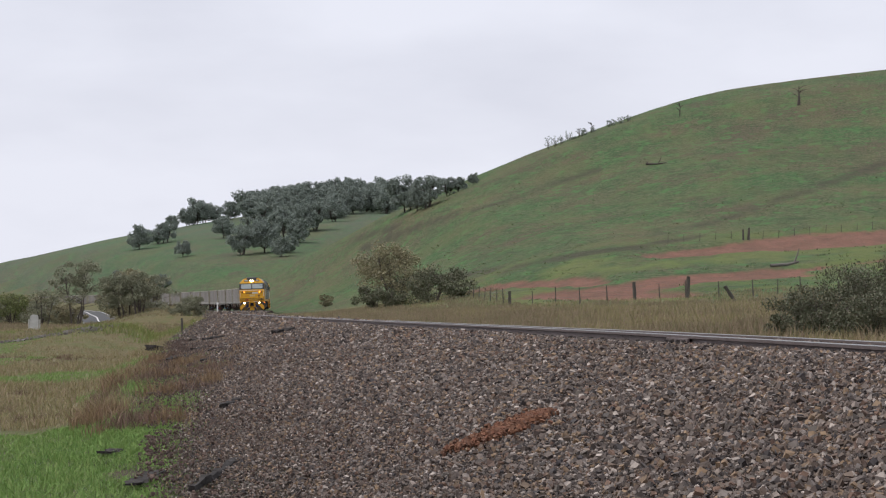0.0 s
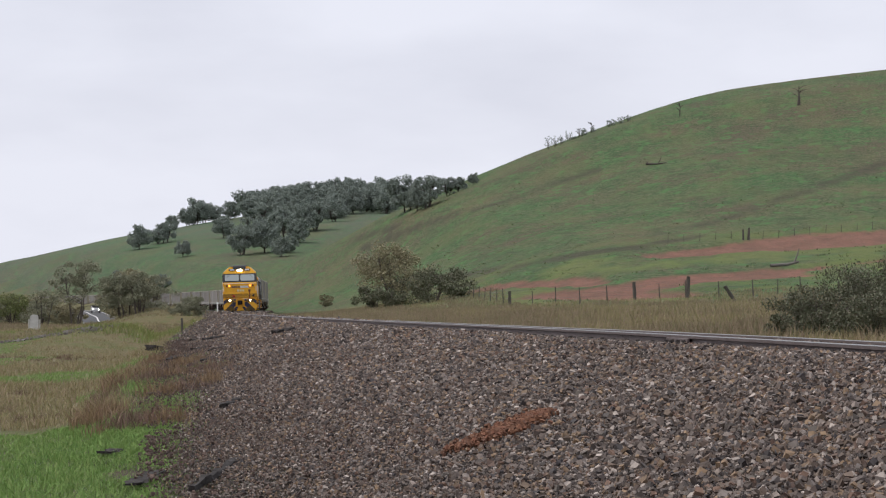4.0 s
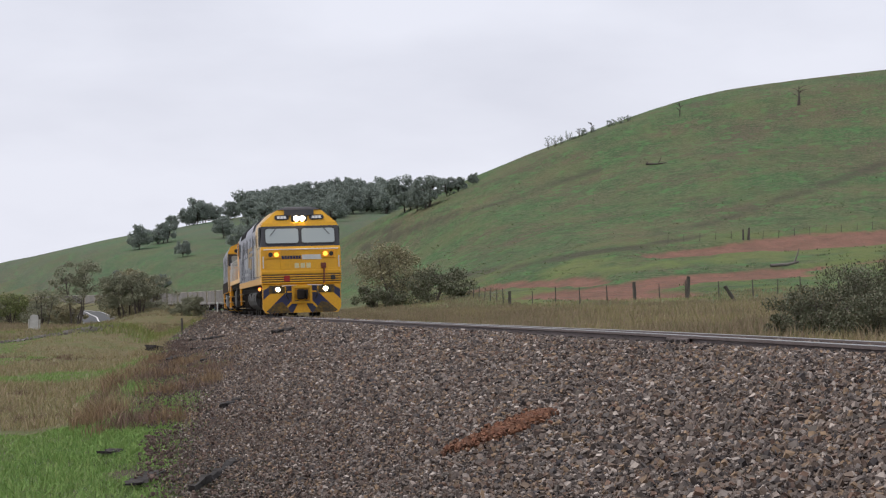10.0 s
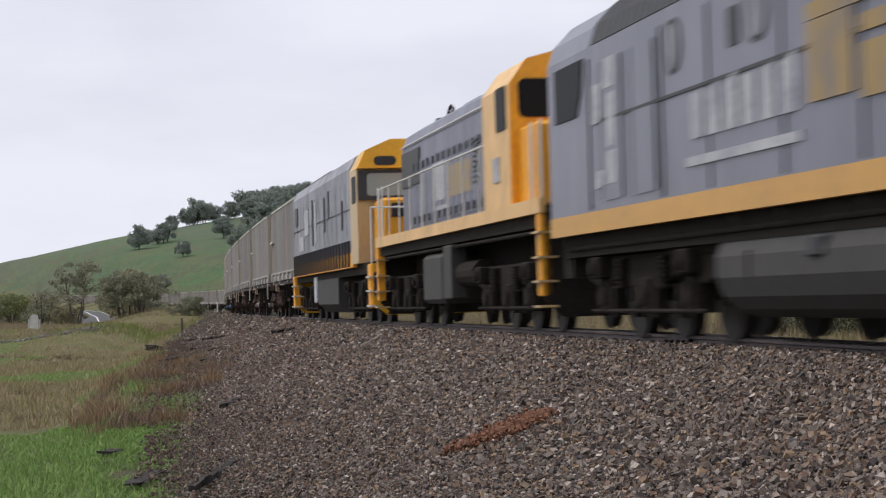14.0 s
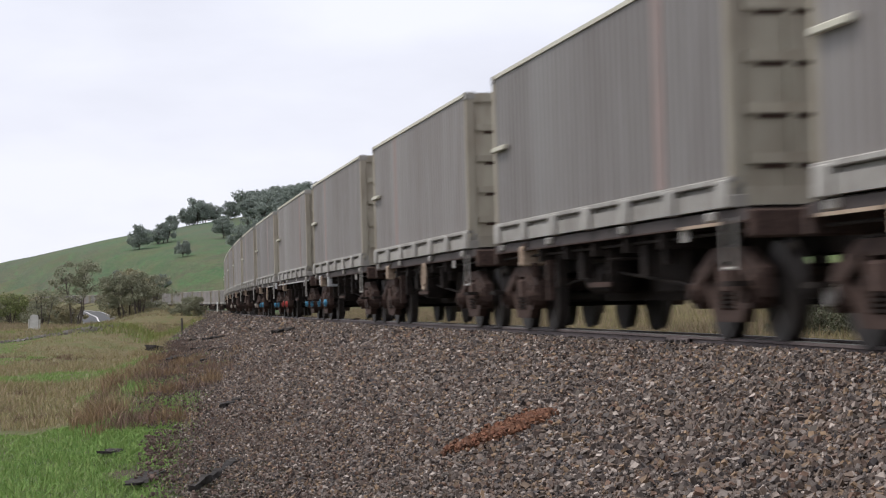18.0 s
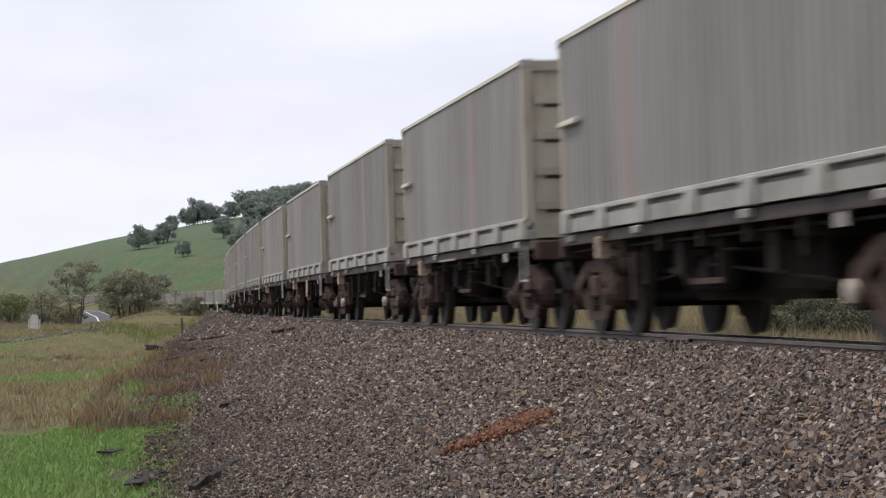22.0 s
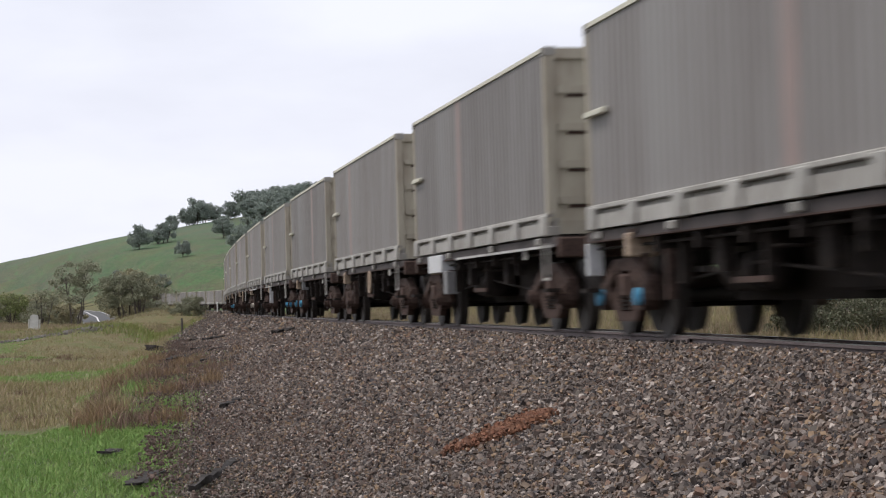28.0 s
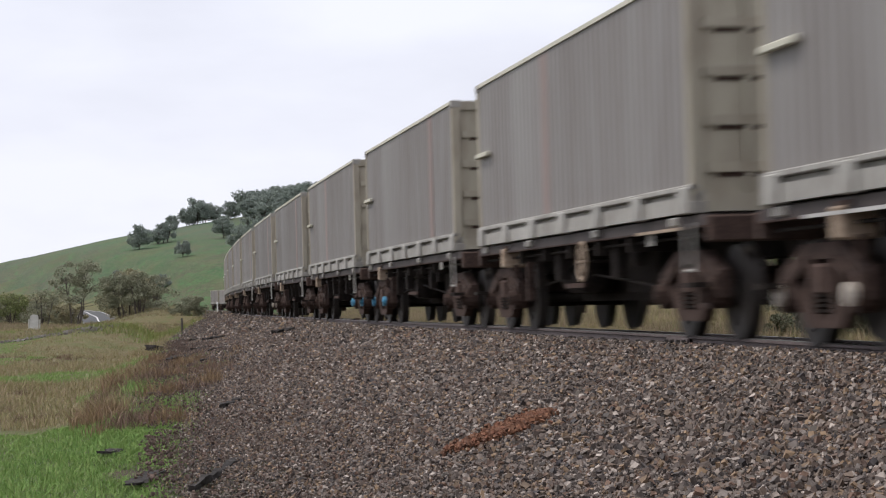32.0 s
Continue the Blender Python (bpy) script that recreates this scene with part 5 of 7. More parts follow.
        for x, z, w, h in ((-4.4, 3.0, 0.5, 0.46), (-1.65, 3.0, 0.5, 0.46), (3.5, 3.06, 0.5, 0.46)):
            bm = bmesh.new()
            prism(bm, rounded(x, z, w + 0.14, h + 0.1, 0.27), "y", y - s * 0.01, y + s * 0.006)
            frame_ob = part("porthole", bm, BLACK, t)
            bm = bmesh.new()
            prism(bm, rounded(x, z, w, h, 0.22), "y", y, y + s * 0.012)
            part("porthole_pane", bm, BODY2, frame_ob)
        bm = bmesh.new()
        prism(bm, rounded(4.2, 2.97, 0.3, 0.36, 0.05), "y", y - s * 0.01, y + s * 0.01)
        part("intake", bm, BLACK, t)
        bm = bmesh.new()
        prism(bm, rounded(-2.35, 2.95, 0.34, 0.36, 0.05), "y", y - s * 0.01, y + s * 0.01)
        part("intake", bm, BLACK, t)
        for x, w in ((-7.0, 0.9), (-5.6, 0.9), (5.4, 0.8)):
            bm = bmesh.new()
            prism(bm, rounded(x, 2.4, w, 1.6, 0.08), "y", y - s * 0.01, y + s * 0.010)
            door = part("access_door", bm, BODY, t)
            part("door_edge", boxes((x - w / 2 - 0.03, x - w / 2 + 0.01, y - 0.004, y + s * 0.013, 1.62, 3.18), (x + w / 2 - 0.01, x + w / 2 + 0.03, y - 0.004, y + s * 0.013, 1.62, 3.18)), BLACK, door)
        # painted emblem in yellow and pale letters, as plain shapes
        for x0, x1, z0, z1, p in ((-0.3, 3.2, 2.72, 2.86, 0.016), (0.95, 2.9, 2.48, 2.62, 0.016), (-0.3, 0.75, 2.05, 2.71, 0.0155), (0.95, 2.6, 1.98, 2.40, 0.0155)):
            part("painted_emblem", boxes((x0, x1, y, y + s * p, z0, z1)), EMBLEM, t, "faded yellow painted emblem")
        worn = [[(-3.75 + i * 0.55, 2.02), (-3.38 + i * 0.55, 2.02), (-3.38 + i * 0.55, 2.48 + 0.03 * (i % 3)), (-3.75 + i * 0.55, 2.46)] for i in range(6)]
        worn.append([(-3.95, 1.76), (-0.55, 1.76), (-0.55, 1.85), (-3.95, 1.85)])
        worn += [[(x, z0), (x + w, z0), (x + w + 0.08, z1), (x + 0.05, z1)] for x, w, z0, z1 in ((-7.3, 0.5, 2.86, 3.2), (-7.9, 0.35, 2.5, 2.95), (-7.2, 0.3, 2.2, 2.8), (-7.3, 0.45, 1.78, 2.15), (-7.8, 0.3, 1.75, 1.95))]
        for quad in worn:
            bm = bmesh.new()
            prism(bm, quad, "y", y, y + s * 0.0155)
            part("worn_lettering", bm, WORN_WHITE, t, "worn pale paint where lettering was")
        bm = bmesh.new()
        prism(bm, [(-9.86, 2.66), (-8.7, 2.66), (-8.45, 2.95), (-8.35, 3.32), (-9.86, 3.32)], "y", y - s * 0.02, y + s * 0.014)
        part("rear_cab_window", bm, DARK_GLASS, t)
        # cab window, door, logo patch
        y = s * 1.497
        bm = bmesh.new()
        prism(bm, rounded(F - 1.02, 3.06, 1.12, 0.72, 0.06), "y", y - s * 0.02, y + s * 0.012)
        cabw = part("cab_side_window", bm, BLACK, t)
        bm = bmesh.new()
        prism(bm, rounded(F - 1.02, 3.06, 0.98, 0.58, 0.05), "y", y, y + s * 0.018)
        part("window_pane", bm, DARK_GLASS, cabw)
        bm = bmesh.new()
        prism(bm, rounded(F - 3.25, 2.45, 0.72, 1.75, 0.05), "y", y - s * 0.02, y + s * 0.014)
        door = part("cab_door", bm, FADED, t, "dirty pale yellow cab door")
        bm = bmesh.new()
        prism(bm, rounded(F - 3.25, 2.95, 0.44, 0.5, 0.08), "y", y, y + s * 0.022)
        part("door_window", bm, DARK_GLASS, door)
        part("door_handle", rods(0.018, [(F - 3.55, y + s * 0.06, 1.6), (F - 3.55, y + s * 0.06, 2.8)], [(F - 2.92, y + s * 0.06, 1.6), (F - 2.92, y + s * 0.06, 2.8)]), WHITE, door)
        bm = bmesh.new()
        prism(bm, [(F - 1.9, 1.98), (F - 1.45, 1.98), (F - 1.3, 2.42), (F - 1.75, 2.42)], "y", y, y + s * 0.006)
        part("logo_patch", bm, BODY2, t)
        part("panel_seam", boxes((F - 3.0, F - 0.9, y - 0.004, y + s * 0.008, 2.62, 2.65), (F - 4.1, F - 0.1, y - 0.004, y + s * 0.008, 1.55, 1.57)), BLACK, t)
        # steps and side marker under the cab
        bm = boxes((F - 1.0, F - 0.55, s * 1.2, s * 1.42, 0.28, 1.22))
        part("step_box", bm, TANK, t)
        for z in (0.35, 0.65, 0.95):
            part("step", boxes((F - 0.52, F - 0.2, s * 1.25, s * 1.45, z, z + 0.04)), FADED, t)
        part("step_back", boxes((F - 0.56, F - 0.52, s * 1.25, s * 1.45, 0.3, 1.25)), FADED, t)
        bm = boxes((F - 3.55, F - 3.40, s * 1.36, s * 1.46, 1.04, 1.16), bevel=0.02)
        part("side_marker_lamp", bm, LAMP_TAIL, t, "small orange side marker lamp, lit")
    # nose face
    bm = boxes(*[(F + 0.01, F + 0.055, -1.5, 1.5, 1.27 + i * 0.085, 1.315 + i * 0.085) for i in range(4)], bevel=0.008)
    louvre = part("nose_louvre", bm, YELLOW, t, "ribbed yellow louvre across the nose")
    part("louvre_slot", boxes(*[(F + 0.01, F + 0.03, -1.49, 1.49, 1.318 + i * 0.085, 1.352 + i * 0.085) for i in range(4)]), SURROUND, louvre)
    part("nose_ledge", boxes((F - 0.02, F + 0.05, -1.5, 1.5, 1.62, 1.76), bevel=0.02), YELLOW, t)
    part("handrail", rods(0.022, [(F + 0.05, -1.4, 2.55), (F + 0.05, 1.4, 2.55)], [(F + 0.06, -1.42, 1.85), (F + 0.06, -1.42, 2.3)], [(F + 0.06, 1.42, 1.85), (F + 0.06, 1.42, 2.3)]), WHITE, t, "white handrail across the nose")
    for s in (-1, 1):
        bm = boxes((F - 0.02, F + 0.05, s * 1.02 - 0.27, s * 1.02 + 0.27, 2.2, 2.5), bevel=0.02)
        box_ob = part("marker_housing", bm, YELLOW, t)
        bm = boxes((F, F + 0.058, s * 1.02 - 0.22, s * 1.02 + 0.22, 2.24, 2.46))
        part("marker_recess", bm, ORANGE, box_ob)
        bm = disc(bmesh.new(), (F + 0.06, s * 0.92, 2.36), 0.085, 0.03, "x", 18)
        part("marker_lamp", bm, LAMP_AMBER, box_ob, "amber marker lamp, lit")
        bm = disc(bmesh.new(), (F + 0.06, s * 1.14, 2.36), 0.085, 0.03, "x", 18)
        part("marker_lamp", bm, BLACK, box_ob, "dark unlit marker lamp")
        # windscreen panes on the raked band
        bm = bmesh.new()
        prism(bm, rounded(s * 0.68, 0, 1.24, 0.60, 0.1), "z", 0, 0.02)
        pane = part("windscreen", bm, GLASS, t, "pale reflecting windscreen pane")
        pane.matrix_basis = Matrix.Translation((F - 0.222, 0, 3.06)) @ Matrix(((0, -0.400, 0.9165, 0), (1, 0, 0, 0), (0, 0.9165, 0.400, 0), (0, 0, 0, 1)))
        bm = bmesh.new()
        prism(bm, rounded(s * 0.68, 0, 1.34, 0.70, 0.13), "z", -0.004, 0.008)
        gasket = part("gasket", bm, BLACK, pane)
        part("wiper", rods(0.012, [(s * 0.9, 0.3, 0.035), (s * 1.12, 0.02, 0.03)]), BLACK, pane)
        # number boards and fascia
        bm = bmesh.new()
        prism(bm, rounded(s * 0.66, 0, 0.56, 0.2, 0.1), "z", 0, 0.03)
        board = part("number_board", bm, BLACK, t, "black oval number board")
        board.matrix_basis = Matrix.Translation((F - 0.50, 0, 3.76)) @ Matrix(((0, -0.382, 0.924, 0), (1, 0, 0, 0), (0, 0.924, 0.382, 0), (0, 0, 0, 1)))
        for i in range(3):
            part("number_bar", boxes((s * 0.66 - 0.17 + i * 0.12, s * 0.66 - 0.07 + i * 0.12, -0.055, 0.055, 0.03, 0.034)), WHITE, board)
        bm = boxes((F - 0.02, F + 0.05, s * 0.93 - 0.17, s * 0.93 + 0.17, 0.93, 1.16), bevel=0.02)
        ditch = part("ditch_light_housing", bm, BLACK, t)
        bm = disc(bmesh.new(), (F + 0.06, s * 0.90, 1.05), 0.085, 0.03, "x", 18)
        part("ditch_light", bm, LAMP_DITCH, ditch, "ditch light, lit")
    bm = boxes((F - 0.75, F - 0.41, -0.3, 0.3, 3.60, 3.84), bevel=0.03)
    head = part("headlight_housing", bm, BLACK, t)
    # Solid black wedge drawn where the fascia is recessed.
    bm = bmesh.new()
    prism(bm, [(F - 0.475, 3.84), (F - 0.575, 4.07), (F - 1.0, 4.09), (F - 1.0, 3.84)], "y", -0.56, 0.56)
    part("headlight_recess", bm, BLACK, head, "black recess above the headlights")
    for s in (-1, 1):
        bm = disc(bmesh.new(), (F - 0.40, s * 0.115, 3.72), 0.1, 0.04, "x", 20)
        part("headlight", bm, LAMP_WHITE, head, "headlight, lit warm white")
    part("horn_cover", loft([(4.06, 0.80, F - 0.60), (4.14, 0.62, F - 0.66), (4.18, 0.4, F - 0.80)], F - 2.2), ROOF, t, "sooty roof edge over the headlights")
    # painted name band, as plain bars; class letters as bars
    for i in range(7):
        part("name_bar", boxes((F + 0.0, F + 0.018, -0.72 + i * 0.105, -0.635 + i * 0.105, 2.19, 2.31)), NAVY, t)
    part("name_band", boxes((F, F + 0.014, 0.04, 0.8, 2.16, 2.34)), WHITE, t)
    pale = mat("pale_lettering", (0.78, 0.66, 0.36), 0.5)
    for i in range(3):
        part("number_bar", boxes((F + 0.0, F + 0.018, -0.24 + i * 0.22, -0.07 + i * 0.22, 1.84, 2.03)), pale, t)
    part("access_hatch", boxes((F, F + 0.03, -0.78, -0.42, 1.80, 2.12), bevel=0.01), YELLOW, t)
    part("red_reflector", boxes((F + 0.03, F + 0.075, -0.66, -0.44, 1.34, 1.56), bevel=0.01), RED, t)
    bm = boxes((F, F + 0.07, 0.74, 0.94, 1.82, 2.02), bevel=0.02)
    rod(bm, (F + 0.09, 0.86, 1.85), (F + 0.09, 0.84, 1.25), 0.03, 8)
    part("hose", bm, mat("red_brown_rubber", (0.2, 0.06, 0.04), 0.6), t)
    part("socket", boxes((F + 0.03, F + 0.12, 1.1, 1.28, 1.38, 1.55), bevel=0.02), TANK, t)
    # pilot with navy and yellow chevrons
    bm = bmesh.new()
    prism(bm, [(-1.47, 1.22), (-1.47, 0.34), (-1.36, 0.16), (1.36, 0.16), (1.47, 0.34), (1.47, 1.22)], "x", F - 0.25, F)
    pilot = part("pilot", bm, YELLOW, t, "yellow pilot plate with navy chevrons")
    for s in (-1, 1):
        for quad in (((0.34, 0.165), (0.72, 0.165), (0.26, 0.62), (0.10, 0.62)), ((0.80, 0.165), (1.22, 0.165), (1.34, 0.22), (0.62, 0.92), (0.36, 0.92), (0.40, 0.60)), ((1.448, 0.66), (1.448, 1.02), (1.20, 1.16), (0.98, 1.10)), ((0.30, 0.98), (0.56, 0.98), (0.60, 1.18), (0.36, 1.18))):
            bm = bmesh.new()
            prism(bm, [(s * p, z) for p, z in quad], "x", F - 0.01, F + 0.008)
            part("chevron", bm, NAVY, pilot)
        bm = bmesh.new()
        prism(bm, [(s * p, z) for p, z in ((0.42, 0.17), (1.20, 0.17), (1.33, 0.25), (1.02, 0.50), (0.74, 0.58), (0.55, 0.36))], "x", F, F + 0.012)
        part("soot_stain", bm, SOOT, pilot, "black soot worn over the chevrons")
        # Flat dark plate drawn for the recess round the lamp.
        bm = boxes((F - 0.02, F + 0.02, s * 0.93 - 0.30, s * 0.93 + 0.30, 0.90, 1.20), bevel=0.01)
        part("lamp_recess", bm, SOOT, pilot)
        part("air_hose", rods(0.03, [(F + 0.05, s * 0.55, 1.1), (F + 0.16, s * 0.6, 0.85), (F + 0.1, s * 0.5, 0.68)]), BLACK, t)
        part("uncoupling_lever", rods(0.015, [(F + 0.1, s * 0.2, 1.2), (F + 0.14, s * 0.75, 1.18)]), WHITE, t)
    bm = boxes((F - 0.02, F + 0.12, -0.38, -0.28, 0.55, 1.15), (F - 0.02, F + 0.12, 0.28, 0.38, 0.55, 1.15), (F - 0.02, F + 0.12, -0.38, 0.38, 1.08, 1.2), (F - 0.02, F + 0.12, -0.38, 0.38, 0.5, 0.6), bevel=0.01)
    part("drawgear_frame", bm, YELLOW, t)
    bm = boxes((F - 0.1, F + 0.35, -0.17, 0.17, 0.68, 1.02), (F + 0.3, F + 0.6, -0.2, 0.06, 0.66, 1.04), (F + 0.3, F + 0.5, 0.1, 0.2, 0.66, 1.04), bevel=0.04)
    part("coupler", bm, GRIME, t, "dark knuckle coupler")
    part("coupler", boxes((R - 0.75, R, -0.17, 0.17, 0.7, 1.02), bevel=0.04), GRIME, t)
    # fuel tank, battery boxes, bogies
    bm = bmesh.new()
    prism(bm, [(-1.32, 1.04), (-1.40, 0.86), (-1.40, 0.66), (-1.33, 0.48), (-1.20, 0.36), (-1.0, 0.28), (1.0, 0.28), (1.20, 0.36), (1.33, 0.48), (1.40, 0.66), (1.40, 0.86), (1.32, 1.04)], "x", -3.4, 3.6)
    tank = part("fuel_tank", bm, TANK, t, "dusty grey fuel tank")
    for s in (-1, 1):
        for x in (-2.4, 2.2):
            part("tank_strap", boxes((x, x + 0.05, s * 1.30, s * 1.412, 0.64, 0.9)), GRIME, tank)
        bm = boxes((-0.7, -0.3, s * 1.30, s * 1.43, 0.80, 0.98), bevel=0.02)
        for x in (-3.0, -1.6, 0.4, 1.8, 3.2):
            part("strut", rods(0.03, [(x, s * 1.34, 1.26), (x + 0.35, s * 1.28, 1.03)]), TANK, t)
        part("filler_cap", bm, BLACK, tank)
        part("air_reservoir", rod(bmesh.new(), (-5.6, s * 1.1, 1.05), (-3.8, s * 1.1, 1.05), 0.18, 14), GRIME, t)
        part("pipe", rods(0.03, [(R + 0.5, s * 1.36, 1.1), (F - 4.0, s * 1.36, 1.12)]), GRIME, t)
    loco_bogie(t, 6.6)
    loco_bogie(t, -6.7)
    return t


def hood_locomotive():
    """Hood unit with its cab at the leading end, walkway and handrails."""
    t = tagged(new("locomotive"), "pale blue hood locomotive with an orange-yellow cab end and walkway handrails", "locomotive", "locomotives of the train")
    F, R = 8.6, -8.6
    part("underframe", boxes((R, F, -1.35, 1.35, 1.42, 1.70), (R + 1, F - 1, -0.7, 0.7, 1.0, 1.42)), GRIME, t)
    part("walkway_edge", boxes((R, F, -1.43, -1.33, 1.60, 1.80), (R, F, 1.33, 1.43, 1.60, 1.80)), CAB_YELLOW, t, "pale yellow walkway edge")
    # cab and low nose
    C0, C1 = 4.35, 6.55
    bm = bmesh.new()
    prism(bm, [(-1.40, 1.72), (-1.40, 3.5), (-1.15, 3.85), (-0.5, 4.02), (0.5, 4.02), (1.15, 3.85), (1.40, 3.5), (1.40, 1.72)], "x", C0, C1)
    cab = part("cab", bm, CAB_YELLOW, t, "pale yellow cab")
    bm = bmesh.new()
    prism(bm, [(-1.405, 1.72), (-1.405, 3.5), (-1.15, 3.86), (-0.5, 4.03), (0.5, 4.03), (1.15, 3.86), (1.405, 3.5), (1.405, 1.72)], "x", C1 - 0.02, C1 + 0.03)
    part("cab_end", bm, ORANGE, cab, "bright orange cab end wall")
    bm = boxes((C1, F - 0.75, -1.28, 1.28, 1.72, 2.88), bevel=0.05)
    nose = part("short_nose", bm, ORANGE, t, "orange short nose")
    for y in (-1.0, -0.6, -0.2, 0.2, 0.6, 1.0):
        part("door_rib", boxes((F - 0.76, F - 0.72, y - 0.03, y + 0.03, 1.8, 2.8)), YELLOW, nose)
    for s in (-1, 1):
        bm = bmesh.new()
        prism(bm, rounded(s * 0.85, 3.3, 0.85, 0.55, 0.1), "x", C1, C1 + 0.05)
        part("end_window", bm, DARK_GLASS, cab)
        y = s * 1.405
        bm = bmesh.new()
        prism(bm, rounded(C1 - 0.65, 3.2, 0.75, 0.62, 0.06), "y", y - s * 0.02, y + s * 0.012)
        part("cab_side_window", bm, DARK_GLASS, cab)
        bm = bmesh.new()
        prism(bm, rounded(C0 + 1.1, 2.35, 0.5, 0.36, 0.02), "y", y, y + s * 0.01)
        part("number_panel", bm, WORN_WHITE, cab)
        # steps, stanchions, pilots at both ends
        for e, d in ((F, 1), (R, -1)):
            part("step_post", boxes((e - d * 0.30, e - d * 0.05, s * 1.26, s * 1.42, 0.5, 1.62), bevel=0.02), ORANGE, t)
            for z in (0.35, 0.68, 1.0, 1.33):
                part("step", boxes((e - d * 0.42, e - d * 0.02, s * 1.2, s * 1.46, z, z + 0.03)), FADED, t)
            for k in (0.15, 0.8):
                part("stanchion", rods(0.02, [(e - d * k, s * 1.36, 1.75), (e - d * k, s * 1.36, 2.85)]), WHITE, t)
        # hood side: doors, latches, louvres, radiator, faded emblem
        h = s * 0.98
        bm = bmesh.new()
        prism(bm, [(0, 1.95), (0.56, 1.95), (0.56, 3.2), (0, 3.2)], "y", -s * 0.01, s * 0.018)
        hood_door = part("hood_door", bm, HOOD_BLUE, t)
        hood_door.matrix_basis = pose(-5.9, h, 0)
        for x in np.arange(-5.28, 4.0, 0.62):
            share(hood_door, t, float(x), h, 0)
        bm = bmesh.new()
        for x in np.arange(-5.9, 4.0, 0.62):
            for z in (2.05, 3.08):
                bmesh.ops.create_cube(bm, size=1, matrix=Matrix.Translation((x + 0.28, h + s * 0.03, z)) @ Matrix.Diagonal((0.1, 0.03, 0.14, 1)))
        part("latch", bm, BLACK, t)
        for x0, x1, z0, z1 in ((1.2, 1.7, 2.4, 3.1), (2.6, 3.6, 2.0, 3.25)):
            bm = boxes(*[(x0, x1, h, h + s * 0.04, z, z + 0.035) for z in np.arange(z0, z1, 0.085)])
            part("louvre", bm, BLACK, t)
        part("radiator_shutter", boxes((-7.3, -4.9, h - 0.01, h + s * 0.03, 2.75, 3.45)), BLACK, t, "black radiator shutter")
        bm = boxes((-1.6, 0.9, h, h + s * 0.024, 2.3, 2.85))
        part("painted_emblem", bm, mat("faded_emblem", (0.4, 0.27, 0.08), 0.6, 0, 0.5, 1.0, 0, (0.24, 0.25, 0.31), 6), t, "faded yellow painted emblem")
        for b in ((-3.3, -1.9, h, h + s * 0.024, 2.3, 3.0), (-3.3, -1.4, h, h + s * 0.024, 2.12, 2.2), (-4.7, -4.4, h, h + s * 0.024, 2.2, 2.9)):
            part("worn_lettering", boxes(b), WORN_WHITE, t)
        # handrail along the walkway
        lines = [[(R + 0.3, s * 1.36, 2.8), (C0, s * 1.36, 2.8)], [(R + 0.3, s * 1.36, 2.3), (C0, s * 1.36, 2.3)]]
        part("handrail", rods(0.018, lines[0]), WHITE, t, "white walkway handrail")
        post = None
        for x in np.arange(R + 0.3, C0, 1.5):
            if post is None:
                post = part("stanchion", rods(0.016, [(0, 0, 0), (0, 0, 1.1)]), WHITE, t)
                post.matrix_basis = pose(x, s * 1.36, 1.72)
            else:
                share(post, t, x, s * 1.36, 1.72)
    bm = bmesh.new()
    prism(bm, [(-0.98, 1.72), (-0.98, 3.52), (-0.88, 3.80), (-0.60, 3.97), (0.60, 3.97), (0.88, 3.80), (0.98, 3.52), (0.98, 1.72)], "x", R + 1.2, C0)
    part("long_hood", bm, HOOD_BLUE, t, "pale blue long hood")
    part("hood_end", boxes((R + 1.05, R + 1.2, -0.9, 0.9, 1.75, 3.4), bevel=0.05), HOOD_BLUE, t)
    bm = bmesh.new()
    for x in (-5.9, -4.5):
        disc(bm, (x, 0, 4.0), 0.5, 0.14, "z", 22)
    part("roof_fan", bm, BLACK, t)
    part("exhaust", boxes((-3.4, -1.6, -0.4, 0.4, 3.94, 4.12), bevel=0.06), BLACK, t)
    bm = rods(0.03, [(-4.3, -0.5, 3.94), (-4.2, -0.5, 4.10), (-4.0, -0.5, 4.15), (-3.75, -0.5, 4.08), (-3.7, -0.5, 3.94)])
    part("lifting_eye", bm, GRIME, t)
    part("roof_rail", rods(0.02, [(R + 1.3, -1.0, 3.58), (C0, -1.0, 3.58)], [(R + 1.3, 1.0, 3.58), (C0, 1.0, 3.58)]), WHITE, t)
    for e, d in ((F, 1), (R, -1)):
        bm = bmesh.new()
        prism(bm, [(-1.35, 1.42), (-1.35, 0.45), (-1.1, 0.22), (1.1, 0.22), (1.35, 0.45), (1.35, 1.42)], "x", e - d * 0.2, e - d * 0.05)
        # Plain near-black, the same colour as the underframe.
        part("pilot", bm, GRIME, t, "near-black pilot plate")
        part("coupler", boxes((e - d * 0.1, e + d * 0.62, -0.16, 0.16, 0.7, 1.02), bevel=0.04), GRIME, t)
    bm = boxes((-2.4, -0.2, -1.36, 1.36, 0.42, 1.3), bevel=0.08)
    part("fuel_tank", bm, TANK, t, "dusty grey fuel tank")
    part("air_reservoir", rod(bmesh.new(), (0.2, -1.1, 0.9), (2.6, -1.1, 0.9), 0.22, 14), GRIME, t)
    part("air_reservoir", rod(bmesh.new(), (0.2, 1.1, 0.9), (2.6, 1.1, 0.9), 0.22, 14), GRIME, t)
    for s in (-1, 1):
        part("battery_box", boxes((0.1, 0.9, s * 1.1, s * 1.38, 0.5, 1.4), bevel=0.02), TANK, t)
        part("pipe", rods(0.03, [(R + 1, s * 1.32, 1.36), (F - 1, s * 1.32, 1.36)]), GRIME, t)
    loco_bogie(t, 5.2, 1.7, 0.5)
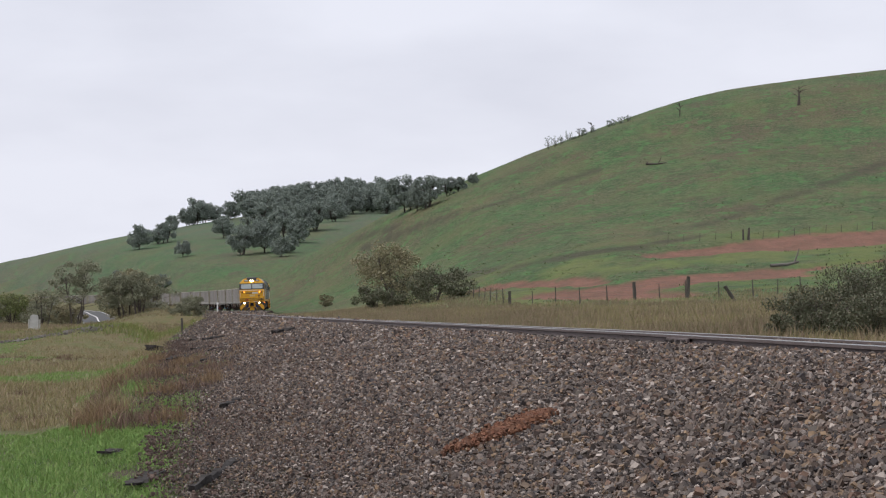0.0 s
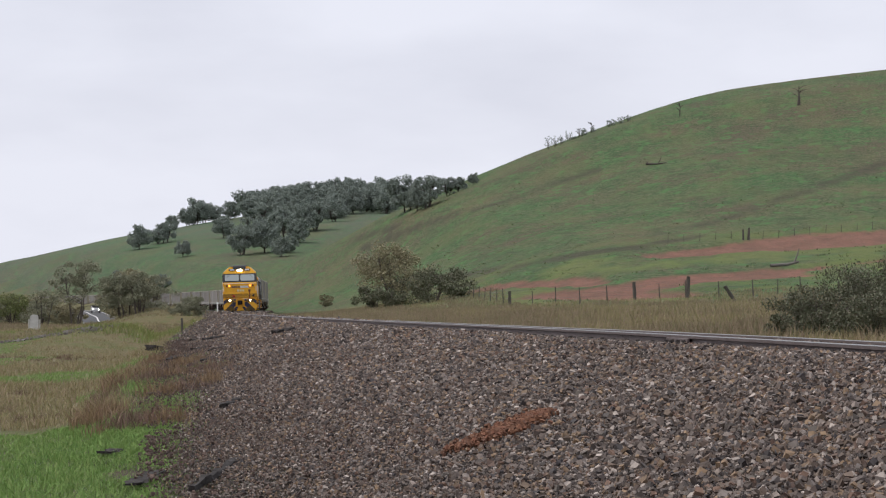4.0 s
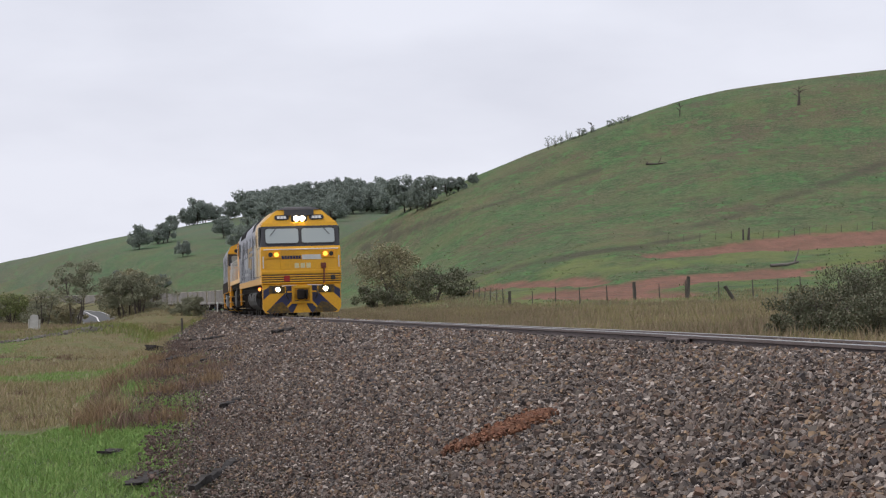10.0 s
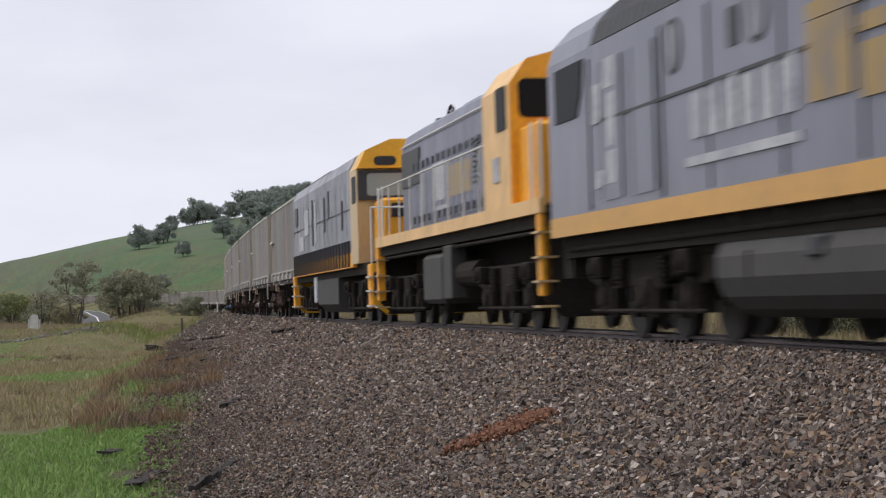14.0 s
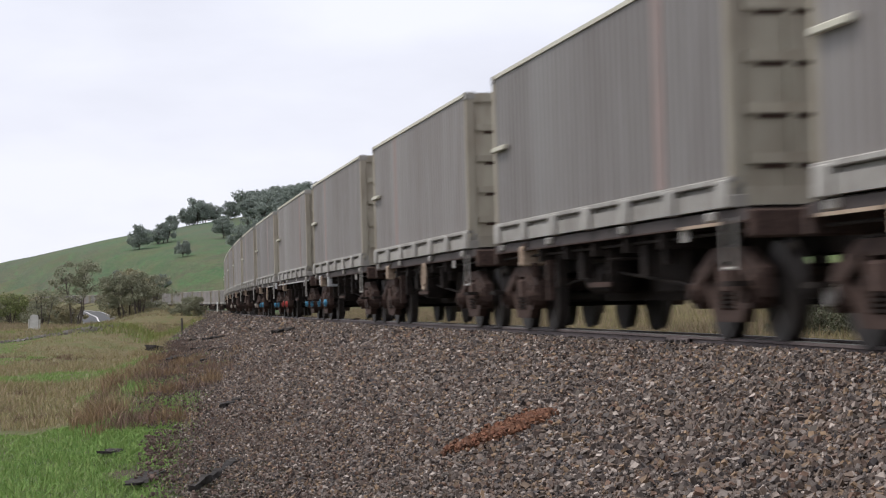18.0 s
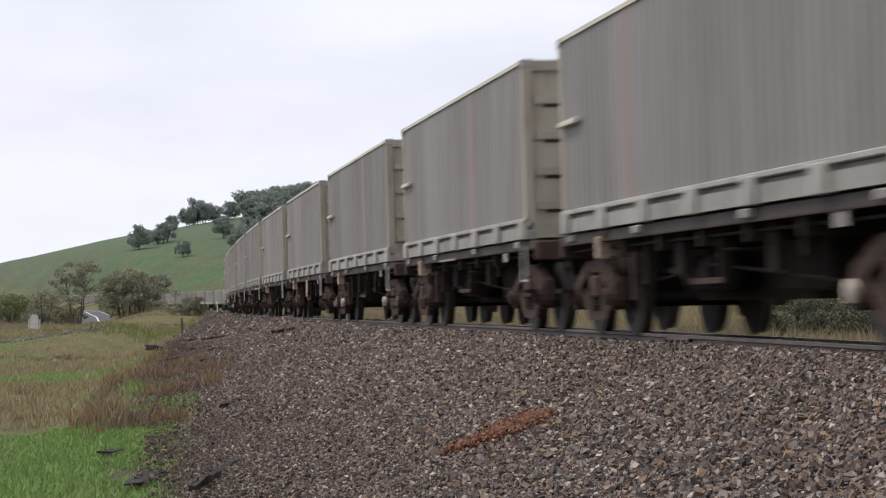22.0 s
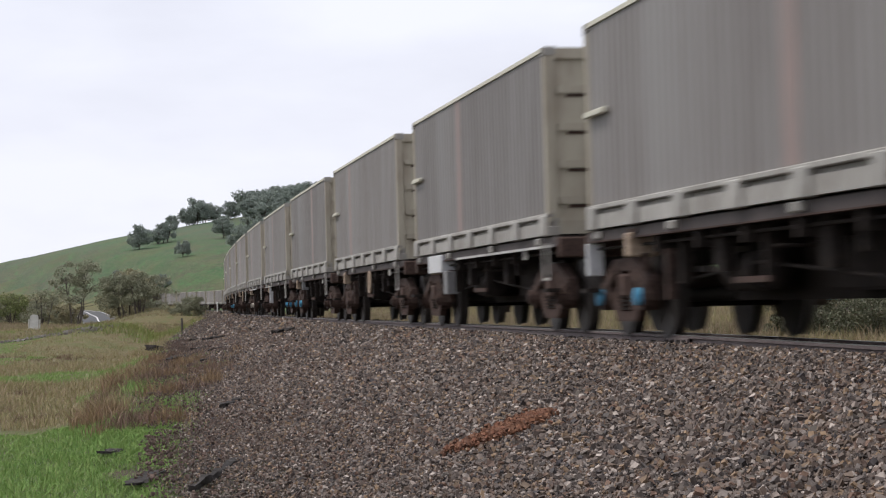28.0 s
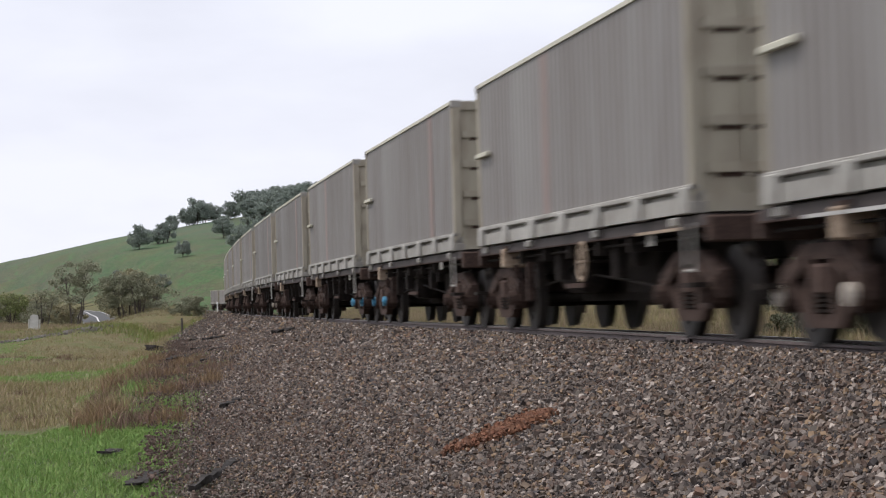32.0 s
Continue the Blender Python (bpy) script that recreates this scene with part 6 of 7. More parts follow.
    loco_bogie(t, -5.3, 1.7, 0.5)
    return t


def cab_hood_locomotive():
    """Wide-bodied unit with a low nose and cab leading."""
    t = tagged(new("locomotive"), "grey-blue locomotive with a yellow cab and an orange sill band", "locomotive", "locomotives of the train")
    F, R = 10.3, -10.4
    part("underframe", boxes((R, F - 0.2, -1.35, 1.35, 1.1, 1.35)), GRIME, t)
    bm = bmesh.new()
    prism(bm, [(-1.44, 1.9), (-1.44, 3.55), (-1.30, 3.82), (-0.9, 4.0), (0.9, 4.0), (1.30, 3.82), (1.44, 3.55), (1.44, 1.9)], "x", R + 0.7, F - 3.6)
    part("body", bm, BODY2, t, "weathered pale grey-blue body")
    # cab
    bm = bmesh.new()
    prism(bm, [(-1.46, 1.35), (-1.46, 3.45), (-1.27, 3.82), (-0.7, 4.06), (0.7, 4.06), (1.27, 3.82), (1.46, 3.45), (1.46, 1.35)], "x", F - 3.6, F - 2.1)
    cab = part("cab", bm, FADED, t, "pale yellow cab side")
    bm = bmesh.new()
    prism(bm, [(-1.47, 3.44), (-1.28, 3.84), (-0.72, 4.08), (0.72, 4.08), (1.28, 3.84), (1.47, 3.44)], "x", F - 2.8, F - 1.85)
    part("cab_visor", bm, YELLOW, cab, "bright yellow cab roof visor")
    part("windscreen_band", boxes((F - 2.12, F - 2.0, -1.44, 1.44, 2.75, 3.4)), SURROUND, cab)
    for s in (-1, 1):
        bm = bmesh.new()
        prism(bm, rounded(s * 0.7, 3.08, 1.1, 0.5, 0.08), "x", F - 2.02, F - 1.97)
        part("windscreen", bm, GLASS, cab, "pale reflecting windscreen pane")
        bm = bmesh.new()
        prism(bm, rounded(F - 2.75, 3.0, 0.8, 0.6, 0.06), "y", s * 1.44, s * 1.47)
        part("cab_side_window", bm, DARK_GLASS, cab)
        bm = disc(bmesh.new(), (F - 1.84, s * 0.14, 3.7), 0.1, 0.05, "x", 16)
        part("headlight", bm, BLACK, cab, "unlit headlight")
        bm = bmesh.new()
        prism(bm, rounded(s * 0.85, 3.6, 0.5, 0.2, 0.1), "x", F - 1.86, F - 1.83)
        part("number_board", bm, BLACK, cab)
        # sill band: navy ribs over orange
        y = s * 1.45
        part("sill_band", boxes((R + 0.7, F - 3.6, s * 1.3, y, 1.62, 1.9)), NAVY, t, "navy band over the sill")
        part("sill_band", boxes((R + 0.7, F - 3.4, s * 1.3, y, 1.28, 1.62)), ORANGE, t, "orange band along the sill")
        rib = part("sill_rib", boxes((0, 0.09, 0, s * 0.05, 1.3, 1.9)), TANK, t)
        rib.matrix_basis = pose(R + 1.2, y, 0)
        for x in np.arange(R + 1.9, F - 3.8, 0.7):
            share(rib, t, float(x), y, 0)
        y = s * 1.445
        for x, z0, z1, w in ((-8.6, 2.75, 3.3, 0.8), (-3.2, 2.05, 3.3, 0.35), (0.2, 2.3, 3.2, 0.3), (1.4, 2.6, 3.3, 0.25), (4.6, 2.2, 2.9, 0.3)):
            part("side_grille", boxes((x, x + w, y - 0.01, y + s * 0.02, z0, z1)), BLACK, t)
        bm = boxes(*[(float(x), float(x) + 0.03, y - 0.01, y + s * 0.012, 1.95, 3.3) for x in np.arange(-9.2, 6, 1.15)], (-9.6, 6.6, y - 0.01, y + s * 0.012, 2.6, 2.63))
        part("panel_seam", bm, BLACK, t)
        for b in ((-5.6, -4.4, y, y + s * 0.014, 2.4, 3.1), (-2.6, -2.0, y, y + s * 0.014, 2.1, 3.2), (-7.6, -6.0, y, y + s * 0.014, 2.0, 2.4)):
            part("worn_lettering", boxes(b), WORN_WHITE, t, "worn pale paint patch")
        for e, d in ((F, 1), (R, -1)):
            part("step_post", boxes((e - d * 0.6, e - d * 0.1, s * 1.25, s * 1.44, 0.35, 1.3), bevel=0.02), ORANGE, t)
            for z in (0.38, 0.7, 1.0):
                part("step", boxes((e - d * 0.62, e - d * 0.02, s * 1.2, s * 1.48, z, z + 0.035)), WHITE, t)
            part("stanchion", rods(0.02, [(e - d * 0.3, s * 1.38, 1.3), (e - d * 0.3, s * 1.38, 2.5)]), WHITE, t)
    bm = boxes((F - 2.1, F - 0.5, -1.1, 1.1, 1.35, 2.72), bevel=0.06)
    nose = part("short_nose", bm, ORANGE, t, "orange-yellow low nose")
    part("nose_grille", boxes((F - 0.5, F - 0.47, -0.9, -0.2, 2.3, 2.6), (F - 0.5, F - 0.47, 0.2, 0.9, 2.3, 2.6)), BLACK, nose)
    part("handrail", rods(0.02, [(F - 0.3, -1.38, 2.5), (F - 0.3, -0.4, 2.5)], [(F - 0.3, 0.4, 2.5), (F - 0.3, 1.38, 2.5)]), WHITE, t)
    part("rear_end", boxes((R + 0.45, R + 0.72, -1.2, 1.2, 1.35, 3.5), bevel=0.05), FADED, t)
    part("radiator_hump", loft([(3.96, 1.05, -3.0), (4.1, 0.9, -3.3), (4.16, 0.6, -3.5)], R + 1.0), ROOF, t)
    part("roof_hatch", loft([(3.96, 0.95, 5.5), (4.08, 0.8, 5.2), (4.12, 0.55, 5.1)], -2.4), ROOF, t)
    for e, d in ((F, 1), (R, -1)):
        bm = bmesh.new()
        prism(bm, [(-1.4, 1.3), (-1.4, 0.45), (-1.1, 0.2), (1.1, 0.2), (1.4, 0.45), (1.4, 1.3)], "x", e - d * 0.2, e - d * 0.02)
        pilot = part("pilot", bm, YELLOW, t)
        for s in (-1, 1):
            for quad in (((0.5, 0.22), (1.1, 0.22), (0.7, 0.95), (0.35, 0.95)), ((1.38, 0.6), (1.38, 1.1), (1.05, 1.2), (0.95, 1.1))):
                bm = bmesh.new()
                prism(bm, [(s * p, z) for p, z in quad], "x", e - d * 0.03, e + d * 0.0)
                part("chevron", bm, NAVY, pilot)
        part("coupler", boxes((e - d * 0.1, e + d * 0.55, -0.16, 0.16, 0.7, 1.02), bevel=0.04), GRIME, t)
    bm = bmesh.new()
    prism(bm, [(-1.36, 1.1), (-1.36, 0.45), (-1.1, 0.24), (1.1, 0.24), (1.36, 0.45), (1.36, 1.1)], "x", -2.8, 2.6)
    part("fuel_tank", bm, TANK, t, "dusty grey fuel tank")
    part("battery_box", boxes((-3.7, -2.9, -1.4, -1.1, 0.5, 1.2), (-3.7, -2.9, 1.1, 1.4, 0.5, 1.2), bevel=0.02), WORN_WHITE, t)
    loco_bogie(t, 6.4)
    loco_bogie(t, -6.5)
    return t


# ---- wagons and their containers ----
WAGON_R = 0.49
CAP_COLOURS = {"rust": RUST, "white": mat("pale_cap", (0.56, 0.50, 0.43), 0.6), "blue": mat("cyan_cap", (0.09, 0.33, 0.52), 0.5), "red": mat("red_cap", (0.55, 0.07, 0.06), 0.5), "grey": mat("grey_cap", (0.42, 0.39, 0.36), 0.6)}
CAP_MESH = {}
for _name, _m in CAP_COLOURS.items():
    _bm = disc(bmesh.new(), (0, 0, 0), 0.102, 0.08, "y", 14)
    disc(_bm, (0, -0.04, 0), 0.06, 0.03, "y", 10)
    _me = bpy.data.meshes.new("axle_cap")
    _bm.to_mesh(_me)
    _bm.free()
    _me.materials.append(_m)
    CAP_MESH[_name] = _me


def wagon_bogie(parent, xc):
    """Three-piece freight bogie with open cast side frames."""
    bogie = part("bogie", boxes((-0.20, 0.20, -1.10, 1.10, 0.48, 0.76), bevel=0.03), RUST, parent, "rusty cast freight bogie")
    bogie.matrix_basis = pose(xc, 0, 0)
    r, base = WAGON_R, 0.925
    for s in (-1, 1):
        y0, y1 = s * 0.92, s * 1.05
        bm = bmesh.new()
        prism(bm, [(-1.14, 0.60), (-1.12, 0.72), (-0.92, 0.78), (-0.48, 0.94), (0.48, 0.94), (0.92, 0.78), (1.12, 0.72), (1.14, 0.60), (0.70, 0.64), (0.38, 0.80), (-0.38, 0.80), (-0.70, 0.64)], "y", y0, y1)
        prism(bm, [(-0.76, 0.50), (-0.44, 0.20), (0.44, 0.20), (0.76, 0.50), (0.66, 0.62), (0.34, 0.32), (-0.34, 0.32), (-0.66, 0.62)], "y", y0, y1)
        for k in (-1, 1):
            prism(bm, [(k * 0.24, 0.31), (k * 0.24, 0.81), (k * 0.37, 0.81), (k * 0.37, 0.35)], "y", y0, y1)
            prism(bm, [(k * 1.14, 0.44), (k * 1.14, 0.62), (k * 1.04, 0.62), (k * 1.04, 0.44)], "y", y0, y1)
            bmesh.ops.create_cube(bm, size=1, matrix=Matrix.Translation((k * 0.56, s * 1.06, 0.72)) @ Matrix.Rotation(k * 0.42, 4, "Y") @ Matrix.Diagonal((0.40, 0.05, 0.07, 1)))
        part("side_frame", bm, RUST, bogie)
        bm = bmesh.new()
        for k in (-0.12, 0.12):
            for i in range(4):
                disc(bm, (k, s * 1.0, 0.35 + i * 0.045), 0.095, 0.028, "z", 9)
        part("spring_nest", bm, GRIME, bogie)
        for k in (-base, base):
            bm = disc(bmesh.new(), (k, s * 1.01, r), 0.16, 0.2, "y", 14)
            bmesh.ops.create_cube(bm, size=1, matrix=Matrix.Translation((k, s * 1.0, r + 0.13)) @ Matrix.Diagonal((0.30, 0.16, 0.10, 1)))
            part("axle_box", bm, RUST, bogie)
            cap = new("axle_cap", CAP_MESH["rust"])
            cap.parent = bogie
            cap.matrix_basis = pose(k, s * 1.13, r, 0, 0, 0 if s < 0 else 180)
    for k in (-base, base):
        wheelset(bogie, k, r)
    for k in (-0.35, 0.35):
        part("brake_beam", boxes((k - 0.05, k + 0.05, -0.8, 0.8, 0.35, 0.45)), GRIME, bogie)
    return bogie


TAN_BOX = mat("tan_dusty_paint", (0.44, 0.34, 0.25), 0.7, 0, 0.4, 4, 0.05, (0.25, 0.18, 0.13), 14, rand=0.15)
SILL_DARK = mat("sill_brown", (0.065, 0.050, 0.047), 0.7, 0, 0.35, 1.5, 0.1, (0.035, 0.028, 0.026), 12)


def container_wagon():
    """Skeletal flat wagon on two bogies; its deck carries one container."""
    t = tagged(new("container_wagon"), "grimy flat wagon with pale grey stake-pocket sills carrying a container", "wagon", "wagons of the train")
    L = 6.55
    # Deepened between the bogies to fill the space that looks black there.
    bm = bmesh.new()
    prism(bm, [(-L, 1.2), (-L, 0.85), (-3.6, 0.85), (-3.1, 0.42), (3.1, 0.42), (3.6, 0.85), (L, 0.85), (L, 1.2)], "y", -0.3, 0.3)
    part("centre_sill", bm, GRIME, t)
    part("deck", boxes((-L + 0.3, L - 0.3, -1.18, 1.18, 1.19, 1.298)), GRIME, t)
    for x in (-3.2, -1.6, 0, 1.6, 3.2):
        part("cross_member", boxes((x - 0.06, x + 0.06, -1.2, 1.2, 0.98, 1.16)), GRIME, t)
    for s in (-1, 1):
        bm = bmesh.new()
        prism(bm, [(-L + 0.15, 1.285), (-L + 0.15, 1.17), (L - 0.15, 1.17), (L - 0.15, 1.285)], "y", s * 1.11, s * 1.2)
        sill = part("side_sill", bm, SILL_DARK, t, "dark purplish-brown side sill")
        part("sill_lip", boxes((-L + 0.15, L - 0.15, s * 1.12, s * 1.225, 1.155, 1.172)), RUST, sill)
        pocket = part("stake_pocket", boxes((-0.13, 0.13, -0.03, 0.03, -0.045, 0.05), bevel=0.015), SILL, t)
        xs = (-5.75, -2.4, 1.7, 5.3)
        pocket.matrix_basis = pose(xs[0], s * 1.225, 1.235)
        for x in xs[1:]:
            share(pocket, t, x, s * 1.225, 1.235)
        part("grab_rail", rods(0.015, [(5.9, s * 1.3, 0.7), (5.9, s * 1.3, 1.2)], [(6.3, s * 1.3, 0.7), (6.3, s * 1.3, 1.2)], [(5.9, s * 1.3, 0.72), (6.3, s * 1.3, 0.72)]), SILL, t)
        for k in (-6.12, 6.12):
            part("step", boxes((k - 0.17, k + 0.17, s * 1.15, s * 1.33, 0.55, 0.6)), GRIME, t)
        box = part("brake_valve_box", boxes((-4.34, -4.12, s * 0.92, s * 1.26, 0.94, 1.22), bevel=0.02), TAN_BOX, t, "dusty tan equipment box under the sill")
        bm = boxes((-4.1, -4.04, s * 1.05, s * 1.12, 0.78, 0.98), (-4.3, -4.0, s * 1.18, s * 1.22, 1.2, 1.26))
        part("bracket", bm, RUST, box)
        # handbrake wheel hung below the sill
        bm = bmesh.new()
        ring = [(1.0 + 0.24 * math.cos(k * math.pi / 7), s * 1.25, 0.92 + 0.24 * math.sin(k * math.pi / 7)) for k in range(15)]
        for p, q in zip(ring, ring[1:]):
            rod(bm, p, q, 0.022, 6)
        for k in (0, 2, 5):
            rod(bm, ring[k], ring[k + 7], 0.014, 5)
        part("handbrake_wheel", bm, TAN_BOX, t, "dusty tan handbrake wheel")
        # cluttered brake gear between the bogies
        bm = rods(0.018, [(-3.6, s * 0.9, 0.62), (-0.4, s * 0.9, 0.80), (3.4, s * 0.9, 0.58)], [(-6.2, s * 1.1, 1.08), (6.2, s * 1.1, 1.08)], [(1.0, s * 1.22, 0.92), (1.0, s * 0.8, 0.92)])
        for x, z0, z1, w in ((-2.6, 0.62, 1.15, 0.12), (-1.2, 0.72, 1.15, 0.3), (0.3, 0.55, 1.15, 0.1), (2.0, 0.70, 1.15, 0.26), (2.9, 0.82, 1.15, 0.14)):
            bmesh.ops.create_cube(bm, size=1, matrix=Matrix.Translation((x, s * 1.02, (z0 + z1) / 2)) @ Matrix.Diagonal((w, 0.12, z1 - z0, 1)))
        part("brake_gear", bm, GRIME, t, "grimy brake rods and levers")
        # Near-black filler boxes, added so the space below the deck stays dark.
        part("equipment_box", boxes((-2.4, -0.9, s * 0.32, s * 0.66, 0.52, 1.1), bevel=0.03), GRIME, t)
        part("equipment_box", boxes((0.8, 2.3, s * 0.32, s * 0.62, 0.50, 1.1), bevel=0.03), GRIME, t)
        part("panel", boxes((4.1, 4.38, s * 1.205, s * 1.215, 1.02, 1.15)), SILL, t, "small pale label panel")
    for d in (-1, 1):
        part("end_sill", boxes((d * L - d * 0.2, d * L, -1.2, 1.2, 1.0, 1.27), bevel=0.02), RUST, t)
        part("coupler", boxes((d * L, d * (L + 0.78), -0.14, 0.14, 0.72, 1.0), bevel=0.03), GRIME, t)
        part("air_hose", rods(0.025, [(d * L, 0.4, 0.95), (d * (L + 0.3), 0.42, 0.6), (d * (L + 0.7), 0.3, 0.55)]), BLACK, t)
    part("brake_cylinder", rod(bmesh.new(), (-1.6, -0.75, 0.72), (-0.6, -0.75, 0.72), 0.2, 14), GRIME, t)
    part("air_reservoir", rod(bmesh.new(), (0.4, 0.7, 0.72), (1.9, 0.7, 0.72), 0.22, 14), GRIME, t)
    part("brake_lever", boxes((-0.6, 0.5, -1.12, -1.09, 0.6, 0.66)), RUST, t)
    part("brake_lever", boxes((-3.0, -2.9, -1.15, -1.05, 0.45, 1.0)), RUST, t)
    wagon_bogie(t, 5.17)
    wagon_bogie(t, -5.17)
    return t


def corrugated(x0, x1, y, s, z0, z1, pitch=0.27, depth=0.013):
    """Side wall with trapezoid corrugations standing upright."""
    bm = bmesh.new()
    pts = []
    x = x0
    while x < x1 - 0.01:
        for dx, dy in ((0, 0), (0.36, 0), (0.5, 1), (0.86, 1)):
            pts.append((min(x + dx * pitch, x1), y - s * dy * depth))
        x += pitch
    pts.append((x1, y))
    lo = [bm.verts.new((px, py, z0)) for px, py in pts]
    hi = [bm.verts.new((px, py, z1)) for px, py in pts]
    for i in range(len(pts) - 1):
        q = (lo[i], lo[i + 1], hi[i + 1], hi[i])
        bm.faces.new(q if s < 0 else q[::-1])
    return bm


def freight_container():
    """40 ft steel container with upright corrugation and a strong bottom rail."""
    t = tagged(new("freight_container"), "weathered grey corrugated steel container locked on a flat wagon", "container", "containers of the train")
    H = 6.095
    z0, z1 = 1.30, 3.82
    for s in (-1, 1):
        part("side_wall", corrugated(-H + 0.14, H - 0.14, s * 1.235, s, z0 + 0.29, z1 - 0.05), CONTAINER, t)
        bm = bmesh.new()
        prism(bm, [(s * 1.12, z0 + 0.015), (s * 1.245, z0 + 0.015), (s * 1.245, z0 + 0.185), (s * 1.19, z0 + 0.195), (s * 1.19, z0 + 0.235), (s * 1.12, z0 + 0.235)], "x", -H, H)
        rail = part("bottom_rail", bm, SILL, t, "pale grey bottom rail")
        bm = boxes((-H, H, s * 1.16, s * 1.275, z0 + 0.24, z0 + 0.3), bevel=0.01)
        part("rail_flange", bm, SILL, rail)
        tab = part("rail_bracket", boxes((-0.2, 0.2, -s * 0.06, s * 0.045, 0.0, 0.275), bevel=0.012), SILL, t)
        xs = (-5.85, -3.9, -1.95, 0.0, 1.95, 3.9, 5.85)
        tab.matrix_basis = pose(xs[0], s * 1.25, z0)
        for x in xs[1:]:
            share(tab, t, x, s * 1.25, z0)
        part("top_rail", boxes((-H, H, s * 1.16, s * 1.255, z1 - 0.055, z1)), CONT_TOP, t, "pale top rail")
        for d in (-1, 1):
            part("corner_post", boxes((d * H, d * (H - 0.16), s * 1.12, s * 1.252, z0 + 0.05, z1 - 0.02), bevel=0.012), CONT_END, t)
            for z in (z0, z1 - 0.12):
                part("corner_casting", boxes((d * (H + 0.008), d * (H - 0.17), s * 1.09, s * 1.262, z, z + 0.125), bevel=0.008), CONT_EDGE, t)
        streak = part("streak", boxes((1.1, 1.55, s * 1.2, s * 1.2365, z0 + 0.31, z1 - 0.06)), STREAK, t, "faded red vertical streak")
    part("latch_arm", boxes((-H + 0.15, -H + 1.1, -1.32, -1.25, 2.66, 2.73), bevel=0.01), CONT_TOP, t, "pale latch arm at the end")
    part("roof", boxes((-H + 0.05, H - 0.05, -1.17, 1.17, z1 - 0.06, z1 - 0.02)), CONT_EDGE, t)
    part("floor", boxes((-H + 0.05, H - 0.05, -1.17, 1.17, z0 + 0.06, z0 + 0.16)), GRIME, t)
    for d in (-1, 1):
        part("end_wall", boxes((d * (H - 0.08), d * (H - 0.05), -1.13, 1.13, z0 + 0.1, z1 - 0.06)), CONT_END, t)
        bar = part("end_rib", boxes((-0.02, 0.045, -1.08, 1.08, 0.0, 0.10), (-0.02, 0.012, -0.95, 0.6, -0.05, -0.004)), CONT_END, t, "pressed rib across the end wall, shadow strip painted beneath")
        # The thin strip below each rib is its shadow, painted in dark brown.
        bar.data.materials.append(RUST)
        for k, poly in enumerate(bar.data.polygons):
            poly.material_index = 1 if k >= 6 else 0
        zs = (z0 + 0.42, z0 + 0.90, z0 + 1.40, z0 + 1.90)
        bar.matrix_basis = pose(d * (H - 0.05), 0, zs[0], 0, 0, 0 if d > 0 else 180)
        for z in zs[1:]:
            share(bar, t, d * (H - 0.05), 0, z, 0, 0, 0 if d > 0 else 180)
        part("header", boxes((d * (H - 0.09), d * (H + 0.004), -1.12, 1.12, z1 - 0.16, z1 - 0.01)), CONT_END, t)
        part("end_sill", boxes((d * (H - 0.09), d * (H + 0.004), -1.12, 1.12, z0 + 0.02, z0 + 0.2)), CONT_END, t)
        for y in (-0.62, 0.62):
            part("end_stay", boxes((d * (H - 0.05), d * (H - 0.01), y - 0.04, y + 0.04, z0 + 0.2, z1 - 0.16)), CONT_END, t)
    return t


# ---- the train: each vehicle and how far its centre trails the leading nose ----
V0, ACC = 18.9485, 0.05669
S_REF = float(np.interp(-35.03, -TABLE_D, TABLE_S))


def nose_s(t):
    return S_REF + V0 * (t - 12.5) + 0.5 * ACC * (t - 12.5) ** 2 + 0.4 * math.exp(-((t - 12.9) / 0.9) ** 2)


WAGONS = 49
PITCH = 14.557
FIRST = 61.76 + 6.095
CARS = [(cowl_locomotive(), 11.1), (hood_locomotive(), 31.0), (cab_hood_locomotive(), 50.6)]
cap_rs = random.Random(11)
master_w, master_c = container_wagon(), freight_container()
# cap colours by wagon and end (True: leading bogie)
CAPS = {(1, True): "grey", (1, False): "grey", (4, False): "blue", (5, True): "blue", (5, False): "red", (6, True): "blue", (6, False): "blue", (7, True): "white", (9, True): "white", (9, False): "white", (14, False): "white", (15, True): "blue", (15, False): "blue", (18, False): "blue", (19, True): "blue", (20, False): "white", (22, False): "blue", (23, True): "blue"}
FAR_SHED = ("spring_nest", "brake_beam", "axle_cap", "stake_pocket", "grab_rail", "step", "panel", "air_hose", "brake_lever", "cross_member", "bracket", "corner_casting", "end_stay")
PALE_BOX = mat("pale_box_paint", (0.62, 0.62, 0.62), 0.5, 0, 0.25, 3.0, 0.02, (0.42, 0.42, 0.43), 9)
GREY_BOX = mat("grey_box_paint", (0.24, 0.24, 0.24), 0.6, 0, 0.3, 3.0, 0.02, (0.18, 0.17, 0.17), 9)
LIP_PALE = mat("worn_bright_flange", (0.55, 0.54, 0.52), 0.5, 0, 0.4, 2.0, 0.0, (0.30, 0.28, 0.26), 9)


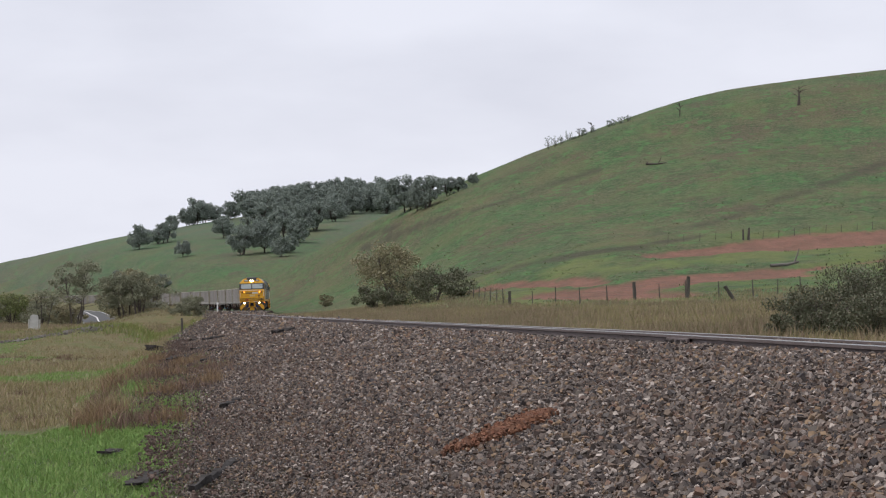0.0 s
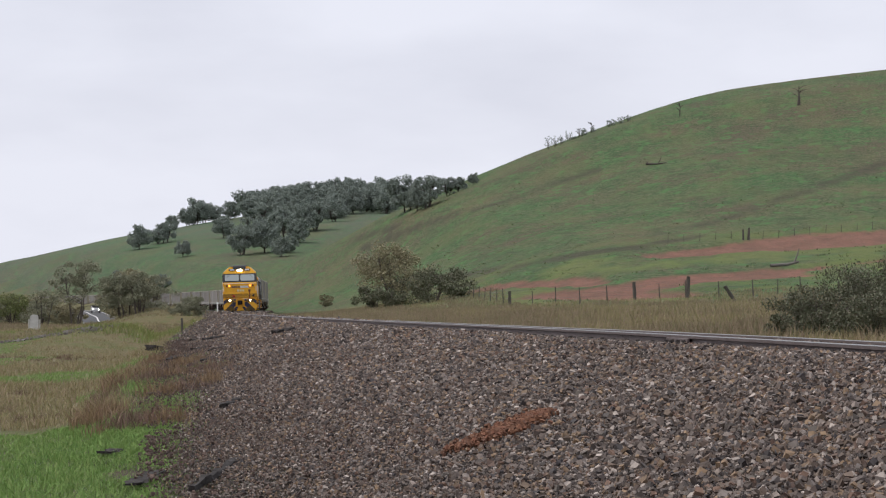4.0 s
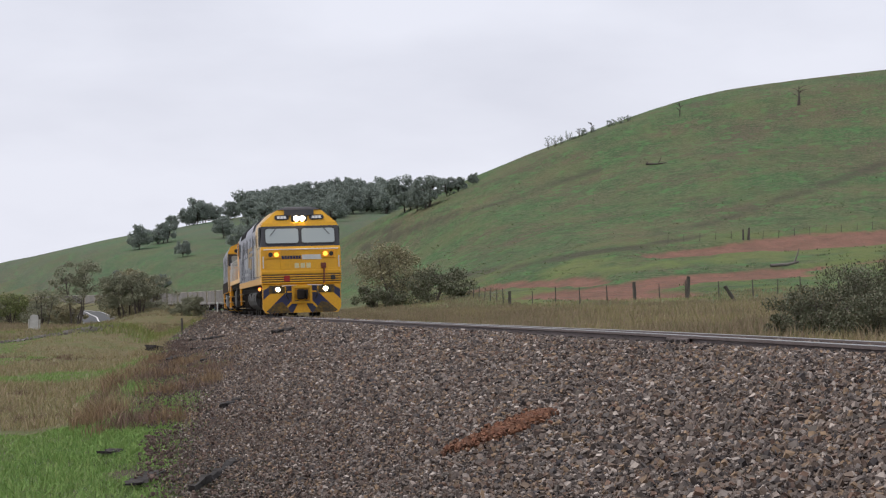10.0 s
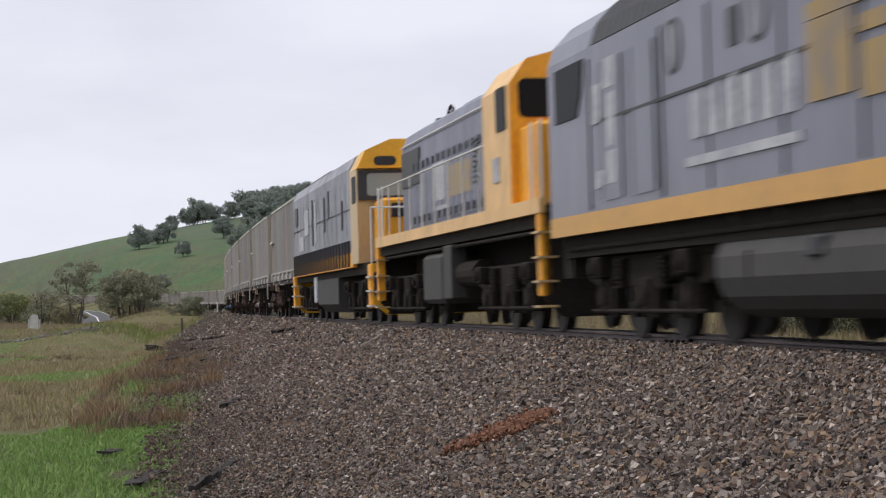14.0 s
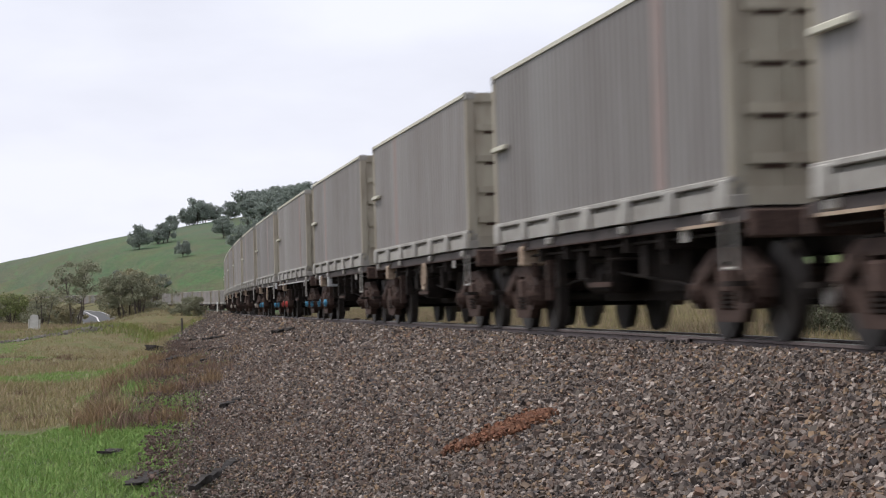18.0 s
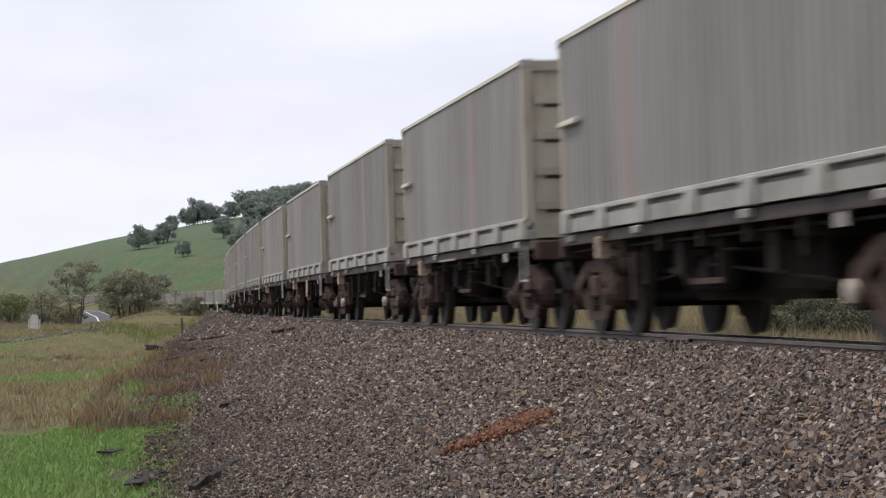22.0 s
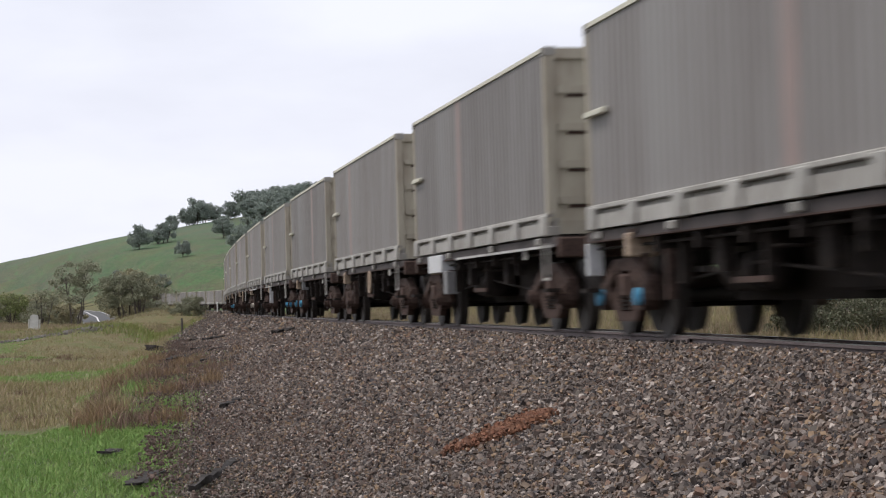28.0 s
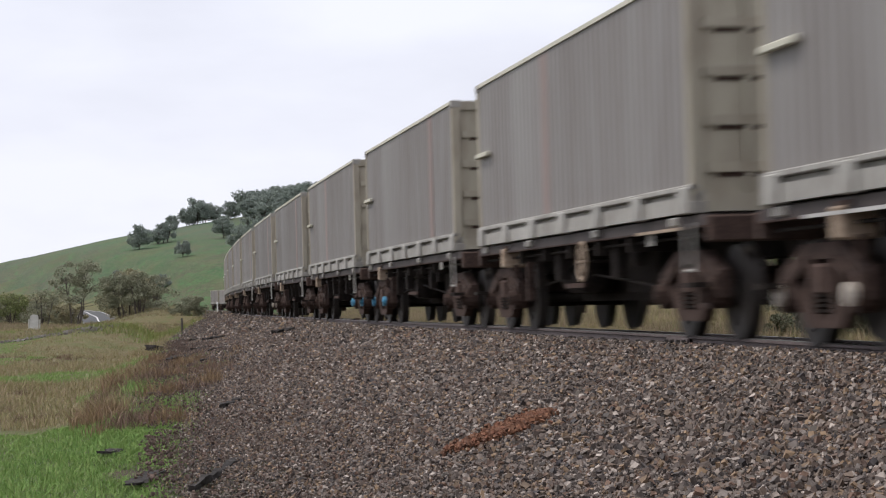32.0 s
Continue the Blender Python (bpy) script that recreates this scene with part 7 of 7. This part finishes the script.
def dress_wagon(i, w):
    """What sets single wagons apart: hung boxes, plates and worn flanges."""
    hung = {16: [("equipment_box", (-4.5, -3.0, -1.27, -0.92, 0.96, 1.27), PALE_BOX, "clean white equipment box under the sill"), ("equipment_box", (-2.95, -2.6, -1.24, -1.04, 0.58, 0.98), GREY_BOX, "grey equipment box hung low")],
            4: [("data_plate", (-4.6, -4.4, -1.26, -0.98, 0.98, 1.24), PALE_BOX, "white data plate"), ("data_plate", (-2.4, -2.2, -1.25, -1.0, 0.92, 1.18), PALE_BOX, "white data plate")],
            6: [("data_plate", (6.35, 6.5, -1.26, -0.95, 1.05, 1.25), PALE_BOX, "white data plate")],
            19: [("data_plate", (-3.6, -3.5, -1.25, -1.1, 0.55, 1.18), PALE_BOX, "tall white plate on a bracket")],
            18: [("data_plate", (-2.3, -2.2, -1.25, -1.05, 0.9, 1.15), GREY_BOX, "grey plate")],
            15: [("data_plate", (-6.3, -6.2, -1.25, -1.05, 0.75, 1.15), PALE_BOX, "white plate by the end step")]}
    for name, b, m, label in hung.get(i, []):
        part(name, boxes(b, bevel=0.012), m, w, label)
    lips = {0: (-1.8, -0.1, TAN_BOX), 1: (-6.0, -4.5, TAN_BOX), 2: (4.2, 5.7, TAN_BOX), 5: (-6.3, 6.3, LIP_PALE), 6: (1.0, 6.3, LIP_PALE), 8: (-1.8, -0.1, TAN_BOX), 12: (2.0, 6.2, LIP_PALE), 16: (-1.5, 6.3, LIP_PALE), 19: (-6.2, -2.0, LIP_PALE), 20: (-5.0, 1.0, LIP_PALE), 21: (3.8, 5.6, TAN_BOX)}
    if i in lips:
        x0, x1, m = lips[i]
        part("worn_flange", boxes((x0, x1, -1.262, -1.228, 1.145, 1.178)), m, w, "flange worn bright along its edge")


PRIME_SETS = {}
for ob, r in WHEEL_SETS:
    PRIME_SETS.setdefault((round(r, 3), round(ob.location.x, 3)), []).append(ob)
for i in reversed(range(WAGONS)):
    w = master_w if i == 0 else copy_thing(master_w, Matrix())
    c = master_c if i == 0 else copy_thing(master_c, Matrix())
    for b in [o for o in w.children_recursive if o.name.startswith("bogie")]:
        colour = CAPS.get((i, b.location.x > 0), "rust" if i < 24 else cap_rs.choice(["rust", "rust", "grey", "rust", "white"]))
        for o in b.children:
            if o.name.startswith("axle_cap"):
                o.data = CAP_MESH[colour]
            if i and o.name.startswith("wheelset"):
                PRIME_SETS[(WAGON_R, round(o.location.x, 3))].append(o)
    if i:
        for o in c.children_recursive:
            if o.name.startswith("streak"):
                o.location.x = cap_rs.choice([-2.4, 0.3, 0.6, 2.1, -4.0])
    dress_wagon(i, w)
    if i not in (3, 6, 10, 17, 21):
        for o in [o for o in w.children if o.name.startswith("handbrake_wheel")]:
            bpy.data.objects.remove(o)
    if i >= 27:
        # wagons that stay far off shed their smallest fittings
        for o in [o for top in (w, c) for o in top.children_recursive if o.name.split(".")[0] in FAR_SHED]:
            bpy.data.objects.remove(o)
    CARS.append((w, FIRST + i * PITCH))
    CARS.append((c, FIRST + i * PITCH))


# ---- the car on the road ----
def road_car():
    t = tagged(new("car"), "small pale grey car with its headlights on, driving on the road", "car")
    bm = bmesh.new()
    prism(bm, [(-2.1, 0.35), (-2.1, 0.85), (-1.9, 0.95), (-1.2, 1.38), (0.35, 1.42), (1.1, 0.98), (2.0, 0.85), (2.15, 0.6), (2.15, 0.35)], "y", -0.85, 0.85)
    part("body", bm, mat("pale_car_paint", (0.5, 0.5, 0.52), 0.3, 0.3), t)
    for s in (-1, 1):
        bm = bmesh.new()
        prism(bm, [(-1.5, 0.98), (-1.1, 1.32), (0.3, 1.34), (0.85, 0.98)], "y", s * 0.84, s * 0.86)
        part("side_window", bm, DARK_GLASS, t)
        part("headlight", disc(bmesh.new(), (2.15, s * 0.6, 0.68), 0.1, 0.06, "x", 14), glow("car_headlamp", (1.0, 0.93, 0.8), 14.0), t, "headlight, lit")
        for x in (-1.3, 1.35):
            wheel = part("wheel", disc(bmesh.new(), (x, s * 0.76, 0.32), 0.32, 0.2, "y", 18), BLACK, t)
    bm = bmesh.new()
    prism(bm, [(0.38, 1.40), (1.06, 1.0), (1.08, 1.03), (0.42, 1.43)], "y", -0.75, 0.75)
    part("windscreen", bm, DARK_GLASS, t)
    return t


CAR = road_car()


def car_pose(k):
    p, q = road_at(k), road_at(k + 0.05)
    v = q - p
    v.normalize()
    p = p + Vector((-v.y, v.x, 0)) * 1.65
    m = pose(*p, 0, 0, math.degrees(math.atan2(v.y, v.x)))
    return Matrix.Translation((0, 0, 0.03)) @ m


# ---- motion ----
def motions():
    times = [float(i) for i in range(33)]
    for ob, back in CARS:
        walk(ob, [(t, on_track(nose_s(t) - back)) for t in times])
    stations = [(0.0, 0.9), (1.0, 1.5), (2.0, 2.0), (3.0, 2.65), (4.0, 3.4), (5.5, 4.4), (6.5, 5.4), (7.5, 6.5), (8.5, 7.4), (9.5, 8.0), (10.5, 8.2), (32.0, 8.2)]
    walk(CAR, [(t, car_pose(k)) for t, k in stations])
    # wheels roll with the train; sets at like places share one turning
    steps = 32 * FPS
    for (r, x), sets in PRIME_SETS.items():
        rows = []
        for k in range(steps + 1):
            t = k / FPS
            turn = (nose_s(t) - nose_s(0.0)) / r
            rows.append((t, pose(x, 0, r, 0, math.degrees(turn) % 360.0, 0)))
        walk(sets[0], rows)
        keyed = sets[0].animation_data
        for ob in sets[1:]:
            ob.rotation_mode = "QUATERNION"
            ob.animation_data_create()
            ob.animation_data.action = keyed.action
            ob.animation_data.action_slot = keyed.action_slot


motions()
